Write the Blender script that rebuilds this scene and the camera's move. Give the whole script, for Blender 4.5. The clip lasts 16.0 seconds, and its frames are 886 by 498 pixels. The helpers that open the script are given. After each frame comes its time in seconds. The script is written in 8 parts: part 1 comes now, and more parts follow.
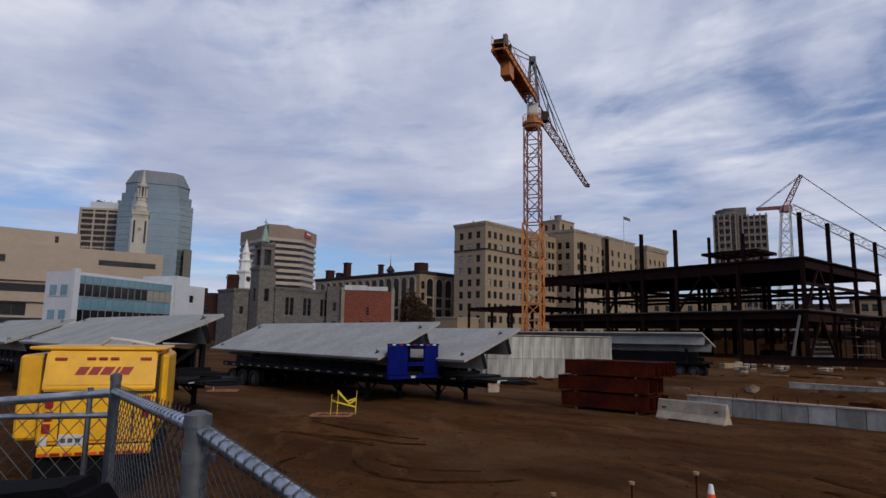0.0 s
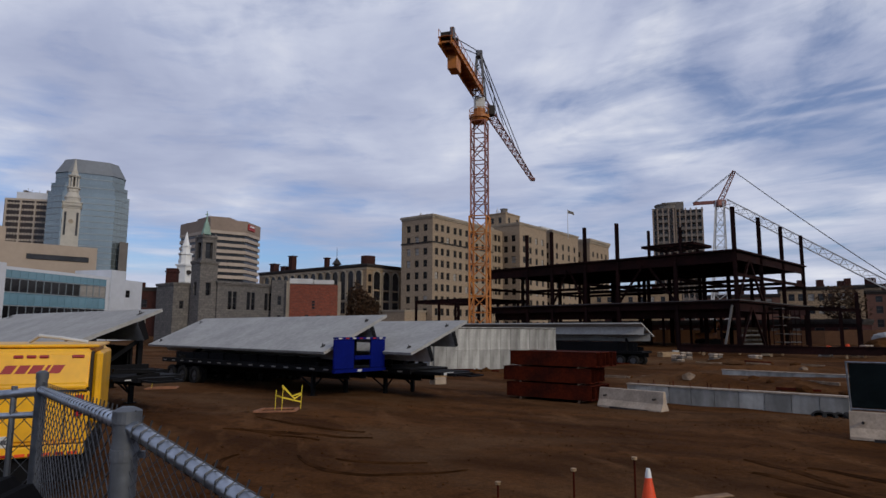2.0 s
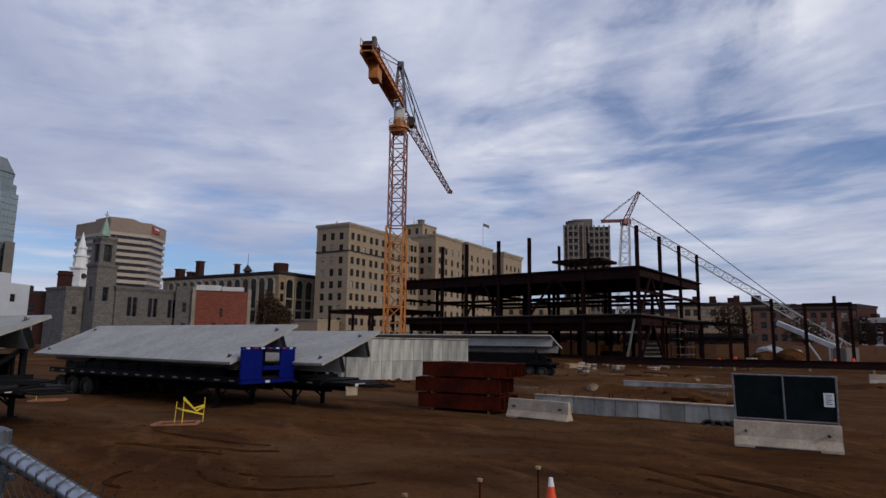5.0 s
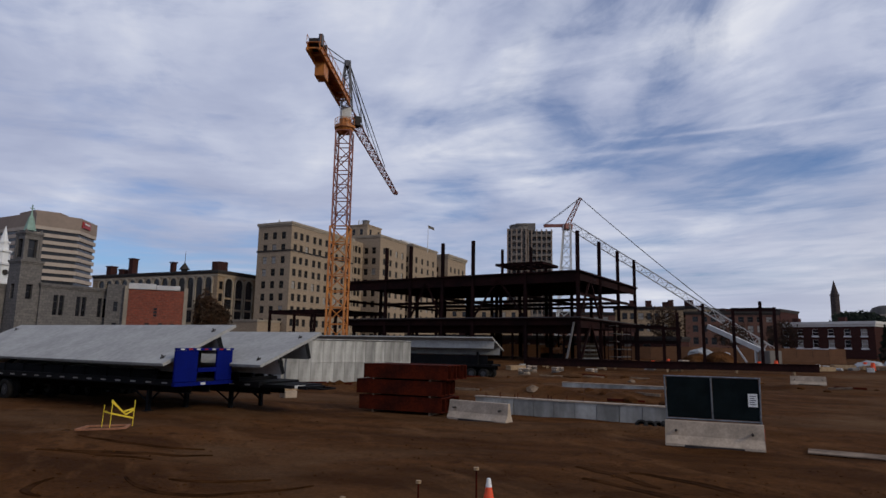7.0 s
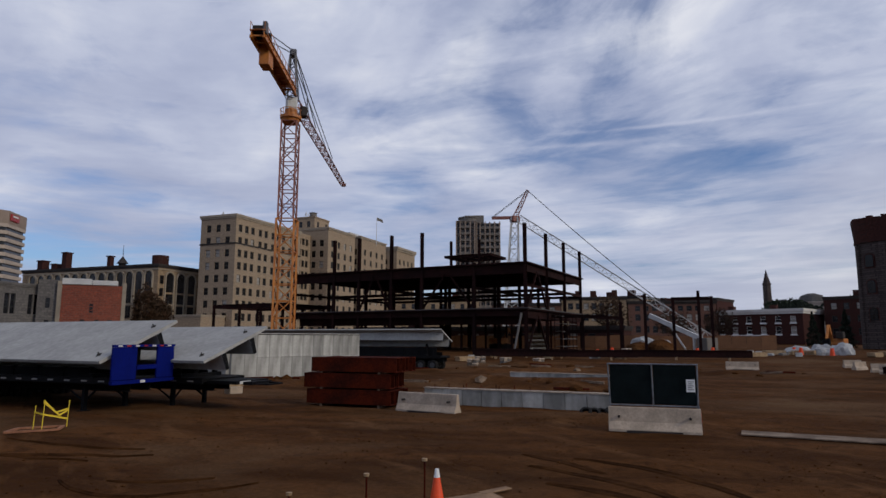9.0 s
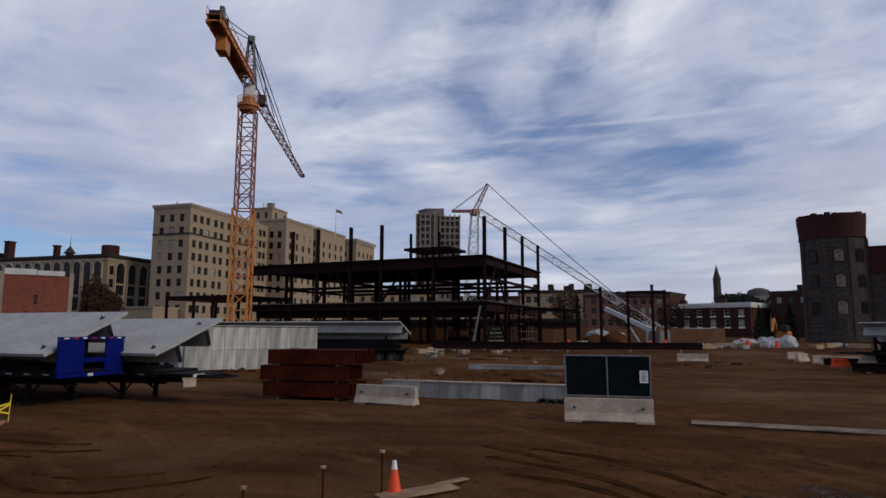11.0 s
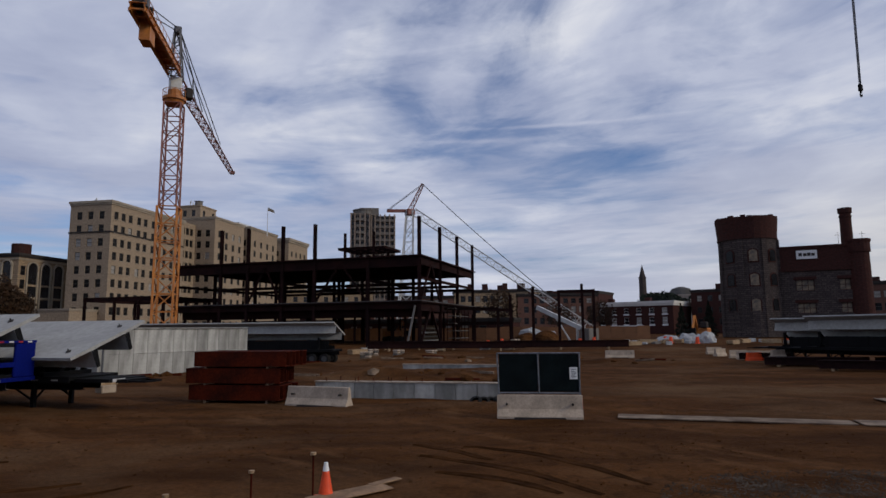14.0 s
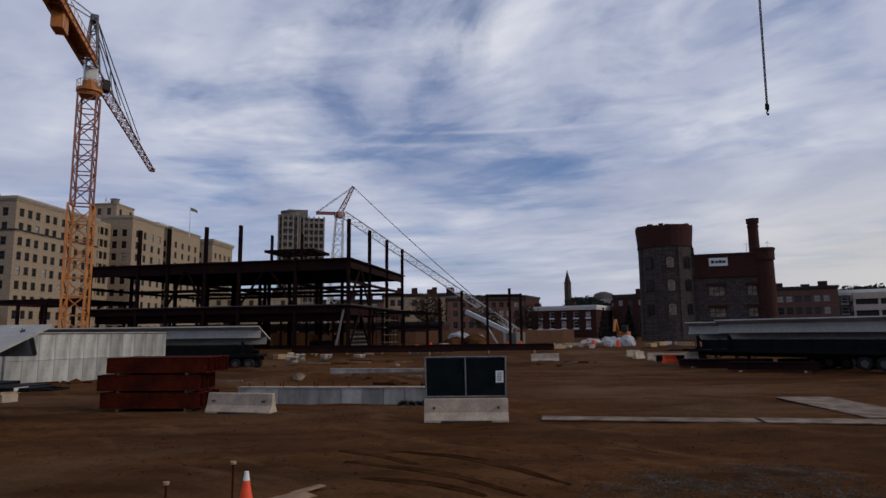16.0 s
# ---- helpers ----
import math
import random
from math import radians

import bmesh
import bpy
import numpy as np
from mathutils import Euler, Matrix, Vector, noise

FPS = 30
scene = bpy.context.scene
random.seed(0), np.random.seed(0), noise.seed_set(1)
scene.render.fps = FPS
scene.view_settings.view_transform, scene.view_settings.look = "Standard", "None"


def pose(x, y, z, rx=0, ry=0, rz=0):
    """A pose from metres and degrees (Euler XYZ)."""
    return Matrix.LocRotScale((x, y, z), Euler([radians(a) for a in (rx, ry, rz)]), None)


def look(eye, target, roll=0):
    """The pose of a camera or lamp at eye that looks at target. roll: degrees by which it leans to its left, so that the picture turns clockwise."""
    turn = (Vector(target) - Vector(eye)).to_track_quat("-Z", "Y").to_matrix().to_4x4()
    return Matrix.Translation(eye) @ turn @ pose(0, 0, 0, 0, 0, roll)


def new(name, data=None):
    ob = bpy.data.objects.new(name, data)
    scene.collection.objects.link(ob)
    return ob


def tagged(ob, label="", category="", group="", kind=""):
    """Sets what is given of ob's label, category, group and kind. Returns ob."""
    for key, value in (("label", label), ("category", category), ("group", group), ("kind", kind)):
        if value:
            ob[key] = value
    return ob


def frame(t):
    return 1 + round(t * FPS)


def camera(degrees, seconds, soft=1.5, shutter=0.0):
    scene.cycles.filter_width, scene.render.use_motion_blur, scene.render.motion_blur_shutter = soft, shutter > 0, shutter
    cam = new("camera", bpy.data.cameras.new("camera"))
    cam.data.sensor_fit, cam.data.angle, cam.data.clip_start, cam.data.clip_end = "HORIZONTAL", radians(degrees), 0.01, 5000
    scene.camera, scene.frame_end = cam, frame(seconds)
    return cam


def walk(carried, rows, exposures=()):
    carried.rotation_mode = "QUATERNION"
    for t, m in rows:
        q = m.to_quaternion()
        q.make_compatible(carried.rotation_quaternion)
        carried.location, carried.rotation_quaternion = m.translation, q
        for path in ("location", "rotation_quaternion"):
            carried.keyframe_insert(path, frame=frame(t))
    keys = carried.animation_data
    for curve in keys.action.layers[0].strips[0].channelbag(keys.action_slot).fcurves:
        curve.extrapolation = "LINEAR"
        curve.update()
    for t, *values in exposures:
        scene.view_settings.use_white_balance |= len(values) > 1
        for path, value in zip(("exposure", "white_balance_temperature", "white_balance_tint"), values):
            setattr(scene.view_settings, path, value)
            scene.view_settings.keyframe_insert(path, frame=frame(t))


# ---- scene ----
# ---- camera ----
cam = camera(70.97, 16.0)
EYE = 3.2
PATH = [
    (0.0, -0.000, 0.000, 0.000, 98.113, -0.945, -0.099),
    (0.5, 0.005, -0.008, -0.000, 98.344, -1.116, -1.265),
    (1.0, 0.007, -0.002, -0.002, 98.388, -1.037, -2.390),
    (1.5, 0.014, -0.007, -0.003, 97.921, -0.584, -3.471),
    (2.0, 0.023, -0.013, -0.004, 97.510, -0.266, -4.914),
    (2.5, 0.033, -0.024, -0.003, 97.387, -0.648, -6.391),
    (3.0, 0.041, -0.028, -0.002, 97.451, -0.754, -7.849),
    (3.5, 0.050, -0.041, -0.001, 97.470, -0.728, -9.050),
    (4.0, 0.056, -0.046, 0.002, 97.964, -0.631, -10.282),
    (6.5, 0.086, -0.086, 0.028, 98.808, -1.099, -16.561),
    (7.0, 0.100, -0.077, 0.016, 98.764, -0.997, -17.938),
    (7.5, 0.108, -0.090, 0.022, 98.785, -0.723, -19.210),
    (8.0, 0.112, -0.094, 0.025, 98.387, -0.324, -20.367),
    (8.5, 0.120, -0.081, 0.020, 98.177, -0.149, -21.533),
    (9.0, 0.137, -0.071, 0.011, 98.094, -0.082, -22.548),
    (11.5, 0.173, -0.014, -0.017, 97.349, 0.049, -27.354),
    (12.0, 0.193, 0.001, -0.021, 97.471, 0.303, -28.420),
    (12.5, 0.181, -0.023, -0.019, 97.413, 0.195, -29.078),
    (13.0, 0.196, -0.016, -0.027, 97.460, 0.280, -30.119),
    (13.5, 0.198, -0.013, -0.035, 97.413, 0.563, -31.124),
    (14.0, 0.207, -0.006, -0.036, 97.419, 0.502, -32.237),
    (14.5, 0.206, -0.005, -0.040, 97.466, 0.247, -33.464),
    (15.0, 0.210, -0.043, -0.030, 97.467, 0.491, -34.790),
    (15.5, 0.244, -0.014, -0.029, 97.651, 0.532, -36.894),
    (16.0, 0.240, -0.034, -0.026, 97.711, 0.633, -38.692),
]
walk(cam, [(t, pose(x, y, EYE + z, rx, ry, rz)) for t, x, y, z, rx, ry, rz in PATH], [(0.0, 0.05), (6.0, 0.03), (12.0, -0.03), (16.0, -0.08)])

# ---- sky, sun, exposure ----
SUN_AZ, SUN_EL = radians(142), radians(28)      # from +y towards +x
scene.view_settings.exposure = 0.0
world = bpy.data.worlds.new("sky")
scene.world = world
world.use_nodes = True
wn, wl = world.node_tree.nodes, world.node_tree.links
wn.clear()


def wnode(kind, **values):
    n = wn.new(kind)
    for k, v in values.items():
        n.inputs[k].default_value = v
    return n


def wmath(op, a, b=None):
    n = wn.new("ShaderNodeMath")
    n.operation = op
    for i, v in enumerate((a, b)):
        if v is None:
            continue
        if isinstance(v, (int, float)):
            n.inputs[i].default_value = v
        else:
            wl.new(v, n.inputs[i])
    return n.outputs[0]


coord = wn.new("ShaderNodeTexCoord")
split = wn.new("ShaderNodeSeparateXYZ")
wl.new(coord.outputs["Generated"], split.inputs[0])


def wramp(fac, stops):
    r = wn.new("ShaderNodeValToRGB")
    r.color_ramp.elements[0].position, r.color_ramp.elements[0].color = stops[0][0], (*stops[0][1], 1)
    r.color_ramp.elements[1].position, r.color_ramp.elements[1].color = stops[-1][0], (*stops[-1][1], 1)
    for p, c in stops[1:-1]:
        e = r.color_ramp.elements.new(p)
        e.color = (*c, 1)
    wl.new(fac, r.inputs[0])
    return r.outputs[0]


azim = wmath("ARCTAN2", split.outputs[0], split.outputs[1])
elev = wmath("ARCSINE", split.outputs[2])


def swell(az, el, half_az, half_el, amount):
    """A soft rise or dip of the cloud cover round one direction, in degrees."""
    u = wmath("DIVIDE", wmath("SUBTRACT", azim, radians(az)), radians(half_az))
    v = wmath("DIVIDE", wmath("SUBTRACT", elev, radians(el)), radians(half_el))
    r = wmath("ADD", wmath("MULTIPLY", u, u), wmath("MULTIPLY", v, v))
    return wmath("MULTIPLY", wmath("EXPONENT", wmath("MULTIPLY", r, -1.0)), amount)


def total(values):
    out = values[0]
    for v in values[1:]:
        out = wmath("ADD", out, v)
    return out


drawn = wmath("DIVIDE", elev, wmath("ADD", wmath("MAXIMUM", elev, 0.0), 0.22))
slope = wmath("MULTIPLY", wmath("SINE", wmath("SUBTRACT", azim, radians(20))), -0.055)      # the streaks rise a little to the east
height = wmath("ADD", drawn, slope)


def layer(across, up, detail, rough, shift, warp):
    """Level streaks of cloud: how many to a radian across and how many upwards."""
    v = wn.new("ShaderNodeCombineXYZ")
    wl.new(wmath("MULTIPLY", wmath("SINE", azim), across), v.inputs[0])
    wl.new(wmath("MULTIPLY", wmath("COSINE", azim), across), v.inputs[1])
    wl.new(wmath("ADD", wmath("MULTIPLY", height, up), shift), v.inputs[2])
    n = wnode("ShaderNodeTexNoise", Scale=1.0, Detail=detail, Roughness=rough, Distortion=warp)
    wl.new(v.outputs[0], n.inputs["Vector"])
    return n.outputs["Fac"]


broad = layer(2.6, 7.0, 5, 0.5, 5.3, 0.3)       # banks of cloud
wisps = layer(4.6, 20.0, 7, 0.56, 7.7, 0.5)      # drawn-out streaks
fibre = layer(9.0, 60.0, 6, 0.6, 2.1, 0.6)     # fine fibres across them
mixed = total([wmath("MULTIPLY", broad, 0.46), wmath("MULTIPLY", wisps, 0.40), wmath("MULTIPLY", fibre, 0.14)])
opened = total([mixed,
                swell(36, 18.0, 19, 3.2, -0.055), swell(20, 20.5, 12, 2.6, -0.03), swell(46, 15.5, 12, 1.6, -0.035),      # the long blue opening
                swell(-34, 7.8, 11, 2.2, -0.15), swell(-10, 7.5, 13, 2.2, -0.11),                                             # blue over the roofs
                swell(72, 14.5, 10, 1.3, -0.06), swell(80, 3, 24, 7.0, 0.10), swell(30, 8, 40, 4.0, 0.03),
                swell(45, 18.3, 8, 0.16, 0.10), swell(36, 17.2, 6, 0.22, 0.06), swell(66, 21, 11, 4.5, 0.08), swell(-4, 17.5, 16, 6.0, 0.12), swell(8, 27, 26, 4.0, 0.08), swell(-28, 20, 16, 8.0, 0.13)])
cover = wramp(opened, [(0.34, (0.06,) * 3), (0.42, (0.36,) * 3), (0.49, (0.76,) * 3), (0.57, (1, 1, 1))])
lit = total([wmath("MULTIPLY", layer(3.4, 9.0, 6, 0.5, 12.4, 0.4), 0.68), wmath("MULTIPLY", wisps, 0.22), wmath("MULTIPLY", fibre, 0.10),
             swell(67, 22, 12, 5.5, 0.15), swell(-31, 11.5, 10, 1.4, 0.07), swell(-24, 19, 18, 4.5, -0.055), swell(52, 4, 45, 5.0, 0.035), swell(-2, 14, 14, 2.5, 0.02)])
shade = wramp(lit, [(0.35, (0.335, 0.378, 0.535)), (0.48, (0.425, 0.468, 0.62)), (0.57, (0.525, 0.565, 0.70)), (0.69, (0.72, 0.74, 0.815))])
warm = wn.new("ShaderNodeMix")
warm.data_type = "RGBA"
wl.new(swell(80, 3, 24, 8.0, 0.85), warm.inputs[0])
wl.new(shade, warm.inputs[6])
warm.inputs[7].default_value = (0.66, 0.64, 0.61, 1)
sky = wn.new("ShaderNodeTexSky")
sky.sky_type, sky.sun_disc = "NISHITA", False
sky.sun_elevation, sky.sun_rotation = SUN_EL, SUN_AZ
blue = wnode("ShaderNodeBackground", Strength=0.09)
tint = wn.new("ShaderNodeMix")
tint.data_type, tint.blend_type = "RGBA", "MULTIPLY"
tint.inputs[0].default_value = 1.0
tint.inputs[7].default_value = (0.60, 0.78, 1.12, 1)      # the deeper blue seen between the clouds
wl.new(sky.outputs[0], tint.inputs[6])
wl.new(tint.outputs[2], blue.inputs[0])
grey = wnode("ShaderNodeBackground", Strength=1.0)
wl.new(warm.outputs[2], grey.inputs[0])
blend = wn.new("ShaderNodeMixShader")
wl.new(cover, blend.inputs[0])
wl.new(blue.outputs[0], blend.inputs[1])
wl.new(grey.outputs[0], blend.inputs[2])
wl.new(blend.outputs[0], wn.new("ShaderNodeOutputWorld").inputs[0])

sun = new("sun", bpy.data.lights.new("sun", "SUN"))
sun.data.energy, sun.data.angle, sun.data.color = 1.3, radians(12), (1.0, 0.88, 0.70)
sun_from = Vector((math.sin(SUN_AZ) * math.cos(SUN_EL), math.cos(SUN_AZ) * math.cos(SUN_EL), math.sin(SUN_EL)))
sun.matrix_world = look(sun_from * 50, (0, 0, 0))


# ---- materials ----
def mat(name, colour, rough=0.8, metal=0.0, vary=0.25, grain=6.0, patch=0.6, bump=0.15, second=None, pieces=0.0, spec=0.5, streak=0.0, coat=0.0):
    """A surface with grain and larger stains. second: the stains' colour; pieces: how far alike pieces differ; streak: runs down the height."""
    m = bpy.data.materials.new(name)
    m.use_nodes = True
    n, l = m.node_tree.nodes, m.node_tree.links
    b = n["Principled BSDF"]
    b.inputs["Roughness"].default_value, b.inputs["Metallic"].default_value = rough, metal
    b.inputs["Specular IOR Level"].default_value = spec
    b.inputs["Coat Weight"].default_value = coat
    tc = n.new("ShaderNodeTexCoord")
    mp = n.new("ShaderNodeMapping")
    l.new(tc.outputs["Object"], mp.inputs[0])
    fine = n.new("ShaderNodeTexNoise")
    fine.inputs["Scale"].default_value, fine.inputs["Detail"].default_value = grain, 8
    l.new(mp.outputs[0], fine.inputs["Vector"])
    big = n.new("ShaderNodeTexNoise")
    big.inputs["Scale"].default_value, big.inputs["Detail"].default_value = patch, 5
    mb = n.new("ShaderNodeMapping")
    mb.inputs["Scale"].default_value = (1, 1, 1 - 0.9 * streak)
    l.new(tc.outputs["Object"], mb.inputs[0])
    l.new(mb.outputs[0], big.inputs["Vector"])
    dark = second or tuple(c * (1 - vary) for c in colour)
    ramp = n.new("ShaderNodeValToRGB")
    ramp.color_ramp.elements[0].position, ramp.color_ramp.elements[1].position = 0.38, 0.62
    ramp.color_ramp.elements[0].color, ramp.color_ramp.elements[1].color = (*dark, 1), (*colour, 1)
    l.new(big.outputs["Fac"], ramp.inputs[0])
    hsv = n.new("ShaderNodeHueSaturation")
    l.new(ramp.outputs[0], hsv.inputs["Color"])
    rng = n.new("ShaderNodeMapRange")
    rng.inputs["From Min"].default_value, rng.inputs["From Max"].default_value = 0.3, 0.7
    rng.inputs["To Min"].default_value, rng.inputs["To Max"].default_value = 1 - vary * 0.6, 1 + vary * 0.6
    l.new(fine.outputs["Fac"], rng.inputs["Value"])
    value = rng.outputs[0]
    if pieces:
        info = n.new("ShaderNodeObjectInfo")
        r2 = n.new("ShaderNodeMapRange")
        r2.inputs["To Min"].default_value, r2.inputs["To Max"].default_value = 1 - pieces, 1 + pieces
        l.new(info.outputs["Random"], r2.inputs["Value"])
        mul = n.new("ShaderNodeMath")
        mul.operation = "MULTIPLY"
        l.new(value, mul.inputs[0])
        l.new(r2.outputs[0], mul.inputs[1])
        value = mul.outputs[0]
    l.new(value, hsv.inputs["Value"])
    l.new(hsv.outputs[0], b.inputs["Base Color"])
    if bump:
        bp = n.new("ShaderNodeBump")
        bp.inputs["Strength"].default_value, bp.inputs["Distance"].default_value = bump, 0.03
        l.new(fine.outputs["Fac"], bp.inputs["Height"])
        l.new(bp.outputs[0], b.inputs["Normal"])
    return m


def masonry(name, c1, c2, mortar, bw, bh, joint=0.02, rough=0.9, spec=0.3):
    """Courses too small to be built singly from where they are seen."""
    m = mat(name, c1, rough, vary=0.4, grain=3.0, patch=0.25, spec=spec)
    n, l = m.node_tree.nodes, m.node_tree.links
    b = n["Principled BSDF"]
    hsv = [x for x in n if x.type == "HUE_SAT"][0]
    tc = n.new("ShaderNodeTexCoord")
    sp = n.new("ShaderNodeSeparateXYZ")
    l.new(tc.outputs["Object"], sp.inputs[0])
    add = n.new("ShaderNodeMath")
    l.new(sp.outputs[0], add.inputs[0])
    l.new(sp.outputs[1], add.inputs[1])
    co = n.new("ShaderNodeCombineXYZ")
    l.new(add.outputs[0], co.inputs[0])
    l.new(sp.outputs[2], co.inputs[1])
    br = n.new("ShaderNodeTexBrick")
    br.inputs["Color1"].default_value, br.inputs["Color2"].default_value, br.inputs["Mortar"].default_value = (*c1, 1), (*c2, 1), (*mortar, 1)
    br.inputs["Scale"].default_value, br.inputs["Brick Width"].default_value, br.inputs["Row Height"].default_value = 1, bw, bh
    br.inputs["Mortar Size"].default_value = joint
    l.new(co.outputs[0], br.inputs["Vector"])
    l.new(br.outputs["Color"], hsv.inputs["Color"])
    return m


def glass_far(name, tint, rough=0.12):
    """Dark window glass seen from far off: it mirrors the sky."""
    m = mat(name, tint, rough, vary=0.5, grain=0.7, patch=0.25, bump=0.02, pieces=0.5, spec=0.35)
    return m


def dirt(name):
    """Churned dirt: damp and dry patches drawn out by traffic, grey dust, fine crumbs."""
    m = bpy.data.materials.new(name)
    m.use_nodes = True
    n, l = m.node_tree.nodes, m.node_tree.links
    b = n["Principled BSDF"]
    b.inputs["Roughness"].default_value, b.inputs["Specular IOR Level"].default_value = 0.97, 0.03
    tc = n.new("ShaderNodeTexCoord")

    def field(scale, detail, rough, turn=0.0, stretch=1.0, warp=0.0):
        t = n.new("ShaderNodeMapping")
        t.inputs["Rotation"].default_value = (0, 0, radians(turn))
        l.new(tc.outputs["Object"], t.inputs[0])
        k = n.new("ShaderNodeMapping")
        k.inputs["Scale"].default_value = (1 / stretch, 1, 1)
        l.new(t.outputs[0], k.inputs[0])
        f = n.new("ShaderNodeTexNoise")
        f.inputs["Scale"].default_value, f.inputs["Detail"].default_value, f.inputs["Roughness"].default_value = scale, detail, rough
        f.inputs["Distortion"].default_value = warp
        l.new(k.outputs[0], f.inputs["Vector"])
        return f.outputs["Fac"]

    def blend(fac, lo, hi, one, two):
        r = n.new("ShaderNodeMapRange")
        r.inputs["From Min"].default_value, r.inputs["From Max"].default_value = lo, hi
        l.new(fac, r.inputs["Value"])
        x = n.new("ShaderNodeMix")
        x.data_type = "RGBA"
        l.new(r.outputs[0], x.inputs[0])
        for i, c in ((6, one), (7, two)):
            if isinstance(c, tuple):
                x.inputs[i].default_value = (*c, 1)
            else:
                l.new(c, x.inputs[i])
        return x.outputs[2]
    tracks = field(0.55, 7, 0.6, 35, 5.0, 0.4)
    cross = field(0.8, 6, 0.6, 80, 4.0, 0.3)
    pools = field(0.11, 6, 0.62, 20, 1.6, 0.5)
    crumbs = field(9.0, 8, 0.75)
    base = blend(tracks, 0.38, 0.64, (0.0440, 0.0180, 0.0062), (0.0950, 0.0400, 0.0136))
    base = blend(cross, 0.53, 0.70, base, (0.1144, 0.0537, 0.0216))
    clumps = field(1.7, 6, 0.62, 0, 1.0, 0.3)
    base = blend(clumps, 0.30, 0.48, (0.0405, 0.0163, 0.0058), base)
    base = blend(pools, 0.50, 0.68, base, (0.1126, 0.0625, 0.0308))
    base = blend(pools, 0.30, 0.42, (0.0370, 0.0150, 0.0055), base)
    v = n.new("ShaderNodeMapRange")
    v.inputs["From Min"].default_value, v.inputs["From Max"].default_value = 0.3, 0.7
    v.inputs["To Min"].default_value, v.inputs["To Max"].default_value = 0.62, 1.34
    l.new(crumbs, v.inputs["Value"])
    hsv = n.new("ShaderNodeHueSaturation")
    l.new(base, hsv.inputs["Color"])
    l.new(v.outputs[0], hsv.inputs["Value"])
    l.new(hsv.outputs[0], b.inputs["Base Color"])
    h = n.new("ShaderNodeMath")
    h.operation = "ADD"
    l.new(crumbs, h.inputs[0])
    l.new(tracks, h.inputs[1])
    bp = n.new("ShaderNodeBump")
    bp.inputs["Strength"].default_value, bp.inputs["Distance"].default_value = 0.9, 0.05
    l.new(h.outputs[0], bp.inputs["Height"])
    l.new(bp.outputs[0], b.inputs["Normal"])
    return m


M_DIRT = dirt("dirt")
M_DAMP = mat("damp_dirt", (0.050, 0.0210, 0.0073), 0.97, vary=0.5, grain=5, patch=1.0, bump=0.8, spec=0.02)
M_GRAVEL = mat("grey_gravel", (0.125, 0.100, 0.078), 0.98, vary=0.4, grain=6, patch=1.5, bump=0.8, second=(0.06, 0.040, 0.026), pieces=0.5, spec=0.05)
M_CONC = mat("concrete", (0.42, 0.41, 0.38), 0.9, vary=0.22, grain=9, patch=1.2, bump=0.2, second=(0.30, 0.29, 0.27), pieces=0.12)
M_CONC_WALL = mat("board_formed_concrete", (0.375, 0.368, 0.34), 0.9, vary=0.16, grain=5, patch=1.6, bump=0.2, second=(0.22, 0.215, 0.195), pieces=0.3, streak=0.85)
M_JERSEY = mat("weathered_barrier_concrete", (0.41, 0.325, 0.245), 0.92, vary=0.25, grain=14, patch=2.2, bump=0.25, second=(0.30, 0.24, 0.18))
M_TEE = mat("precast_concrete", (0.345, 0.34, 0.32), 0.9, vary=0.16, grain=4, patch=0.5, bump=0.15, second=(0.28, 0.275, 0.262), spec=0.2)
M_STEEL = mat("primed_steel", (0.023, 0.0085, 0.0074), 0.85, vary=0.4, grain=3, patch=0.4, bump=0.1, second=(0.013, 0.006, 0.0058), spec=0.08)
M_EDGE = mat("galvanised_deck_edge", (0.062, 0.052, 0.050), 0.85, 0.0, vary=0.3, grain=3, patch=0.4, bump=0.05)
M_RUST = mat("rusted_steel", (0.068, 0.0105, 0.004), 0.95, vary=0.4, grain=12, patch=1.5, bump=0.3, second=(0.030, 0.0065, 0.0038), spec=0.06)
M_GALV = mat("galvanised_steel", (0.20, 0.215, 0.24), 0.5, 0.8, vary=0.3, grain=30, patch=5, bump=0.1, second=(0.12, 0.13, 0.145))
M_RAIL = mat("bright_galvanised_tube", (0.46, 0.50, 0.56), 0.36, 0.85, vary=0.35, grain=26, patch=6, bump=0.15, second=(0.27, 0.295, 0.33))
M_POST = mat("weathered_grey_post", (0.115, 0.125, 0.14), 0.55, 0.4, vary=0.35, grain=24, patch=5, bump=0.15, second=(0.07, 0.075, 0.085))
M_WIRE = mat("dull_fence_wire", (0.085, 0.089, 0.096), 0.6, 0.5, vary=0.3, grain=30, patch=5, bump=0.0)
M_YELLOW = mat("yellow_paint", (0.90, 0.46, 0.005), 0.42, vary=0.08, grain=8, patch=1.5, bump=0.03, second=(0.74, 0.37, 0.010), coat=0.3)
M_BLUE = mat("blue_paint", (0.002, 0.007, 0.12), 0.7, vary=0.15, grain=8, patch=1.5, bump=0.03, spec=0.06)
M_TAPE_WORN = mat("worn_reflective_tape", (0.22, 0.21, 0.20), 0.6, vary=0.3, bump=0)
M_BLACK = mat("black_paint", (0.005, 0.005, 0.006), 0.8, vary=0.4, grain=8, patch=1.2, bump=0.05, spec=0.15)
M_FABRIC = mat("black_fabric", (0.003, 0.003, 0.004), 0.98, vary=0.3, grain=40, patch=2, bump=0.1, spec=0.1)
M_RUBBER = mat("tyre_rubber", (0.018, 0.017, 0.016), 0.9, vary=0.3, grain=20, patch=4, bump=0.2, spec=0.15)
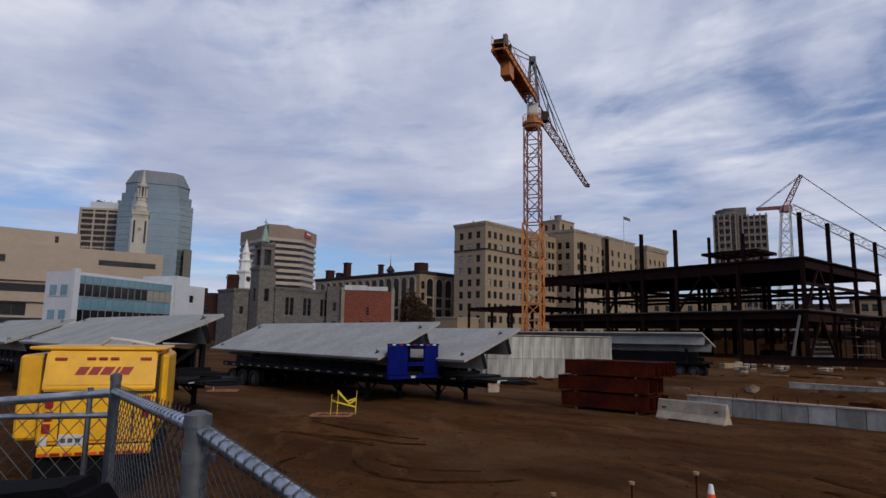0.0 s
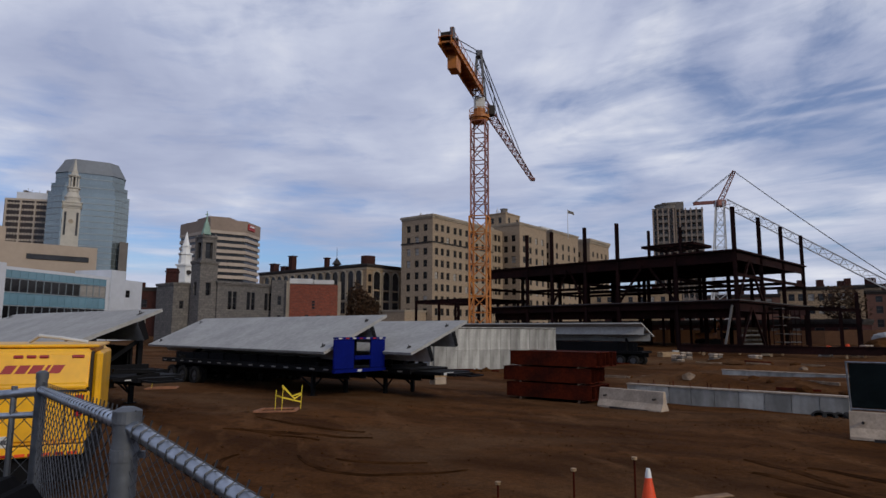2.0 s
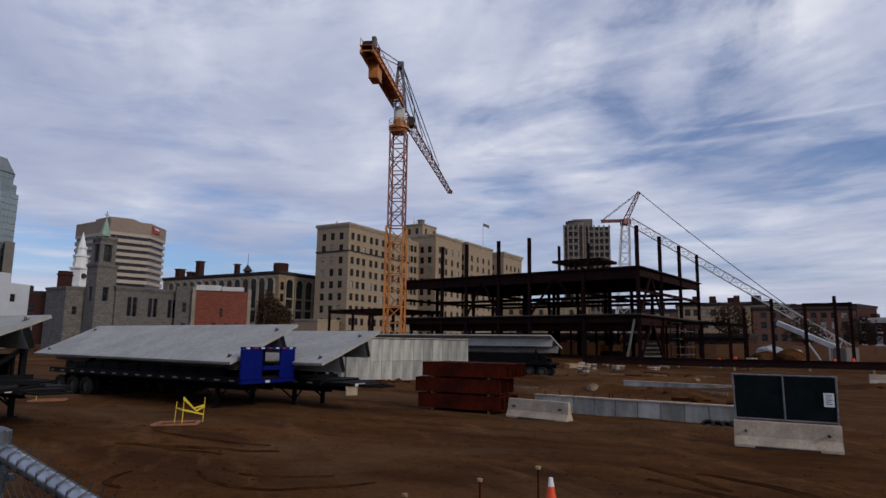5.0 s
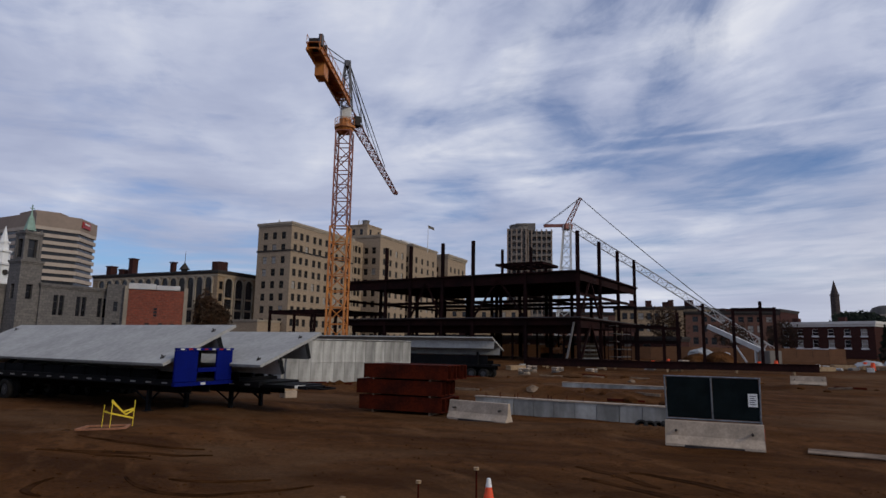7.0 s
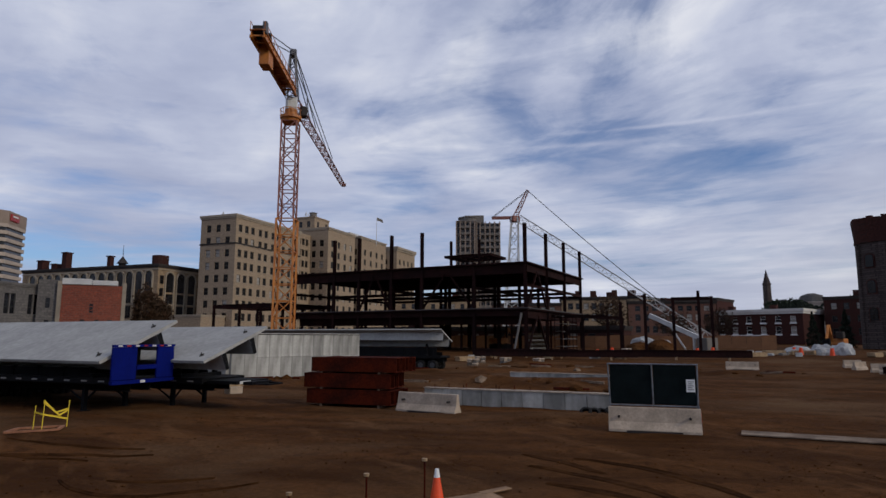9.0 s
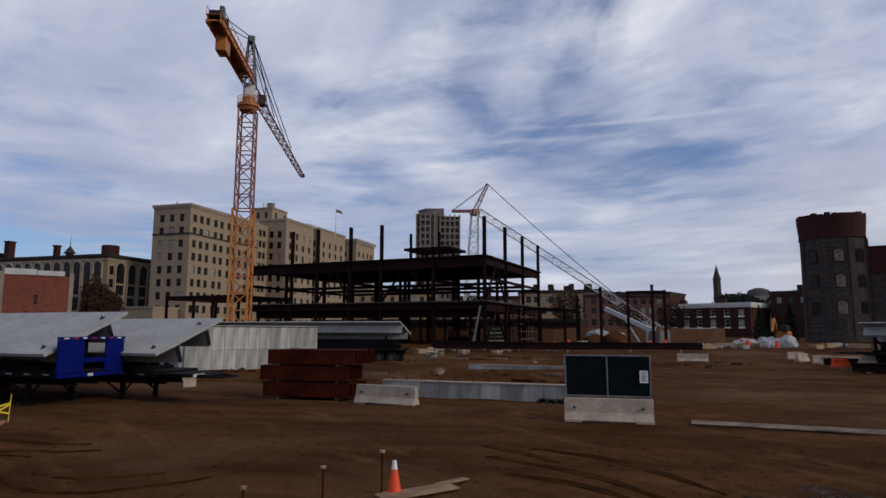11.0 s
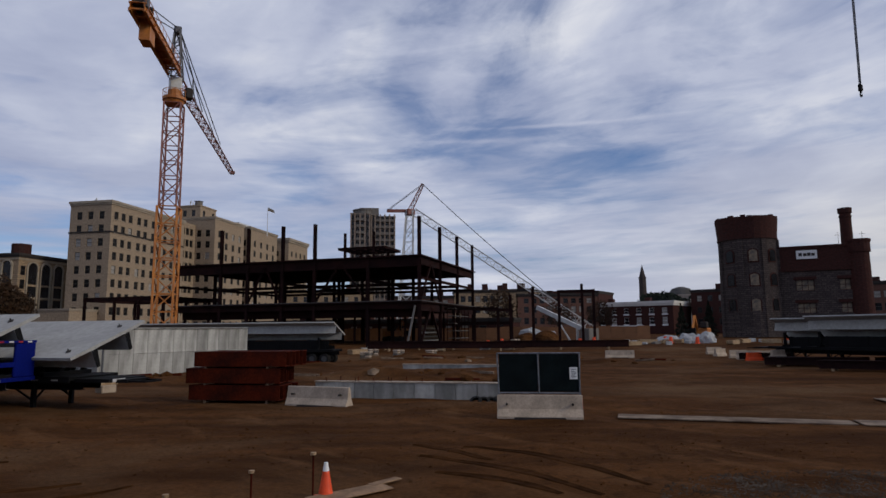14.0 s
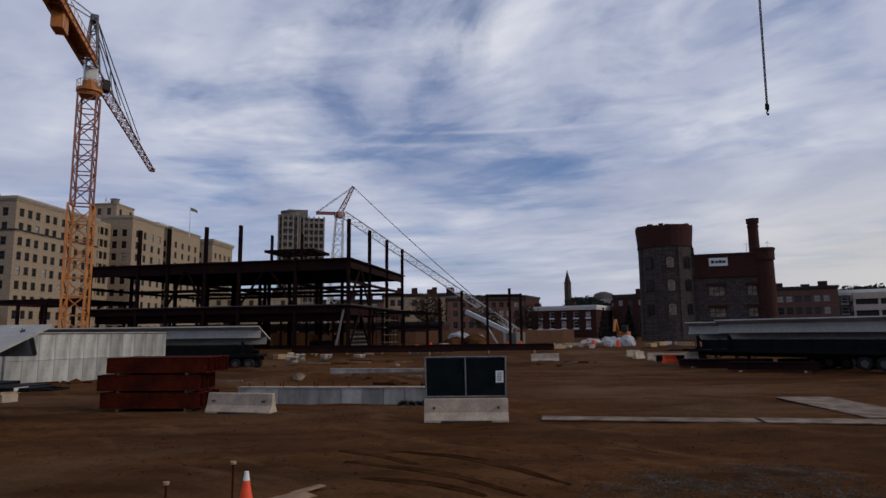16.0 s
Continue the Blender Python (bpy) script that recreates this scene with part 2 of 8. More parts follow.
M_RIM = mat("steel_rim", (0.08, 0.08, 0.083), 0.6, 0.4, vary=0.3, grain=12, patch=4)
M_RED = mat("red_lens", (0.32, 0.012, 0.010), 0.3, vary=0.1, bump=0)
M_RED_PAINT = mat("red_paint", (0.32, 0.014, 0.012), 0.5, vary=0.12, bump=0)
M_WHITE = mat("white_paint", (0.74, 0.74, 0.72), 0.6, vary=0.1, grain=6, patch=0.8, bump=0.05)
M_ORANGE = mat("orange_plastic", (0.80, 0.075, 0.012), 0.5, vary=0.12, grain=10, patch=3, bump=0.03)
M_CRANE = mat("crane_orange_paint", (0.47, 0.165, 0.022), 0.55, vary=0.2, grain=4, patch=0.7, bump=0.05, second=(0.33, 0.105, 0.018))
M_CRANE_RED = mat("crane_faded_red_paint", (0.24, 0.085, 0.065), 0.6, vary=0.25, grain=4, patch=0.5, bump=0.05)
M_PALE = mat("crane_pale_paint", (0.55, 0.55, 0.54), 0.6, vary=0.15, grain=4, patch=0.7)
M_CABLE = mat("steel_cable", (0.10, 0.10, 0.11), 0.6, 0.5, vary=0.2, bump=0)
M_WOOD = mat("raw_lumber", (0.36, 0.25, 0.14), 0.85, vary=0.3, grain=18, patch=2.5, bump=0.2, second=(0.26, 0.17, 0.09))
M_RED_LUMBER = mat("reddish_lumber", (0.30, 0.13, 0.065), 0.9, vary=0.3, grain=14, patch=2.5, bump=0.2, second=(0.20, 0.085, 0.045))
M_PLY = mat("muddy_plywood", (0.26, 0.155, 0.080), 0.9, vary=0.3, grain=12, patch=2.2, bump=0.2, second=(0.15, 0.085, 0.042))
M_MAT = mat("mud_stained_timber", (0.21, 0.15, 0.10), 0.95, vary=0.35, grain=9, patch=1.2, bump=0.4, second=(0.085, 0.052, 0.03))
M_TAPE = mat("yellow_tape", (0.75, 0.55, 0.03), 0.5, vary=0.1, bump=0)
M_SCREEN = mat("dark_green_windscreen", (0.013, 0.021, 0.023), 0.95, vary=0.3, grain=30, patch=1.4, bump=0.1, spec=0.15)
M_WHITE_TARP = mat("pale_tarpaulin", (0.36, 0.365, 0.365), 0.6, vary=0.25, grain=5, patch=0.8, bump=0.4)
M_PANE = glass_far("window_glass", (0.018, 0.018, 0.021), 0.2)
M_PANE_DARK = mat("dark_sash_glass", (0.012, 0.010, 0.009), 0.35, vary=0.5, grain=0.7, patch=0.3, bump=0.0, pieces=0.6, spec=0.15)
M_PANE_BLIND = mat("window_with_blind", (0.30, 0.28, 0.25), 0.5, vary=0.2, grain=2, patch=0.5, bump=0)
M_ROOF = mat("roof_felt", (0.09, 0.085, 0.08), 0.95, vary=0.3, grain=1.5, patch=0.2, spec=0.15)


# ---- building blocks ----
def bm_box(bm, c, s, turn=None, bevel=0.0):
    """A box round c with sides s; turn: a rotation matrix."""
    r = bmesh.ops.create_cube(bm, size=1.0)
    m = Matrix.Translation(c) @ (turn.to_4x4() if turn else Matrix.Identity(4)) @ Matrix.Diagonal((*s, 1))
    bmesh.ops.transform(bm, matrix=m, verts=r["verts"])
    if bevel:
        edges = list({e for v in r["verts"] for e in v.link_edges})
        bmesh.ops.bevel(bm, geom=edges, offset=bevel, segments=1, affect="EDGES")


def bm_span(bm, x0, x1, y0, y1, z0, z1, bevel=0.0):
    bm_box(bm, ((x0 + x1) / 2, (y0 + y1) / 2, (z0 + z1) / 2), (x1 - x0, y1 - y0, z1 - z0), None, bevel)


def bm_beam(bm, a, b, w, h=None):
    """A straight square bar from a to b."""
    a, b = Vector(a), Vector(b)
    d = b - a
    if d.length < 1e-6:
        return
    bm_box(bm, (a + b) / 2, (w, h or w, d.length), d.to_track_quat("Z", "Y").to_matrix())


def bm_cyl(bm, a, b, r0, r1=None, seg=12, caps=True):
    a, b = Vector(a), Vector(b)
    d = b - a
    r = bmesh.ops.create_cone(bm, cap_ends=caps, segments=seg, radius1=r0, radius2=r0 if r1 is None else r1, depth=d.length)
    bmesh.ops.transform(bm, matrix=Matrix.Translation((a + b) / 2) @ d.to_track_quat("Z", "Y").to_matrix().to_4x4(), verts=r["verts"])


def bm_wire(bm, a, b, r):
    """A thin wire as a three-sided bar."""
    bm_cyl(bm, a, b, r, r, 3, False)


def bm_prism(bm, outline, depth, axis="y", at=0.0):
    """A flat outline of (u, v) pushed along an axis by depth."""
    def place(u, v, w):
        return {"x": (w, u, v), "y": (u, w, v), "z": (u, v, w)}[axis]
    a = [bm.verts.new(place(u, v, at)) for u, v in outline]
    b = [bm.verts.new(place(u, v, at + depth)) for u, v in outline]
    n = len(outline)
    bm.faces.new(a)
    bm.faces.new(b[::-1])
    for i in range(n):
        bm.faces.new((a[(i + 1) % n], a[i], b[i], b[(i + 1) % n]))


def bm_ibeam(bm, a, b, w, h, t=0.025, up=(0, 0, 1)):
    """A rolled I-section from a to b, its web standing along up."""
    a, b = Vector(a), Vector(b)
    d = (b - a).normalized()
    side = d.cross(Vector(up)).normalized()
    top = side.cross(d)
    turn = Matrix((side, top, d)).transposed()
    mid, length = (a + b) / 2, (b - a).length
    bm_box(bm, mid, (t, h - 2 * t, length), turn)
    for s in (1, -1):
        bm_box(bm, mid + top * (h / 2 - t / 2) * s, (w, t, length), turn)


def mesh_of(name, bm, material, smooth=False):
    bmesh.ops.recalc_face_normals(bm, faces=bm.faces)
    me = bpy.data.meshes.new(name)
    bm.to_mesh(me)
    bm.free()
    me.materials.append(material)
    if smooth:
        for p in me.polygons:
            p.use_smooth = True
    return me


def part(name, bm, material, parent=None, label="", smooth=False):
    ob = new(name, bm if isinstance(bm, bpy.types.Mesh) else mesh_of(name, bm, material, smooth))
    ob.parent = parent
    return tagged(ob, label)


def put(name, mesh, parent, m):
    """One more piece on a shared mesh."""
    ob = new(name, mesh)
    ob.parent = parent
    ob.matrix_local = m
    return ob


def thing(name, m, label, category, group="", kind=""):
    ob = new(name)
    ob.empty_display_size = 0.3
    ob.matrix_world = m
    return tagged(ob, label, category, group, kind)


# ---- ground ----
def smooth_step(a, b, v):
    u = min(1.0, max(0.0, (v - a) / (b - a)))
    return u * u * (3 - 2 * u)


# low banks of spoil: x, y, direction, half length, half width, height
BANKS = ((10.5, 41.0, -35, 7.0, 1.6, 0.40), (19.0, 37.5, -44, 6.0, 1.4, 0.45), (22.5, 33.0, -48, 5.0, 1.5, 0.35), (28.0, 52.0, -40, 9.0, 2.0, 0.50),
         (36.0, 47.0, -42, 7.0, 1.6, 0.35), (44.0, 40.0, -45, 6.0, 1.5, 0.30), (19.6, 19.0, -48, 2.2, 1.0, 0.18), (52.0, 33.0, -50, 7.0, 2.2, 0.40), (3.5, 44.0, 20, 4.0, 1.2, 0.35))


def gz(x, y):
    """The ground's height: a bank by the street, the level yard, and a slight rise behind it."""
    r = math.hypot(x, y)
    left = smooth_step(-4, -9, x + 0.12 * y)
    reach = 11.5 + 10.0 * left
    bank = 1.5 * (1 - smooth_step(3.0, reach, r)) ** 1.2
    back = 1.1 * smooth_step(62, 96, y * 0.75 + x * 0.55)
    yard = 0.25 * smooth_step(16, 24, r) * smooth_step(-0.5, -6, x - 0.12 * y) + 0.25 * left * smooth_step(34, 20, r)
    ridge = 0.32 * math.exp(-((x - 15.0) * 0.63 + (y - 20.8) * 0.77) ** 2 / 0.9 - ((x - 15.0) * 0.77 - (y - 20.8) * 0.63) ** 2 / 16.0)
    ridge += 0.28 * math.exp(-((x - 30) ** 2) / 40.0 - ((y - 37) ** 2) / 25.0)
    for bx, by, turn, long, wide, high in BANKS:
        u, v = x - bx, y - by
        c, k = math.cos(radians(turn)), math.sin(radians(turn))
        p, q = (u * c + v * k) / long, (v * c - u * k) / wide
        if p * p + q * q < 6:
            ridge += high * math.exp(-p * p - q * q) * (1 + 0.7 * noise.noise((x * 0.6, y * 0.6, 8)))
    rough = 0.0
    if r < 60:
        rough += 0.035 * noise.noise(((x * 0.8 + y * 0.6) * 0.22, (y * 0.8 - x * 0.6) * 1.6, 11))      # wheel ruts along the haul road
    if r < 160:
        rough = 0.05 * noise.noise((x * 0.35, y * 0.35, 0)) + 0.03 * noise.noise((x * 1.1, y * 1.1, 5)) * (1 if r < 60 else 0)
    return bank + back + yard + ridge + rough


def ground_axis(lo, hi, step, far):
    mid = list(np.arange(lo, hi + step, step))
    out, s, a, b = [], step, lo, hi + step
    left, right = [], []
    while a > -far or b < far:
        s *= 1.35
        a, b = a - s, b + s
        left.append(a)
        right.append(b)
    return left[::-1] + mid + right


def build_ground():
    xs, ys = ground_axis(-14, 40, 0.2, 3500), ground_axis(6, 48, 0.2, 3500)
    verts = []
    for y in ys:
        for x in xs:
            z = gz(x, y)
            verts.append((x, y, z))
    w = len(xs)
    faces = [(j * w + i, j * w + i + 1, (j + 1) * w + i + 1, (j + 1) * w + i) for j in range(len(ys) - 1) for i in range(w - 1)]
    me = bpy.data.meshes.new("ground")
    me.from_pydata(verts, [], faces)
    for p in me.polygons:
        p.use_smooth = True
    me.materials.append(M_DIRT)
    tagged(new("ground", me), "bare brown dirt yard with wheel ruts", "ground", kind="structure")


build_ground()


# ---- city behind the yard ----
def face_grid(bm, o, u, width, z0, z1, cols, rows, depth, inward):
    """A wall from o along u with real openings at cols x rows, and their reveals."""
    o, u, n = Vector(o), Vector(u), Vector(inward)
    us = sorted({0.0, width, *[v for c in cols for v in c]})
    zs = sorted({z0, z1, *[v for r in rows for v in r]})

    def at(a, z, d=0.0):
        return bm.verts.new(o + u * a + n * d + Vector((0, 0, z)))
    for a0, a1 in zip(us, us[1:]):
        incol = any(c[0] <= a0 + 1e-6 and a1 <= c[1] + 1e-6 for c in cols)
        if not incol:
            bm.faces.new((at(a0, z0), at(a1, z0), at(a1, z1), at(a0, z1)))
            continue
        for b0, b1 in zip(zs, zs[1:]):
            if any(r[0] <= b0 + 1e-6 and b1 <= r[1] + 1e-6 for r in rows):
                for (p, q, s, t) in (((a0, b0), (a1, b0), 0, 0), ((a1, b0), (a1, b1), 0, 0), ((a1, b1), (a0, b1), 0, 0), ((a0, b1), (a0, b0), 0, 0)):
                    bm.faces.new((at(*p), at(*q), at(*q, depth), at(*p, depth)))
            else:
                bm.faces.new((at(a0, b0), at(a1, b0), at(a1, b1), at(a0, b1)))


WINDOW_MESH = {}


def window_mesh(w, h, bars, pane, framem):
    key = (round(w, 2), round(h, 2), bars, pane.name, framem.name)
    if key not in WINDOW_MESH:
        bm = bmesh.new()
        bm_span(bm, 0, w, 0.0, 0.06, 0, h)
        glass = mesh_of("pane", bm, pane)
        bm = bmesh.new()
        f = max(0.05, min(w, h) * 0.05)
        bm_span(bm, 0, w, -0.07, -0.003, 0, f)
        bm_span(bm, 0, w, -0.07, -0.003, h - f, h)
        nx, nz = bars
        for i in range(nx + 1):
            x = (w - f) * i / nx
            bm_span(bm, x, x + f, -0.07, -0.003, f, h - f)
        for j in range(1, nz):
            z = h * j / nz
            bm_span(bm, 0.01, w - 0.01, -0.075, -0.004, z - f / 2, z + f / 2)
        WINDOW_MESH[key] = (glass, mesh_of("window_frame", bm, framem))
    return WINDOW_MESH[key]


def block(parent, name, x0, x1, y0, y1, z0, z1, wallm, front=None, left=None, right=None, depth=0.3, roofm=None, cornice=0.0, corm=None, bars=(1, 2), pane=None, framem=None, blinds=0.0, rnd=random.Random(4)):
    """One block of a building with windows in the sides that can be seen. A side's windows: (cols, rows)."""
    pane, framem = pane or M_PANE, framem or M_ROOF
    bm = bmesh.new()
    sides = (((x0, y0, 0), (1, 0, 0), x1 - x0, front, (0, 1, 0), 0), ((x0, y1, 0), (0, -1, 0), y1 - y0, left, (1, 0, 0), -90), ((x1, y0, 0), (0, 1, 0), y1 - y0, right, (-1, 0, 0), 90),
             ((x1, y1, 0), (-1, 0, 0), x1 - x0, None, (0, -1, 0), 180))
    for o, u, width, spec, inward, turn in sides:
        cols, rows = spec if spec else ((), ())
        face_grid(bm, o, u, width, z0, z1, cols, rows, depth, inward)
    q = [bm.verts.new(v) for v in ((x0, y0, z1), (x1, y0, z1), (x1, y1, z1), (x0, y1, z1))]
    bm.faces.new(q)
    me = bpy.data.meshes.new(name)
    bm.to_mesh(me)
    bm.free()
    me.materials.append(wallm)
    wall = part(name, me, wallm, parent)
    for o, u, width, spec, inward, turn in sides:
        if not spec:
            continue
        for c in spec[0]:
            for r in spec[1]:
                g, f = window_mesh(c[1] - c[0], r[1] - r[0], bars, M_PANE_BLIND if rnd.random() < blinds else pane, framem)
                p = Vector(o) + Vector(u) * c[0] + Vector(inward) * (depth - 0.07) + Vector((0, 0, r[0]))
                m = pose(*p, 0, 0, turn)
                w = put("window", g, wall, m)
                put("window_frame", f, w, Matrix.Identity(4))
    if cornice:
        bm = bmesh.new()
        bm_span(bm, x0 - cornice, x1 + cornice, y0 - cornice, y1 + cornice, z1 + 0.004, z1 + 0.004 + cornice * 1.6)
        bm_span(bm, x0 - cornice * 0.5, x1 + cornice * 0.5, y0 - cornice * 0.5, y1 + cornice * 0.5, z1 - cornice * 1.2, z1 - 0.002)
        part("cornice", bm, corm or wallm, parent)
    return wall


def even(n, width, w, m0=None, m1=None):
    """n openings of width w spread evenly over a wall."""
    m0 = w * 0.8 if m0 is None else m0
    m1 = m0 if m1 is None else m1
    step = (width - m0 - m1 - w) / max(1, n - 1)
    return [(m0 + step * i, m0 + step * i + w) for i in range(n)]


def storeys(n, z, step, h):
    return [(z + step * i, z + step * i + h) for i in range(n)]


M_TAN = masonry("tan_brick", (0.325, 0.245, 0.165), (0.265, 0.198, 0.135), (0.26, 0.20, 0.14), 0.6, 0.2)
M_TAN_TRIM = mat("limestone_trim", (0.33, 0.275, 0.205), 0.9, vary=0.2, grain=1.5, patch=0.2)
M_PALE_STONE = mat("pale_weathered_stone", (0.46, 0.43, 0.37), 0.9, vary=0.12, grain=1.5, patch=0.3)
M_OLD_BRICK = masonry("weathered_brick", (0.145, 0.062, 0.044), (0.105, 0.046, 0.034), (0.10, 0.065, 0.05), 0.6, 0.2, 0.03)
# armoury panes, their warm lit look put into the colour
M_AMBER = mat("amber_lit_pane", (0.21, 0.155, 0.095), 0.5, vary=0.35, grain=1.5, patch=0.8, bump=0, second=(0.08, 0.065, 0.05))
M_BEIGE = mat("beige_precast_panels", (0.37, 0.298, 0.232), 0.9, vary=0.08, grain=0.8, patch=0.12, bump=0.05)
M_STONE = masonry("grey_granite_blocks", (0.158, 0.143, 0.130), (0.115, 0.106, 0.098), (0.105, 0.098, 0.09), 0.9, 0.45, 0.03)
M_BRICK = masonry("red_brick", (0.28, 0.072, 0.040), (0.20, 0.052, 0.032), (0.20, 0.10, 0.07), 0.8, 0.32, 0.03)
M_BROWNSTONE = masonry("brownstone_blocks", (0.33, 0.235, 0.145), (0.245, 0.175, 0.11), (0.13, 0.10, 0.07), 1.2, 0.5, 0.04)
M_DARK_STONE = masonry("dark_armoury_stone", (0.084, 0.066, 0.061), (0.050, 0.040, 0.038), (0.034, 0.027, 0.025), 0.9, 0.4, 0.04, 0.95, 0.1)
M_DARK_BRICK = masonry("dark_armoury_brick", (0.062, 0.021, 0.017), (0.044, 0.016, 0.0135), (0.04, 0.023, 0.02), 0.5, 0.18, 0.03, 0.95, 0.1)
# a darker brown than the office tower's spandrels
M_OFFICE_TOP = mat("darker_brown_cladding", (0.25, 0.19, 0.15), 0.85, vary=0.12, grain=0.7, patch=0.1)
M_OFFICE = mat("ribbed_tan_spandrel", (0.40, 0.33, 0.27), 0.85, vary=0.1, grain=0.7, patch=0.1)
M_TOWER_GLASS = mat("blue_grey_curtain_wall", (0.205, 0.250, 0.265), 0.16, 0.5, vary=0.14, grain=0.1, patch=0.03, bump=0.0, second=(0.165, 0.205, 0.225), pieces=0.10)
M_TOWER_ROOF = mat("grey_metal_roof", (0.16, 0.175, 0.19), 0.6, vary=0.15, grain=0.4, patch=0.08)
M_MULLION = mat("grey_mullion", (0.20, 0.23, 0.25), 0.5, 0.2, vary=0.1, grain=0.4, patch=0.1, bump=0)
M_COLD_WHITE = mat("white_panel", (0.52, 0.54, 0.58), 0.7, vary=0.06, grain=0.8, patch=0.2, bump=0.03)
M_TEAL = mat("teal_spandrel_glass", (0.155, 0.285, 0.36), 0.25, vary=0.15, grain=0.5, patch=0.2, bump=0.0, pieces=0.1)
M_CONDO = mat("grey_brown_concrete", (0.15, 0.134, 0.118), 0.9, vary=0.15, grain=0.6, patch=0.1)
M_PRECAST = mat("pale_brown_precast", (0.42, 0.355, 0.29), 0.85, vary=0.1, grain=0.7, patch=0.1)
M_BRONZE_PANE = mat("bronze_glass", (0.045, 0.028, 0.020), 0.2, vary=0.4, grain=0.5, patch=0.2, bump=0.0)
M_DARK_TRIM = mat("dark_trim", (0.042, 0.036, 0.033), 0.85, vary=0.25, grain=2, patch=0.4, spec=0.15)
M_COPPER = mat("verdigris_copper", (0.24, 0.36, 0.29), 0.8, vary=0.15, grain=2, patch=0.5)
M_LIGHT_ROOF = mat("white_roof_membrane", (0.62, 0.60, 0.56), 0.9, vary=0.1, grain=1, patch=0.3)


def tan_hotel():
    h = thing("hotel_building", pose(11.6, 169.6, 0.9, 0, 0, 47), "tan brick hotel of ten storeys with rows of small windows", "building")
    # front wall runs away to the right, the short side faces left
    rows = storeys(9, 3.2, 3.35, 1.95)
    fronts = [(u, u + 1.45) for u in (1.1, 3.7, 6.3, 9.6, 12.2, 15.4, 18.0, 20.6, 23.8, 26.4)]
    wr = storeys(9, 3.4, 3.45, 2.05)
    block(h, "wall", 0, 30, 0, 11.5, 0, 34.0, M_TAN, (fronts, rows), (even(3, 11.5, 1.5, 1.9, 1.9), rows), None, cornice=0.35, corm=M_TAN_TRIM, pane=M_PANE_DARK, blinds=0.09)
    bm = bmesh.new()
    bm_span(bm, -0.16, 30.16, -0.16, 11.66, 26.6, 27.0)
    part("string_course", bm, M_DARK_TRIM, h)
    for x0, x1, y0, z in ((-0.3, 30.3, -0.3, 34.5), (37.7, 55.9, -5.3, 37.0), (59.7, 80.3, -5.3, 37.4), (89.7, 108.3, -5.3, 37.9)):
        bm = bmesh.new()
        bm_span(bm, x0, x1, y0, y0 + 0.5, z - 0.004, z + 0.12)
        part("parapet", bm, M_TAN, h)
        bm = bmesh.new()
        bm_span(bm, x0, x0 + 0.5, y0 + 0.51, y0 + 12, z - 0.004, z + 0.12)
        part("parapet", bm, M_TAN, h)
    bm = bmesh.new()
    bm_span(bm, 0, 1.65, -0.14, -0.004, 0, 0.16)
    sill = mesh_of("window_sill", bm, M_TAN_TRIM)
    for z in rows:
        for u in fronts:
            put("window_sill", sill, h, pose(u[0] - 0.1, 0, z[0] - 0.17))
    block(h, "link_wall", 30.02, 38, 1.5, 13, 0, 34.6, M_TAN, (even(3, 7.98, 1.5, 1.2), wr), None, None, pane=M_PANE_DARK, blinds=0.08)
    block(h, "wing", 38.02, 55.6, -5.0, 16, 0, 36.6, M_TAN, (even(4, 17.58, 1.5, 2, 2), wr), (even(2, 21, 1.5, 15.0, 1.6), wr), None, cornice=0.3, corm=M_TAN_TRIM, pane=M_PANE_DARK, blinds=0.07)
    block(h, "penthouse", 42.5, 51.5, 3, 11, 36.62, 41.6, M_TAN, (even(2, 9.5, 1.3, 1.5), [(38.4, 40.4)]), ([(2, 3.3), (5, 6.3)], [(38.4, 40.4)]), None, cornice=0.2)
    block(h, "link_wall", 55.62, 60, 1, 13, 0, 35.0, M_TAN)
    block(h, "wing", 60.02, 80, -5.0, 14, 0, 37.0, M_TAN, (even(4, 19.98, 1.5, 2.4), wr), (even(2, 19, 1.5, 13.4, 1.6), wr), None, cornice=0.3, corm=M_TAN_TRIM, pane=M_PANE_DARK, blinds=0.07)
    block(h, "link_wall", 80.02, 90, 1, 13, 0, 34.0, M_TAN)
    block(h, "wing", 90.02, 108, -5.0, 14, 0, 37.0, M_TAN, (even(4, 17.98, 1.5, 2.2), wr), (even(2, 19, 1.5, 13.4, 1.6), wr), None, cornice=0.6, corm=M_TAN_TRIM, pane=M_PANE_DARK, blinds=0.07)
    block(h, "podium", -9, -0.2, 2, 12, 0, 7.5, M_TAN, (even(4, 8.8, 0.9, 0.8), [(2.2, 4.6)]), None, None, cornice=0.2, corm=M_TAN_TRIM)
    bm = bmesh.new()
    for i, (x, y, z) in enumerate(((2, 6, 34), (2.9, 7, 34), (4.4, 6.4, 34), (43.5, 7, 41.9), (44.8, 8, 41.9), (46.4, 8, 41.9))):
        bm_cyl(bm, (x, y, z), (x, y, z + 1.8 + 0.5 * (i % 2)), 0.06, 0.03, 5)
        bm_span(bm, x - 0.15, x + 0.15, y - 0.1, y + 0.1, z + 0.8, z + 1.7)
    part("aerial", bm, M_PALE, h)
    bm = bmesh.new()
    bm_cyl(bm, (48.6, 7.5, 41.9), (48.6, 7.5, 44.4), 1.2, 1.2, 14)
    bm_cyl(bm, (48.6, 7.5, 44.4), (48.6, 7.5, 44.7), 1.5, 0.3, 14)
    part("water_tank", bm, M_CONDO, h)
    bm = bmesh.new()
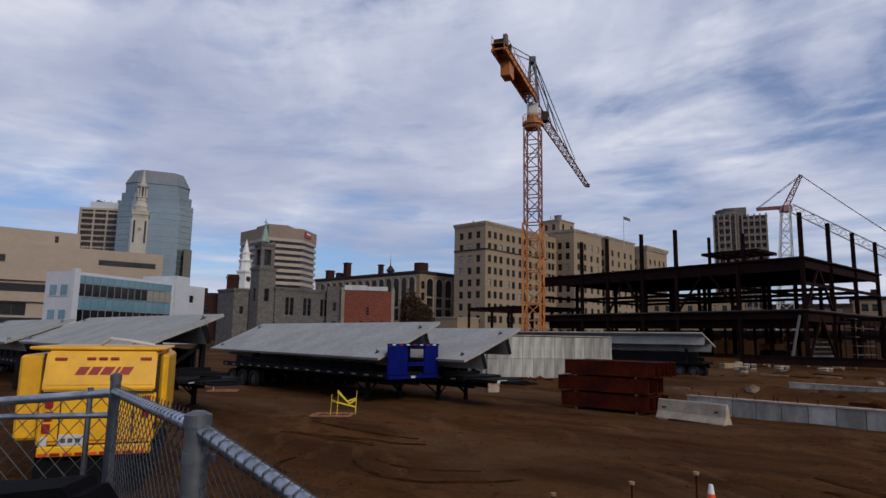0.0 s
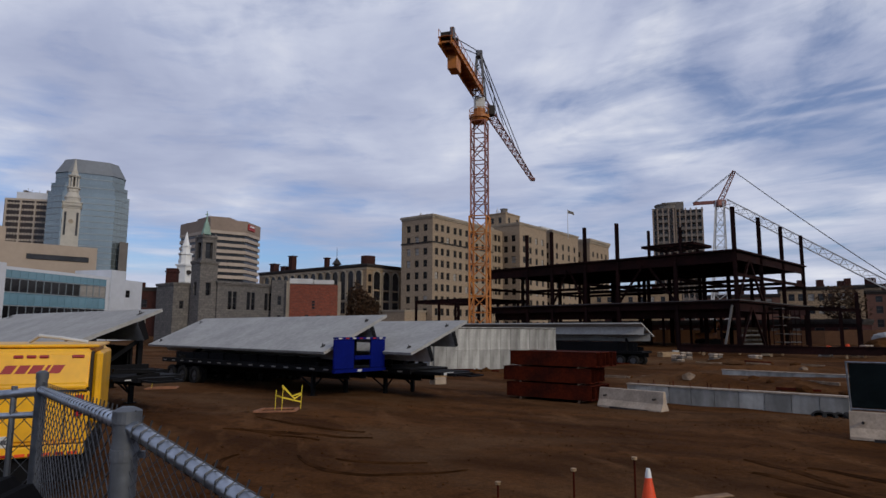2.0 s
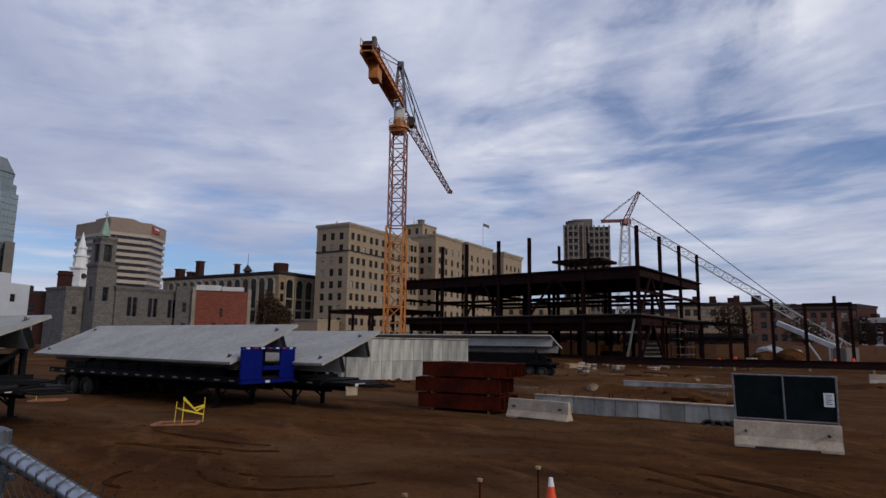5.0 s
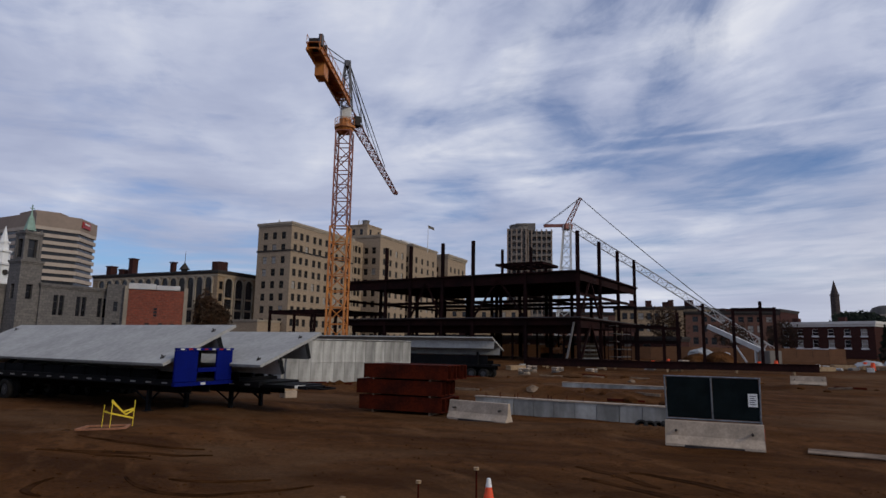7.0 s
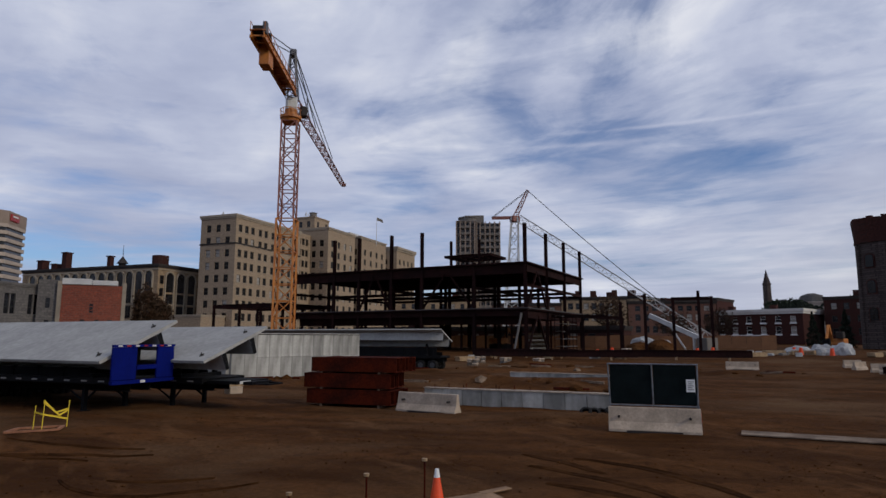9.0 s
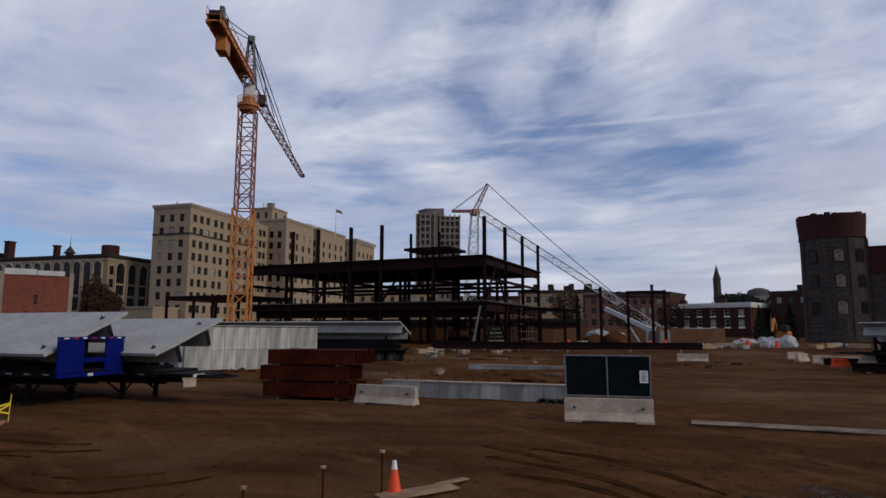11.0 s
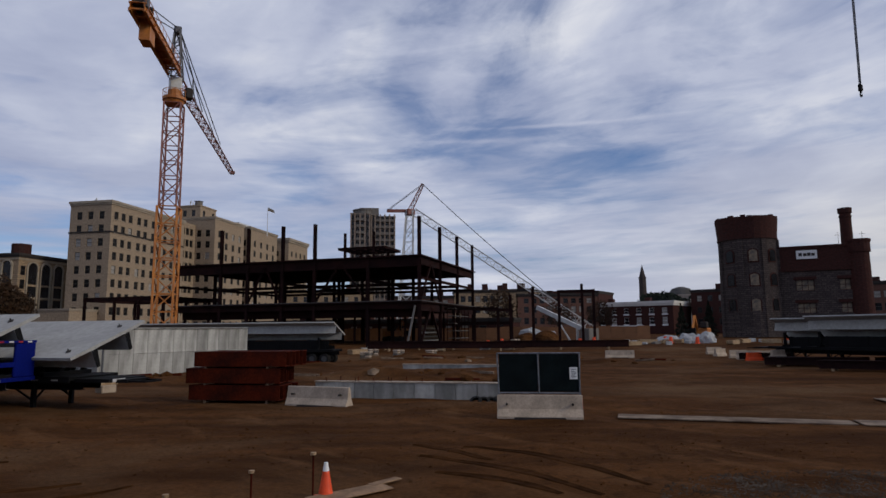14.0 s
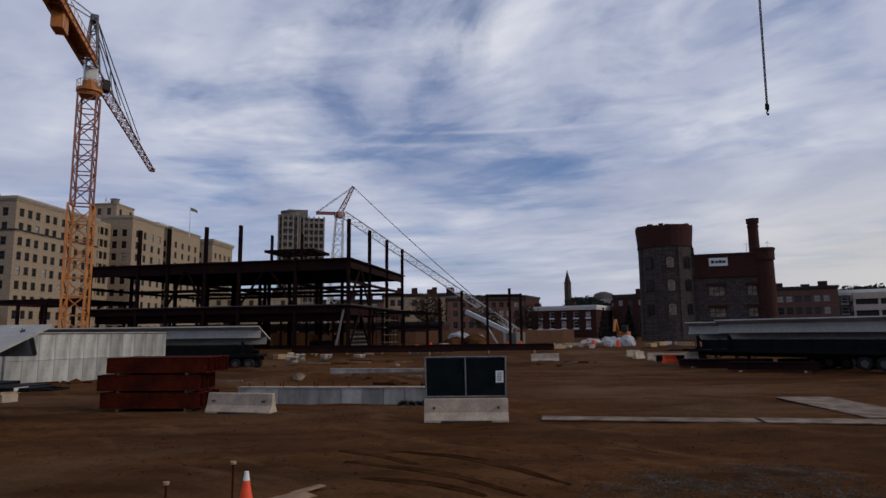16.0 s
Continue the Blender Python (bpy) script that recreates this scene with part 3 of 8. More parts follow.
    for x in (63, 64.6, 66.2, 67.8, 69.4, 71):
        bm_span(bm, x, x + 1.2, 1, 4, 37.5, 39.8, 0.05)
    part("roof_plant", bm, M_PALE, h)
    f = thing("flagpole", pose(63.4, 215.6, 36.3), "white flagpole with a small flag on the hotel roof", "flagpole")
    bm = bmesh.new()
    bm_cyl(bm, (0, 0, 0), (0, 0, 10.5), 0.14, 0.07, 8)
    part("pole", bm, M_PALE, f)
    bm = bmesh.new()
    pts = [(0, 10.3), (1.0, 10.0), (2.2, 9.6), (2.5, 8.4), (1.2, 8.9), (0, 9.1)]
    bm_prism(bm, pts, 0.05, "y", -0.02)
    part("flag", bm, M_CONDO, f)


def striped_office():
    b = thing("office_building", pose(-84.9, 298.0, 1.0, 0, 0, 40), "brown office tower with horizontal window bands and a red sign", "building")
    outline = [(0, 0), (17, -3), (30, 7.6), (30, 30), (-2, 30)]
    z = 2.0
    while z < 48:
        bm = bmesh.new()
        bm_prism(bm, outline, 1.55, "z", z)
        part("spandrel", bm, M_OFFICE, b)
        z += 3.05
    bm = bmesh.new()
    bm_prism(bm, outline, 5.5, "z", 49.2)
    part("parapet", bm, M_OFFICE_TOP, b)
    bm = bmesh.new()
    bm_prism(bm, [(x * 0.96 + 0.4, y * 0.96 + 0.8) for x, y in outline], 49.1, "z", 0.1)
    part("window_band", bm, M_PANE, b)
    bm = bmesh.new()
    bm_prism(bm, [(3, 8), (12, 5), (18, 10), (18, 22), (3, 22)], 2.5, "z", 54.6)
    part("roof_plant", bm, M_OFFICE_TOP, b)
    bm = bmesh.new()
    turn = Matrix.Rotation(math.atan2(10.6, 13), 3, "Z")
    bm_box(bm, (21.0, -0.05, 52.2), (7.6, 0.5, 2.9), turn, 0.05)
    part("sign", bm, M_RED_PAINT, b, "red sign board")
    bm = bmesh.new()
    bm_box(bm, (21.2, -0.35, 52.7), (4.6, 0.25, 0.7), turn)
    part("sign_bar", bm, M_WHITE, b)


def glass_tower():
    b = thing("skyscraper", pose(-192.0, 407.0, 1.0, 0, 0, 24), "tall blue-grey glass tower with a sloped metal crown", "building")

    def chamfered(hw, d, c):
        return [(-hw + c, 0), (hw - c, 0), (hw, c), (hw, d - c), (hw - c, d), (-hw + c, d), (-hw, d - c), (-hw, c)]
    tiers = ((23.0, 0, 88.5), (21.6, 88.5, 94.5), (19.6, 94.5, 101.5))
    for hw, za, zb in tiers:
        bm = bmesh.new()
        bm_prism(bm, [(x, y + (23.0 - hw)) for x, y in chamfered(hw, 2 * hw, hw * 0.36)], zb - za, "z", za)
        part("shaft", bm, M_TOWER_GLASS, b)
    bm = bmesh.new()
    for hw, za, zb in tiers:
        o = [(x * 1.004, y + (23.0 - hw) - 0.06) for x, y in chamfered(hw, 2 * hw, hw * 0.36)]
        z = za + 3.7
        while z < zb:
            for (p, q) in ((7, 0), (0, 1), (1, 2), (2, 3)):
                bm_beam(bm, (*o[p], z), (*o[q], z), 0.16, 0.5)
            z += 3.9
        for (p, q) in ((7, 0), (0, 1), (1, 2), (2, 3)):
            a, c = Vector((*o[p], 0)), Vector((*o[q], 0))
            n = max(2, round((c - a).length / 3.0))
            for i in range(n + 1):
                v = a.lerp(c, i / n)
                bm_beam(bm, (v.x, v.y, za), (v.x, v.y, zb), 0.08)
    part("mullions", bm, M_MULLION, b)
    bm = bmesh.new()
    lo = [(x, y + 2.8) for x, y in chamfered(20.2, 40.4, 7.2)]
    hi = [(x * 0.76, 23.0 + (y + 2.8 - 23.0) * 0.76) for x, y in chamfered(20.2, 40.4, 7.2)]
    va, vb = [bm.verts.new((*p, 101.6)) for p in lo], [bm.verts.new((*p, 111.5)) for p in hi]
    for i in range(8):
        bm.faces.new((va[i], va[(i + 1) % 8], vb[(i + 1) % 8], vb[i]))
    bm.faces.new(vb)
    part("crown", bm, M_TOWER_ROOF, b, "dark sloped metal crown")
    bm = bmesh.new()
    for x in (-9, -2, 6):
        bm_cyl(bm, (x, 20, 111), (x, 20, 113.5), 0.25, 0.15, 6)
        bm_span(bm, x - 1.5, x + 1.5, 19, 21, 111.5, 112.3)
    part("roof_plant", bm, M_TOWER_ROOF, b)
    bm = bmesh.new()
    bm_prism(bm, [(19, -4), (24, 0), (24, 18), (19, 18)], 58, "z", 0)
    part("side_shaft", bm, M_CONDO, b)


def brown_tower():
    b = thing("office_tower", pose(-256.0, 430.0, 1.0, 0, 0, 10), "brown office tower with pale spandrel lines and roof plant", "building")
    bm = bmesh.new()
    bm_span(bm, 0.4, 44, 0.6, 30, 0, 88)
    part("window_band", bm, M_BRONZE_PANE, b)
    bm = bmesh.new()
    bm_span(bm, 0, 44, 0.1, 30.3, 0, 1.25)
    band = mesh_of("spandrel", bm, M_PRECAST)
    for i in range(21):
        put("spandrel", band, b, pose(0, 0, 3 + 4.1 * i))
    bm = bmesh.new()
    bm_span(bm, -0.45, 0.45, -0.3, 0.5, 0, 88)
    pier = mesh_of("pier", bm, M_PRECAST)
    for i in range(6):
        put("pier", pier, b, pose(0.4 + 8.6 * i, 0, 0))
    bm = bmesh.new()
    bm_span(bm, 0.0, 0.22, -0.05, 0.5, 0, 88)
    fin = mesh_of("fin", bm, M_BRONZE_PANE)
    for i in range(25):
        if i % 5:
            put("fin", fin, b, pose(0.4 + 1.72 * i, 0.03, 0))
    bm = bmesh.new()
    bm_span(bm, -0.5, -0.02, -0.2, 30.2, 0, 88.5)
    part("side_wall", bm, M_CONDO, b, "plain grey side wall")
    bm = bmesh.new()
    bm_span(bm, -0.55, 44.3, -0.35, 30.4, 87.6, 89.0)
    part("parapet", bm, M_PRECAST, b)
    bm = bmesh.new()
    bm_span(bm, 5, 30, 3, 26, 89.0, 94.0)
    house = part("penthouse", bm, M_COLD_WHITE, b, "pale roof penthouse")
    bm = bmesh.new()
    for x, h in ((7, 2.4), (9.5, 1.6), (14, 1.2), (21, 3.0), (23, 1.4), (27, 2.0)):
        bm_span(bm, x, x + 1.6, 8, 12, 94.0, 94.0 + h)
        bm_cyl(bm, (x + 2.4, 9, 94), (x + 2.4, 9, 95.5 + h), 0.14, 0.1, 6)
    part("roof_plant", bm, M_CONDO, house)


def beige_block():
    b = thing("beige_office_building", pose(-128.0, 145.0, 1.0, 0, 0, 36.5), "low beige office block with long dark ribbon windows", "building")
    block(b, "wall", 0, 58, 0, 30, 0, 24.6, M_BEIGE, ([(2, 26)], [(6.0, 9.2)]), None, None, depth=0.8, bars=(8, 1))
    block(b, "upper_wall", 0, 37, 3, 25, 24.6, 28.8, M_BEIGE, ([(31.0, 31.9)], [(25.8, 27.6)]), None, None)
    for x0, x1, z0, z1 in ((-5, 20.5, 19.6, 21.4), (2.0, 46.0, 12.2, 14.2), (2.0, 30.0, 2.0, 5.5), (41.5, 56.0, 20.4, 21.8)):
        w, f = window_mesh(x1 - x0, z1 - z0, (max(2, int((x1 - x0) / 3)), 1), M_PANE, M_DARK_TRIM)
        g = put("ribbon_window", w, b, pose(x0, -0.10, z0))
        put("window_frame", f, g, Matrix.Identity(4))
    bm = bmesh.new()
    bm_span(bm, -0.1, 58.1, -0.9, -0.01, 9.6, 11.8)
    bm_span(bm, -0.1, 30.1, -0.9, -0.01, 15.0, 16.4)
    part("balcony_band", bm, M_BEIGE, b)
    bm = bmesh.new()
    bm_span(bm, 2, 10, -0.4, 2.9, 24.61, 27.5)
    part("roof_plant", bm, M_CONDO, b)


def blue_block():
    b = thing("blue_glass_building", pose(-67.8, 113.6, 0.8, 0, 0, 71), "three-storey white building with teal glass bands", "building")
    wall = block(b, "wall", 0, 25.5, 0, 6.6, 0, 13.4, M_COLD_WHITE, None, None, None)
    for k, (z0, z1, m, n) in enumerate(((11.4, 12.8, M_TEAL, 14), (8.9, 11.3, M_PANE, 14), (6.6, 8.8, M_TEAL, 14), (4.0, 6.5, M_PANE, 14), (1.4, 3.9, M_TEAL, 14))):
        for i in range(n):
            x = 1.0 + 23.6 * i / n
            w, f = window_mesh(23.6 / n - 0.012, z1 - z0, (1, 1), M_PANE_BLIND if k == 1 and i > 9 else m, M_TEAL if m is M_TEAL else M_MULLION)
            g = put("pane", w, wall, pose(x, -0.05, z0))
            put("window_frame", f, g, Matrix.Identity(4))
    for x0, x1, z0, z1 in ((0.9, 3.0, 8.8, 11.0), (0.9, 3.0, 4.0, 6.4), (3.6, 5.6, 8.8, 11.0), (3.6, 5.6, 4.0, 6.4)):
        w, f = window_mesh(x1 - x0, z1 - z0, (1, 1), M_TEAL, M_COLD_WHITE)
        g = put("pane", w, wall, pose(-0.06, 6.4 - x0, z0, 0, 0, -90))
        put("window_frame", f, g, Matrix.Identity(4))
    block(b, "stair_tower", 25.5, 29.5, -0.5, 9, 0, 15.0, M_COLD_WHITE, None, None, None)
    block(b, "annex", 29.5, 36, 0.5, 9, 0, 13.2, M_COLD_WHITE, ([(1.5, 2.9)], [(9.4, 11.0), (4.6, 6.2)]), None, None)
    block(b, "entrance_pier", -0.3, 0.9, -0.8, -0.08, 0, 13.9, M_COLD_WHITE, None, None, None)


def slim_steeple():
    b = thing("clock_steeple", pose(-115.7, 233.1, 1.0, 0, 0, 26), "pale stone tower with a tiered lantern top", "tower")
    block(b, "shaft", -2.75, 2.75, -2.75, 2.75, 0, 46, M_PALE_STONE, ([(0.5, 1.2), (4.3, 5.0)], [(35.5, 44.0)]), None, None, depth=0.5, bars=(1, 1), cornice=0.4)
    bm = bmesh.new()
    for z, h, w in ((46.0, 0.5, 3.15), (46.5, 0.9, 2.95), (47.4, 0.4, 3.2)):
        bm_span(bm, -w, w, -w, w, z, z + h)
    part("cornice", bm, M_PALE_STONE, b)
    for z, r, h, k, n in ((47.8, 2.5, 1.6, 1.0, 16), (49.4, 2.7, 0.35, 1.0, 16), (49.75, 2.4, 1.1, 0.86, 16), (50.85, 2.05, 1.0, 0.8, 16), (51.85, 1.95, 1.2, 1.0, 8),
                          (53.05, 2.25, 0.4, 1.0, 16), (57.3, 1.95, 0.35, 1.0, 16), (57.65, 2.15, 0.3, 0.9, 16), (57.95, 1.35, 1.3, 0.75, 8), (59.25, 1.15, 0.25, 1.0, 8)):
        bm = bmesh.new()
        bm_cyl(bm, (0, 0, z), (0, 0, z + h), r, r * k, n)
        part("tier", bm, M_PALE_STONE, b)
    # solid dark core, the shade between the columns put into its colour
    bm = bmesh.new()
    bm_cyl(bm, (0, 0, 53.4), (0, 0, 57.3), 1.0, 1.0, 8)
    core = part("lantern", bm, M_DARK_TRIM, b, "dark core for the shade in the lantern openings")
    for i in range(8):
        a = (i + 0.5) * math.pi / 4
        bm = bmesh.new()
        bm_cyl(bm, (1.5 * math.cos(a), 1.5 * math.sin(a), 53.4), (1.5 * math.cos(a), 1.5 * math.sin(a), 57.3), 0.33, 0.28, 8)
        part("column", bm, M_PALE_STONE, core)
    bm = bmesh.new()
    bm_cyl(bm, (0, 0, 59.5), (0, 0, 61.6), 0.85, 0.5, 8)
    bm_cyl(bm, (0, 0, 61.6), (0, 0, 64.4), 0.55, 0.05, 8)
    part("spire", bm, M_PALE_STONE, b)
    for u, v, turn in ((0, -2.77, 0), (-2.77, 0, -90)):
        bm = bmesh.new()
        bm_cyl(bm, (0, 0.0, 0), (0, -0.12, 0), 0.8, 0.8, 20)
        dial = part("clock_dial", bm, M_TAN_TRIM, b)
        dial.matrix_local = pose(u, v, 40.6, 0, 0, turn)
        bm = bmesh.new()
        bm_beam(bm, (0, -0.14, 0), (0.1, -0.14, 0.62), 0.09)
        bm_beam(bm, (0, -0.14, 0), (0.42, -0.14, -0.1), 0.09)
        part("clock_pointer", bm, M_DARK_TRIM, dial)


def church_hall():
    b = thing("stone_church", pose(-31.6, 117.6, 0.8, 0, 0, 44), "grey granite church hall with a square belfry", "building")
    pairs = [(2.2, 3.0), (3.2, 4.0), (6.1, 6.9), (7.1, 7.9), (10.0, 10.8), (11.0, 11.8), (14.2, 15.0), (15.2, 16.0)]
    wall = block(b, "wall", 0, 18.2, 0, 14, 0, 11.0, M_STONE, (pairs, [(6.2, 9.6)]), None, None, cornice=0.25, corm=M_STONE, bars=(1, 3))
    for i, x in enumerate((3.1, 7.0, 10.9, 15.1)):
        bm = bmesh.new()
        pts = [(x - 1, 1.6)] + [(x + math.cos(math.pi * k / 8) * -1.0, 3.2 + math.sin(math.pi * k / 8) * 1.0) for k in range(9)] + [(x + 1, 1.6)]
        bm_prism(bm, pts, 0.1, "y", -0.06)
        part("arched_window", bm, M_PANE, wall)
    block(b, "side_wall", -6.2, -0.05, 4.2, 11, 0, 10.6, M_STONE, (even(2, 6.15, 0.8, 1.2), [(6.2, 7.6)]), None, None, cornice=0.2)
    block(b, "belfry", -3.3, 0.1, 0.4, 3.8, 0, 14.6, M_STONE, ([(1.2, 2.2)], [(8.6, 11.0)]), ([(1.2, 2.2)], [(8.6, 11.0)]), None, cornice=0.2, corm=M_STONE, depth=0.5)
    block(b, "belfry_stage", -2.9, -0.3, 0.8, 3.4, 14.9, 19.3, M_STONE, ([(0.6, 2.0)], [(15.4, 18.4)]), ([(0.6, 2.0)], [(15.4, 18.4)]), None, cornice=0.2, corm=M_STONE, depth=0.6)
    for dx, dy in ((-3.0, 0.7), (-0.6, 0.7), (-3.0, 3.1), (-0.6, 3.1)):
        bm = bmesh.new()
        bm_span(bm, dx, dx + 0.4, dy, dy + 0.4, 14.9, 19.7)
        bm_cyl(bm, (dx + 0.2, dy + 0.2, 19.7), (dx + 0.2, dy + 0.2, 20.2), 0.24, 0.02, 4)
        part("pinnacle", bm, M_STONE, b)
    bm = bmesh.new()
    bm_cyl(bm, (-1.65, 2.15, 20.0), (-1.65, 2.15, 22.4), 0.9, 0.35, 6)
    bm_cyl(bm, (-1.65, 2.15, 22.4), (-1.65, 2.15, 23.2), 0.25, 0.1, 6)
    part("cupola", bm, M_COPPER, b, "green copper cap")
    bm = bmesh.new()
    bm_span(bm, -1.72, -1.58, 2.08, 2.22, 23.1, 24.4)
    bm_span(bm, -2.0, -1.3, 2.09, 2.21, 23.7, 23.85)
    part("cross", bm, M_COPPER, b)


def white_steeple():
    b = thing("white_steeple", pose(-61.0, 190.6, 1.0, 0, 0, 20), "white tiered wooden church steeple", "tower")
    for z, r, h, n in ((0, 2.6, 16.5, 4), (16.5, 2.35, 5.0, 4), (21.5, 1.8, 3.4, 8), (24.9, 1.25, 2.4, 8)):
        bm = bmesh.new()
        bm_cyl(bm, (0, 0, z), (0, 0, z + h), r, r * 0.95, n)
        bm_cyl(bm, (0, 0, z + h - 0.5), (0, 0, z + h), r * 1.15, r * 1.15, n)
        part("tier", bm, M_WHITE, b)
    bm = bmesh.new()
    bm_cyl(bm, (0, 0, 27.3), (0, 0, 31.5), 1.0, 0.05, 8)
    part("spire", bm, M_WHITE, b)
    bm = bmesh.new()
    bm_cyl(bm, (0.9, -1.4, 19), (1.0, -1.75, 19), 0.75, 0.75, 14)
    part("clock", bm, M_DARK_TRIM, b)
    c = thing("chimney_block", pose(-58.2, 172.0, 1.0), "dark brick chimney block on a roof", "chimney")
    bm = bmesh.new()
    bm_span(bm, -1.3, 1.3, -1.2, 1.2, 0, 18.5)
    bm_span(bm, -1.5, 1.5, -1.4, 1.4, 17.4, 17.8)
    part("chimney", bm, M_DARK_BRICK, c)


def brick_hall():
    b = thing("brick_building", pose(-19.9, 124.3, 0.6, 0, 0, 5), "red brick building with a pale flashing along its roof", "building")
    wall = block(b, "wall", 0.35, 9.9, 0, 16, 0, 11.6, M_BRICK, ([(4.3, 4.9)], [(6.8, 8.4)]), None, None)
    z = 1.0
    while z < 11.3:
        bm = bmesh.new()
        bm_span(bm, 0.4, 9.85, -0.05, -0.004, z, z + 0.12)
        part("course_band", bm, M_BRICK, b)
        z += 0.62
    bm = bmesh.new()
    bm_span(bm, 0.3, 4.8, -0.25, 2.0, 11.65, 12.7, 0.05)
    bm_span(bm, 4.9, 8.9, -0.2, 1.8, 11.65, 12.5, 0.05)
    part("roof_flashing", bm, M_LIGHT_ROOF, b)
    for x in (0, 9.95):
        bm = bmesh.new()
        bm_span(bm, x - 0.3, x + 0.34, -0.15, 0.4, 0, 12.2)
        part("corner_pier", bm, M_TAN_TRIM, b)
    # recesses drawn as dark plates, with their shade put into the colour
    for x in (3.4, 5.6, 7.6):
        bm = bmesh.new()
        bm_span(bm, x, x + 0.7, -0.12, -0.06, 4.0, 5.6)
        part("niche", bm, M_DARK_TRIM, b)
    block(b, "side_wall", -3.2, -0.35, 0.6, 14, 0, 12.4, M_STONE, ([(1.2, 1.9)], [(7.5, 9.3), (3.5, 5.5)]), None, None)


def arcade_block():
    b = thing("arcaded_building", pose(-6.7, 179.7, 1.0, 0, 0, 47), "brownstone building with tall arched window bays", "building")
    wall = block(b, "wall", 0, 18, 0, 51, 0, 20.9, M_BROWNSTONE, None, None, None, cornice=0.35, corm=M_DARK_TRIM)

    def arch(x, w, z0, z1, side):
        pts = [(x - w / 2, z0)] + [(x - math.cos(math.pi * k / 10) * w / 2, z1 + math.sin(math.pi * k / 10) * w / 2) for k in range(11)] + [(x + w / 2, z0)]
        bm = bmesh.new()
        if side == "front":
            bm_prism(bm, pts, 0.12, "y", -0.12)
        else:
            bm_prism(bm, pts, 0.12, "x", -0.12)
        p = part("arched_window", bm, M_PANE, wall)
        bm = bmesh.new()
        for k in range(10):
            a, c = math.pi * k / 10, math.pi * (k + 1) / 10
            r = w / 2 + 0.22
            p0, p1 = (x - math.cos(a) * r, z1 + math.sin(a) * r), (x - math.cos(c) * r, z1 + math.sin(c) * r)
            q = (lambda u: (u[0], -0.2, u[1])) if side == "front" else (lambda u: (-0.2, u[0], u[1]))
            bm_beam(bm, q(p0), q(p1), 0.4, 0.4)
        for s in (-1, 1):
            u = x + s * (w / 2 + 0.2)
            q = (u, -0.2) if side == "front" else (-0.2, u)
            bm_beam(bm, (*q, z0), (*q, z1), 0.36)
        part("arch_surround", bm, M_TAN_TRIM, p)
    for x in (4.0, 8.0, 12.0):
        arch(x, 2.7, 2.0, 18.0, "front")
    for z in (6.8, 10.4, 13.6):
        for x in (4.0, 8.0, 12.0):
            bm = bmesh.new()
            bm_span(bm, x - 1.3, x + 1.3, -0.2, -0.125, z, z + 0.5)
            part("transom", bm, M_BROWNSTONE, wall)
    for x in (1.3, 15.3):
        for z in (3, 7.5, 12.9, 16.2):
            w, f = window_mesh(1.2, 2.2, (1, 2), M_PANE, M_DARK_TRIM)
            g = put("window", w, wall, pose(x - 0.6, -0.05, z))
            put("window_frame", f, g, Matrix.Identity(4))
    for i in range(14):
        arch(3.0 + i * 3.35, 2.4, 11.2, 18.4, "left")
        w, f = window_mesh(1.9, 3.2, (2, 2), M_PANE, M_DARK_TRIM)
        for z in (2.4, 7.2):
            g = put("window", w, wall, pose(-0.06, 3.95 + i * 3.35, z, 0, 0, -90))
            put("window_frame", f, g, Matrix.Identity(4))
    bm = bmesh.new()
    for z in (6.4, 10.7, 19.9):
        bm_span(bm, -0.22, 18.2, -0.22, 51.2, z, z + 0.3)
    part("string_course", bm, M_TAN_TRIM, b)
    for y, h, w in ((46, 3.2, 2.2), (40.5, 2.0, 2.0), (36.5, 5.2, 1.9), (19.5, 3.4, 1.3)):
        bm = bmesh.new()
        bm_span(bm, 2, 2 + w, y, y + w, 21.0, 21.0 + h, 0.08)
        bm_span(bm, 1.8, 2.2 + w, y - 0.2, y + w + 0.2, 21.0 + h, 21.3 + h)
        part("chimney", bm, M_DARK_BRICK, b)
    bm = bmesh.new()
    bm_cyl(bm, (5, 4.5, 21.0), (5, 4.5, 24.3), 2.2, 2.2, 12)
    part("tank", bm, M_DARK_BRICK, b)
    bm = bmesh.new()
    bm_cyl(bm, (2.5, 15.5, 21.0), (2.5, 15.5, 22.3), 0.9, 0.9, 8)
    bm_cyl(bm, (2.5, 15.5, 22.3), (2.5, 15.5, 24.3), 1.5, 0.12, 8)
    bm_cyl(bm, (2.5, 15.5, 24.3), (2.5, 15.5, 27.6), 0.1, 0.04, 5)
    part("cupola", bm, M_DARK_TRIM, b)


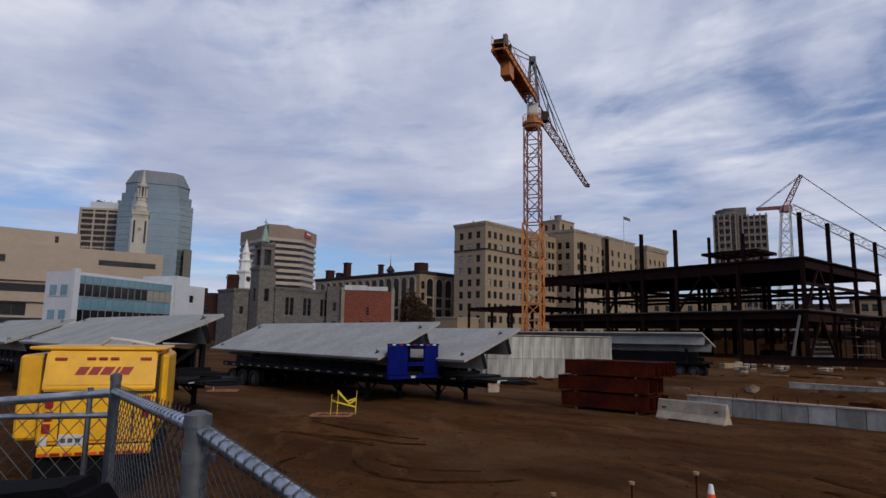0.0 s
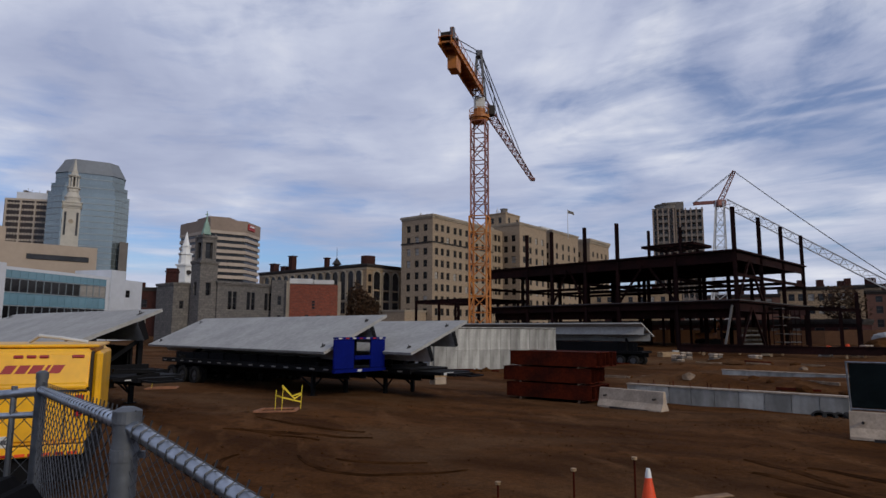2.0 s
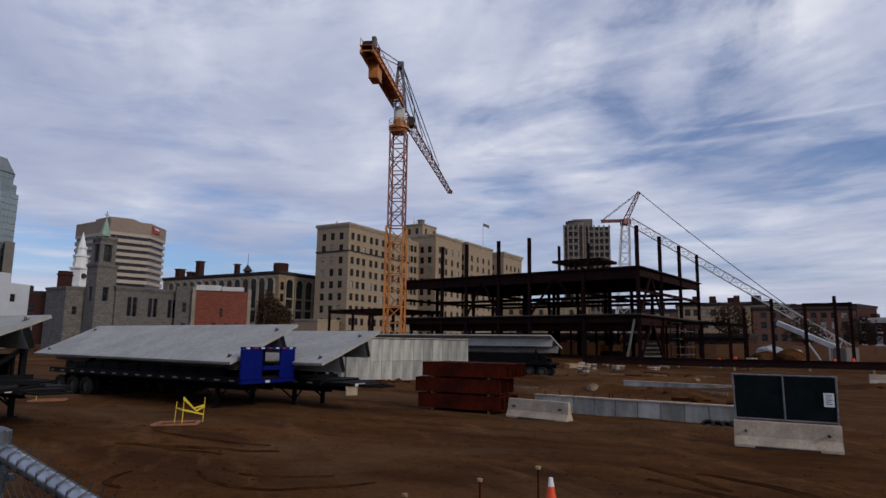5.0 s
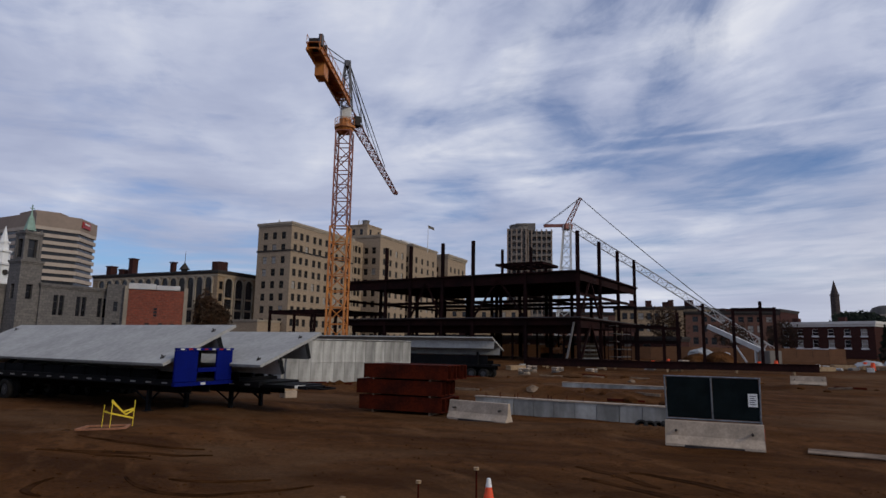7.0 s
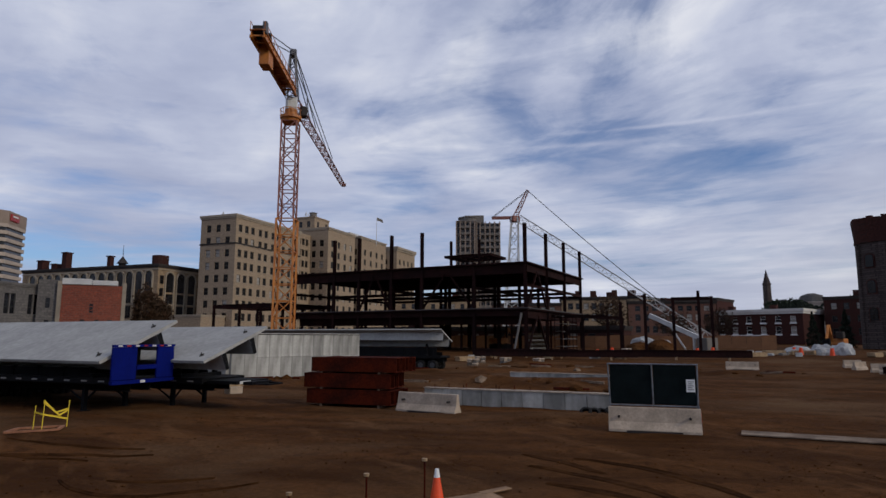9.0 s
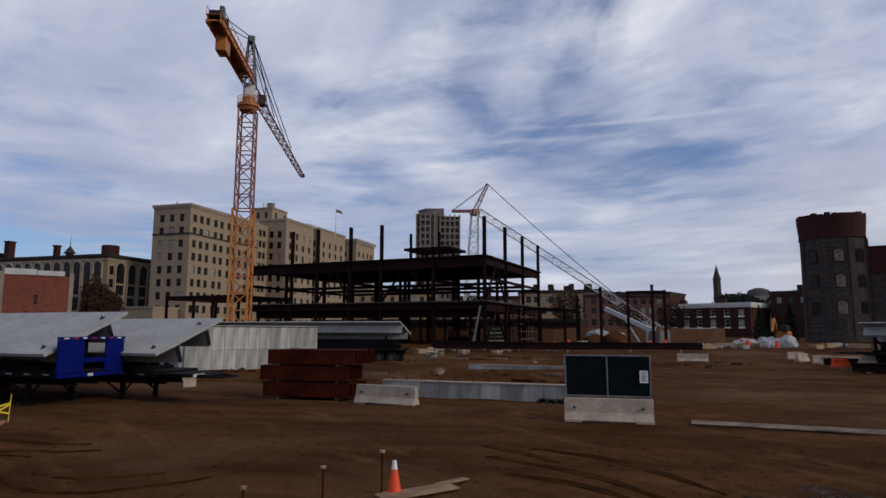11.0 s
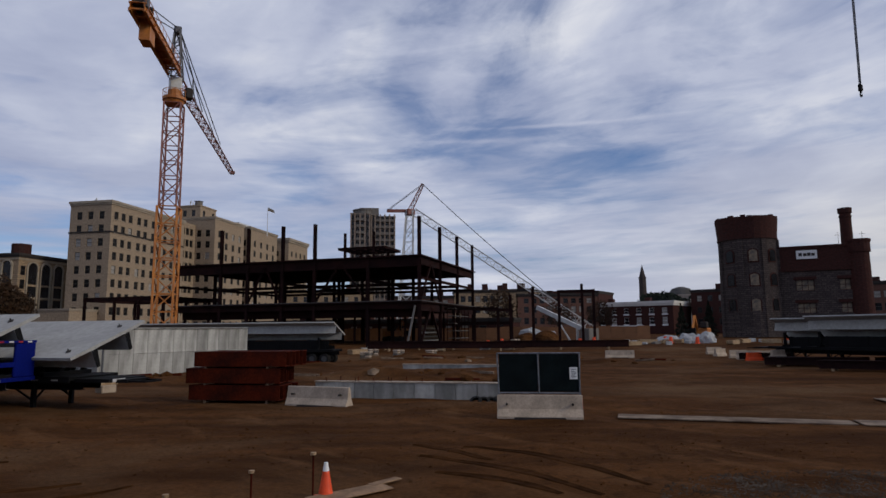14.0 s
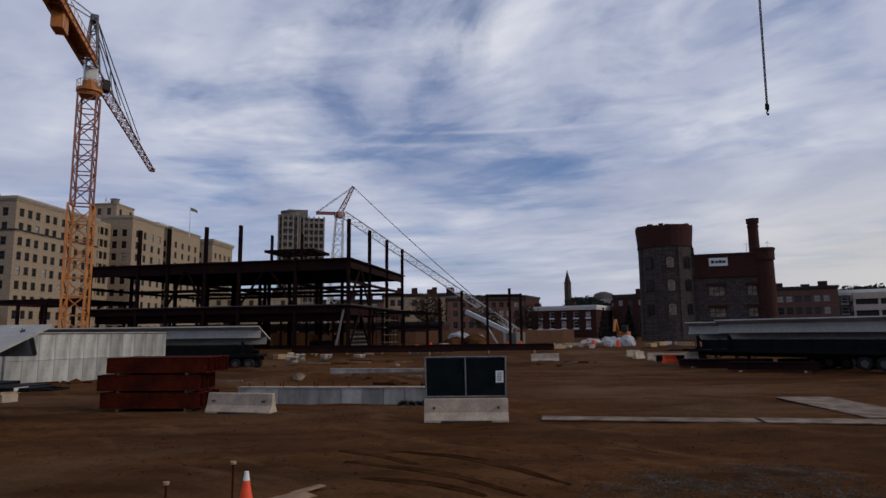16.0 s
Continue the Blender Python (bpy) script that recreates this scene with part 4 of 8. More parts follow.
def condo_tower():
    b = thing("apartment_tower", pose(128.5, 268.0, 1.2, 0, 0, -26), "grey-brown concrete apartment tower with rows of balconies", "building")
    cols = even(3, 10, 1.6, 1.2)
    rows = storeys(17, 4, 3.2, 1.8)
    block(b, "wall", -9.5, 0, 0, 18, 0, 57.8, M_CONDO, (even(6, 9.5, 0.95, 0.55), rows), (even(5, 18, 1.2, 1.4), rows), None, bars=(1, 1), pane=M_PANE, cornice=0.2)
    block(b, "wall", 0.05, 12, 3, 20, 0, 57.0, M_CONDO, (even(7, 11.95, 0.95, 0.75), rows), None, None, bars=(1, 1), cornice=0.2)
    block(b, "penthouse", -5.5, 4, 4, 14, 57.9, 61.5, M_CONDO)
    slab = bmesh.new()
    bm_span(slab, 0, 4.2, 0, 1.3, 0, 0.25)
    bm_span(slab, 0, 4.2, 0, 0.12, 0.25, 1.2)
    for x, y in ((-9.3, 0), (-7.4, 0), (-5.0, 0), (-2.6, 0), (-0.5, 0), (0.5, 3), (2.2, 3), (4.6, 3), (6.9, 3), (9.2, 3), (11.6, 3)):
        bm = bmesh.new()
        bm_span(bm, x - 0.3, x + 0.3, y - 1.4, y - 0.02, 2, 57.9)
        part("pier", bm, M_OFFICE_TOP, b)
    for i in range(17):
        for x0, x1, y in ((-9.5, 0, 0), (0.05, 12, 3)):
            bm = bmesh.new()
            bm_span(bm, x0, x1, y - 0.2, y - 0.005, 3.2 * i + 3.1, 3.2 * i + 3.7)
            part("floor_band", bm, M_CONDO, b)
    bm = bmesh.new()
    bm_cyl(bm, (-3.0, 8.5, 57.9), (-3.0, 8.5, 60.4), 5.6, 5.6, 24)
    bm_cyl(bm, (-3.0, 8.5, 60.4), (-3.0, 8.5, 61.0), 5.9, 5.9, 24)
    part("round_crown", bm, M_CONDO, b)
    me = mesh_of("balcony", slab, M_CONDO)
    for i in range(17):
        for x in (-7.0, 2.4, 7.2):
            put("balcony", me, b, pose(x, -1.3 if x < 0 else 1.7, 3.2 + 3.2 * i))


def castle():
    # a drum tower at the corner of a long wing that runs away to the right
    b = thing("armoury_building", pose(119.5, 72.8, 1.2, 0, 0, -57), "dark stone armoury with a round brick-topped tower", "building")
    n = 28

    def drum(name, r0, r1, z0, z1, m):
        bm = bmesh.new()
        bm_cyl(bm, (0, 3.0, z0), (0, 3.0, z1), r0, r1, n)
        return part(name, bm, m, b)
    t = drum("drum", 5.75, 5.45, 0, 19.6, M_DARK_STONE)
    drum("collar", 5.7, 5.7, 19.6, 20.0, M_DARK_BRICK)
    drum("brick_band", 5.6, 5.95, 20.0, 23.9, M_DARK_BRICK)
    rnd = random.Random(7)
    for i in range(30):
        a = 2 * math.pi * i / 30
        h = 0.2 + 0.35 * rnd.random()
        bm = bmesh.new()
        bm_box(bm, (5.6 * math.cos(a), 3.0 + 5.6 * math.sin(a), 23.9 + h / 2), (0.6, 1.0, h), Matrix.Rotation(a, 3, "Z"))
        part("battlement", bm, M_DARK_BRICK, b)

    def arched(name, w, h, m):
        bm = bmesh.new()
        pts = [(-w / 2, 0)] + [(-math.cos(math.pi * k / 8) * w / 2, h - w / 3 + math.sin(math.pi * k / 8) * w / 3) for k in range(9)] + [(w / 2, 0)]
        bm_prism(bm, pts, 0.3, "y", -0.15)
        return mesh_of(name, bm, m)
    g, gl = arched("window", 1.5, 2.3, M_PANE), arched("window", 1.5, 2.3, M_AMBER)
    ring = arched("window_surround", 2.0, 2.8, M_DARK_BRICK)
    for deg, kinds in ((-128, (g, g, g)), (-82, (gl, gl, gl)), (-40, (g, g, g))):
        for z, me in zip((15.0, 10.2, 5.2), kinds):
            a = radians(deg)
            w = put("window", me, t, pose(5.55 * math.cos(a), 3 + 5.55 * math.sin(a), z, 0, 0, deg + 90))
            put("window_surround", ring, w, pose(0, 0.12, -0.25))
    bm = bmesh.new()
    for a in (-155, -105, -60, -10):
        a = radians(a)
        bm_box(bm, (5.6 * math.cos(a), 3 + 5.6 * math.sin(a), 9.7), (0.5, 1.0, 19.4), Matrix.Rotation(a, 3, "Z"))
    part("pilaster", bm, M_DARK_STONE, b)
    wall = block(b, "wing_wall", 4.2, 19.6, 1.8, 9, 0, 13.0, M_DARK_STONE, ([(4.0, 7.2), (11.4, 14.4)], [(4.6, 6.6), (9.0, 11.2)]), None, None, depth=0.5, bars=(3, 2), pane=M_AMBER, framem=M_DARK_BRICK)
    for x0, x1 in ((4.0, 7.2), (11.4, 14.4)):
        for z in (6.6, 11.2):
            bm = bmesh.new()
            bm_span(bm, 4.2 + x0 - 0.4, 4.2 + x1 + 0.4, 1.66, 1.797, z + 0.02, z + 0.6)
            part("lintel", bm, M_DARK_BRICK, b)
    bm = bmesh.new()
    bm_span(bm, 4.3, 19.6, 1.5, 1.69, 12.9, 13.3)
    part("string_course", bm, M_DARK_BRICK, b)
    bm = bmesh.new()
    for x in (16.4, 20.4):
        bm_cyl(bm, (x, 4.5, 17.6), (x, 4.5, 20.6), 0.05, 0.03, 5)
        bm_beam(bm, (x - 0.5, 4.5, 20.0), (x + 0.5, 4.5, 20.0), 0.06)
    part("aerial", bm, M_CABLE, b)
    block(b, "wing_brick_band", 4.2, 19.6, 1.7, 9, 13.0, 17.6, M_DARK_BRICK, None, None, None, cornice=0.2, corm=M_DARK_BRICK)
    bm = bmesh.new()
    bm_cyl(bm, (19.2, 2.8, 0), (19.2, 2.8, 16.2), 2.0, 1.85, 18)
    bm_cyl(bm, (19.2, 2.8, 16.2), (19.2, 2.8, 18.2), 2.1, 2.1, 18)
    bm_cyl(bm, (19.2, 2.8, 18.2), (19.2, 2.8, 18.7), 2.25, 2.25, 18)
    part("turret", bm, M_DARK_BRICK, b)
    bm = bmesh.new()
    bm_cyl(bm, (17.6, 2.6, 17.5), (17.6, 2.6, 24.0), 1.05, 1.0, 14)
    bm_cyl(bm, (17.6, 2.6, 24.0), (17.6, 2.6, 25.0), 1.2, 1.25, 14)
    bm_cyl(bm, (17.6, 2.6, 23.2), (17.6, 2.6, 23.5), 1.12, 1.12, 14)
    part("chimney", bm, M_DARK_BRICK, b)
    bm = bmesh.new()
    bm_span(bm, 8.6, 12.2, 1.45, 1.62, 15.3, 17.0)
    s = part("sign", bm, M_WHITE, b, "white sign board with dark lettering")
    for i, (x0, x1) in enumerate(((9.0, 9.6), (9.8, 10.4), (10.5, 11.1), (11.2, 11.8))):
        bm = bmesh.new()
        bm_span(bm, x0, x1, 1.40, 1.44, 15.85, 16.5 - 0.1 * (i % 2))
        part("lettering_bar", bm, M_DARK_TRIM, s)


def low_blocks():
    rnd = random.Random(11)
    brickish = (M_DARK_BRICK, M_BROWNSTONE, M_STONE)

    def row(x, y, turn, w, d, h, m, label, n, rows, white=False):
        b = thing("low_building", pose(x, y, 1.2, 0, 0, turn), label, "building")
        block(b, "wall", 0, w, 0, d, 0, h, m, (even(n, w, 1.6, 2.0), rows), None, None, cornice=0.55 if white else 0.35, corm=M_LIGHT_ROOF if white else M_DARK_TRIM, bars=(1, 2), blinds=0.35, framem=M_WHITE if white else M_ROOF)
        if white:
            for u in even(n, w, 1.6, 2.0):
                for r in rows:
                    bm = bmesh.new()
                    bm_span(bm, u[0] - 0.2, u[1] + 0.2, -0.15, 0.0, r[0] - 0.45, r[0])
                    part("sill", bm, M_WHITE, b)
            bm = bmesh.new()
            bm_span(bm, w * 0.35, w * 0.8, -1.2, -0.02, 2.6, 2.9)
            part("canopy", bm, M_WHITE, b)
        for i in range(3):
            bm = bmesh.new()
            u = w * (0.15 + 0.3 * i + 0.1 * rnd.random())
            bm_span(bm, u, u + 1.4 + rnd.random(), d * 0.3, d * 0.3 + 2, h, h + 1.5 + 1.5 * rnd.random())
            part("chimney", bm, M_DARK_BRICK, b)
    row(159, 182, -70, 50, 20, 10.2, M_DARK_BRICK, "low dark brick building with a white roof edge", 11, [(3.2, 5.6), (6.8, 8.8)], True)
    row(128, 190, -60, 26, 20, 15.5, M_BROWNSTONE, "old brown stone house with tall windows", 6, [(3.5, 6), (8, 10.4), (12, 13.6)])
    row(150, 196, -64, 40, 18, 15, M_DARK_BRICK, "long brick warehouse behind the yard", 10, [(6, 8), (10, 12)])
    row(190, 138, -72, 34, 20, 14.5, M_DARK_BRICK, "dark brick mill building", 9, [(3, 5), (7, 9), (11, 13)])
    row(196, 112, -72, 40, 24, 12, M_DARK_BRICK, "dark brick row of houses", 9, [(3, 5), (7, 9)])
    row(182, 82, -68, 19, 20, 13.2, M_OLD_BRICK, "weathered red brick annex", 7, [(3, 5), (6, 8), (9.4, 11.2)])
    g = thing("parking_building", pose(192, 62, 1.2, 0, 0, -70), "pale grey concrete parking building with open decks", "building")
    # solid dark block stands for the shade inside the open decks
    bm = bmesh.new()
    bm_span(bm, 0.5, 39.5, 0.8, 19, 0, 11.4)
    part("interior", bm, M_DARK_TRIM, g)
    for k in range(4):
        bm = bmesh.new()
        bm_span(bm, 0, 40, 0, 20, 0.6 + 3.1 * k, 2.2 + 3.1 * k)
        part("spandrel", bm, M_PRECAST, g)
    for k in range(8):
        bm = bmesh.new()
        bm_span(bm, 5.6 * k, 5.6 * k + 0.6, 0.2, 0.75, 0, 11.6)
        part("pier", bm, M_PRECAST, g)
    row(206, 76, -72, 60, 20, 12.4, M_CONDO, "pale grey flat-roofed office block", 14, [(3, 5), (6.4, 8.2), (9.4, 11)], True)
    row(66, 236, -20, 44, 16, 17, M_BROWNSTONE, "brown brick houses behind the steel frame", 11, [(4, 6.2), (8.4, 10.6), (13, 15)])
    row(92, 180, -32, 22, 16, 12.4, M_OLD_BRICK, "weathered brick house behind the steel frame", 7, [(3.5, 5.6), (7.2, 9.2), (10.2, 11.6)])
    row(111, 168.6, -32, 20, 16, 14.2, M_BROWNSTONE, "brown stone house with tall windows behind the frame", 7, [(3.5, 5.6), (7.2, 9.4), (10.8, 12.8)])
    row(128.4, 157.8, -32, 26, 16, 12.8, M_OLD_BRICK, "weathered brick house behind the steel frame", 9, [(3.5, 5.6), (7.2, 9.2), (10.2, 11.8)])
    row(-74, 176, 14, 22, 14, 13, M_DARK_BRICK, "low dark brick building between two blocks", 5, [(3.5, 5.6), (8.0, 10.2)])
    row(12, 250, 0, 60, 16, 12, M_BROWNSTONE, "low brown buildings far behind the hotel", 12, [(3.5, 5.6), (8.0, 10.2)])
    row(40.3, 153.8, -50, 66, 8, 3.9, M_DARK_BRICK, "low dark brick sheds behind the steel frame", 17, [(1.2, 2.9)])
    s = thing("church_spire", pose(322.3, 269.3, 1.2), "distant dark church spire", "tower")
    bm = bmesh.new()
    bm_cyl(bm, (0, 0, 0), (0, 0, 34), 2.5, 2.2, 8)
    bm_cyl(bm, (0, 0, 33.6), (0, 0, 34.4), 2.45, 2.45, 8)
    part("shaft", bm, M_DARK_STONE, s)
    bm = bmesh.new()
    bm_cyl(bm, (0, 0, 34.4), (0, 0, 42.5), 2.1, 0.1, 8)
    part("spire", bm, M_DARK_STONE, s)
    m = thing("domed_hall", pose(318, 250, 1.2, 0, 0, -52), "distant pale hall with a low dome", "building")
    block(m, "wall", -14, 34, 0, 20, 0, 21.5, M_OFFICE, (even(10, 48, 2, 2), [(14, 18)]), None, None, cornice=0.4)
    bm = bmesh.new()
    bm_cyl(bm, (10, 10, 21.9), (10, 10, 26.0), 8, 5.5, 20)
    bm_cyl(bm, (10, 10, 26.0), (10, 10, 27.2), 5.5, 2.0, 20)
    part("dome", bm, M_ROOF, m)


tan_hotel()
striped_office()
glass_tower()
brown_tower()
beige_block()
blue_block()
slim_steeple()
church_hall()
white_steeple()
brick_hall()
arcade_block()
condo_tower()
castle()
low_blocks()


# ---- steel frame ----
FR = Vector((0.77, 0.638, 0))          # along the frame's short side
FL = Vector((-0.638, 0.77, 0))         # along its long side
FC = Vector((47.8, 82.1, 0))           # its near corner


def fp(r, l, z):
    return FC + FR * r + FL * l + Vector((0, 0, z))


def steel_frame():
    base = 1.0
    f = thing("steel_building_frame", Matrix.Identity(4), "bare dark primed steel building frame of two storeys", "building frame")
    rs, ls = (0, 10.0, 20.0, 30.6), (0, 8.6, 18.1, 24.1, 30.8, 36.2, 45.2)
    tall = {(0, l): 20.5 for l in ls[2:6]} | {(0, 0): 20.7, (10.0, 0): 20.5, (20.0, 0): 20.3, (30.6, 0): 20.0, (0, 8.6): 15.0, (0, 45.2): 15.2}
    for r in rs:
        for l in ls:
            top = tall.get((r, l), 15.0)
            bm = bmesh.new()
            bm_ibeam(bm, fp(r, l, base), fp(r, l, top), 0.48, 0.48, 0.06, FR)
            part("column", bm, M_STEEL, f)
    for z, h in ((7.6, 0.9), (14.7, 0.9)):
        for r in rs:
            for a, b in zip(ls, ls[1:]):
                bm = bmesh.new()
                k = (1.0 if z < 10 else 1.7) if r == 0 else 1.0
                bm_ibeam(bm, fp(r, a, z - h * k / 2 - 0.25), fp(r, b, z - h * k / 2 - 0.25), 0.35, h * k, 0.04)
                part("girder", bm, M_STEEL, f)
        for l in ls:
            for a, b in zip(rs, rs[1:]):
                bm = bmesh.new()
                k = 1.35 if l == 0 else 1.0
                bm_ibeam(bm, fp(a, l, z - h * k / 2 - 0.25), fp(b, l, z - h * k / 2 - 0.25), 0.35, h * k, 0.04)
                part("girder", bm, M_STEEL, f)
        l = 1.6
        while l < 45:
            bm = bmesh.new()
            bm_ibeam(bm, fp(0.2, l, z - 0.5), fp(30.4, l, z - 0.5), 0.2, 0.5, 0.03)
            part("joist", bm, M_STEEL, f)
            l += 2.1
        bm = bmesh.new()
        q = [fp(-0.5, -0.5, 0), fp(31.1, -0.5, 0), fp(31.1, 45.7, 0), fp(-0.5, 45.7, 0)]
        lo, hi = [bm.verts.new(v + Vector((0, 0, z - 0.22))) for v in q], [bm.verts.new(v + Vector((0, 0, z))) for v in q]
        bm.faces.new(lo)
        bm.faces.new(hi)
        for i in range(4):
            bm.faces.new((lo[i], lo[(i + 1) % 4], hi[(i + 1) % 4], hi[i]))
        part("deck", bm, M_STEEL, f)
    # deep beams set back under the first deck, added to make its underside black
    for r in (1.6, 4.2):
        for a, b in zip(ls, ls[1:]):
            bm = bmesh.new()
            bm_ibeam(bm, fp(r, a, 6.3), fp(r, b, 6.3), 0.3, 2.1, 0.04)
            part("transfer_beam", bm, M_STEEL, f)
    # a middle tier of lighter beams on the short side and at the back
    for a, b in zip(rs, rs[1:]):
        bm = bmesh.new()
        bm_ibeam(bm, fp(a, 0, 11.2), fp(b, 0, 11.2), 0.25, 0.45, 0.04)
        part("tie_beam", bm, M_STEEL, f)
        for l in (8.6, 24.1, 45.2):
            bm = bmesh.new()
            bm_ibeam(bm, fp(a, l, 11.0), fp(b, l, 11.0), 0.25, 0.45, 0.04)
            part("tie_beam", bm, M_STEEL, f)
    for r in (10.0, 20.0, 30.6):
        for a, b in zip(ls, ls[1:]):
            bm = bmesh.new()
            bm_ibeam(bm, fp(r, a, 11.0), fp(r, b, 11.0), 0.25, 0.5, 0.04)
            part("tie_beam", bm, M_STEEL, f)
    for (a, b) in (((0, 18.1, 7.6), (0, 13.6, 13.6)), ((0, 8.8, 7.6), (0, 13.2, 13.6)), ((0, 30.8, 7.6), (0, 27.6, 13.6)), ((0, 24.3, 7.6), (0, 27.3, 13.6)), ((0.4, 0, 1.0), (5.2, 0, 6.8)), ((10, 0, 1.0), (5.4, 0, 6.8)),
                   ((0.4, 0, 7.6), (5.2, 0, 13.6)), ((10, 0, 7.6), (5.4, 0, 13.6))):
        bm = bmesh.new()
        bm_ibeam(bm, fp(*a), fp(*b), 0.28, 0.28, 0.05, FL)
        part("brace", bm, M_STEEL, f)
    # small upper deck behind the long side
    for l in (9, 14.2):
        for r in (3, 9):
            bm = bmesh.new()
            bm_ibeam(bm, fp(r, l, 14.7), fp(r, l, 19.2 if r == 3 else 17), 0.36, 0.36, 0.05, FR)
            part("upper_post", bm, M_STEEL, f)
    a, b = fp(3, 7, 16.6), fp(3, 15.5, 16.6)
    for k in range(4):
        bm = bmesh.new()
        bm_ibeam(bm, a + FR * 2.2 * k, b + FR * 2.2 * k, 0.3, 0.4, 0.04)
        part("upper_beam", bm, M_STEEL, f)
    for k in range(5):
        bm = bmesh.new()
        bm_ibeam(bm, a + FL * 2.1 * k, a + FL * 2.1 * k + FR * 6.6, 0.25, 0.35, 0.04)
        part("upper_beam", bm, M_STEEL, f)

    # lower frame that runs on from the long side
    g = thing("low_steel_frame", Matrix.Identity(4), "single-storey steel frame beside the tower crane", "building frame")
    for l in (48, 53.5, 59, 66):
        for r in (0, 12):
            bm = bmesh.new()
            bm_ibeam(bm, fp(r, l, base), fp(r, l, 9.4), 0.4, 0.4, 0.05, FR)
            part("column", bm, M_STEEL, g)
    for r in (0, 12):
        bm = bmesh.new()
        bm_ibeam(bm, fp(r, 45.8, 9.2), fp(r, 66.2, 9.2), 0.3, 0.8, 0.05)
        part("girder", bm, M_STEEL, g)
    for l in (48, 53.5, 59, 66):
        bm = bmesh.new()
        bm_ibeam(bm, fp(0, l, 9.2), fp(12, l, 9.2), 0.3, 0.7, 0.05)
        part("girder", bm, M_STEEL, g)
    for l in (50, 52, 56, 58, 61, 63.5):
        bm = bmesh.new()
        bm_beam(bm, fp(0, l, 9.3), fp(12, l, 9.3), 0.15, 0.4)
        part("joist", bm, M_STEEL, g)

    # lower frame that runs on from the short side
    h = thing("low_steel_frame", Matrix.Identity(4), "single-storey row of steel columns and beams under construction", "building frame")
    spots = ((58.5, 89.0, 7.0), (61.0, 86.4, 7.0), (63.8, 83.5, 6.6), (65.4, 82.2, 8.9), (66.9, 83.8, 6.6), (68.3, 79.8, 10.2), (74.2, 74.4, 10.5), (75.5, 73.1, 9.6), (71.5, 77.0, 9.4))
    for x, y, t in spots:
        bm = bmesh.new()
        bm_ibeam(bm, (x, y, base - 0.2), (x, y, t), 0.42, 0.42, 0.05, FR)
        part("column", bm, M_STEEL, h)
    for a, b in (((55.0, 92.0, 6.8), (63.8, 83.5, 6.6)), ((61.0, 86.4, 6.6), (66.9, 83.8, 6.4)), ((71.3, 77.2, 9.3), (75.7, 72.9, 9.3)), ((58.5, 89.0, 4.2), (65.4, 82.2, 4.2))):
        bm = bmesh.new()
        bm_ibeam(bm, a, b, 0.3, 0.5, 0.05)
        part("girder", bm, M_STEEL, h)
    # deck edges and what stands on the ground floor
    for z in (7.6,):
        for a, b in ((fp(-0.56, -0.5, z), fp(-0.56, 45.7, z)), (fp(-0.5, -0.56, z), fp(31.1, -0.56, z))):
            bm = bmesh.new()
            bm_beam(bm, a + Vector((0, 0, 0.04)), b + Vector((0, 0, 0.04)), 0.1, 0.16)
            part("edge_angle", bm, M_EDGE, f)
    for r in (5.0, 15.0, 25.0):
        for l in (4.3, 13.3, 21.1, 27.4, 33.5, 40.7):
            bm = bmesh.new()
            bm_ibeam(bm, fp(r, l, base), fp(r, l, 7.2), 0.3, 0.3, 0.05, FR)
            part("post", bm, M_STEEL, f)
    # scaffold bay against the short side
    sc = thing("scaffold", Matrix.Identity(4), "dull steel scaffold bay beside the steel frame", "scaffold")
    for r in (11.0, 14.0, 17.0, 19.4):
        for l in (-2.2, -0.9):
            bm = bmesh.new()
            bm_cyl(bm, fp(r, l, base - 0.1), fp(r, l, 7.0), 0.07, 0.07, 6)
            part("standard", bm, M_STEEL, sc)
    for k in range(5):
        z = 1.7 + 1.25 * k
        for l in (-2.2, -0.9):
            bm = bmesh.new()
            bm_beam(bm, fp(11.0, l, z), fp(19.4, l, z), 0.1)
            part("ledger", bm, M_EDGE, sc)
        bm = bmesh.new()
        bm_beam(bm, fp(11.2, -1.55, z + 0.08), fp(19.2, -1.55, z + 0.08), 1.1, 0.06)
        part("plank_deck", bm, M_CONDO, sc)
    # pale plank propped against the corner column
    k = thing("leaning_plank", Matrix.Identity(4), "long pale plank leaning on the steel frame", "plank")
    bm = bmesh.new()
    bm_beam(bm, fp(-2.6, 1.0, 1.0), fp(-0.3, 0.6, 6.9), 0.30, 0.12)
    part("plank", bm, M_CONDO, k)


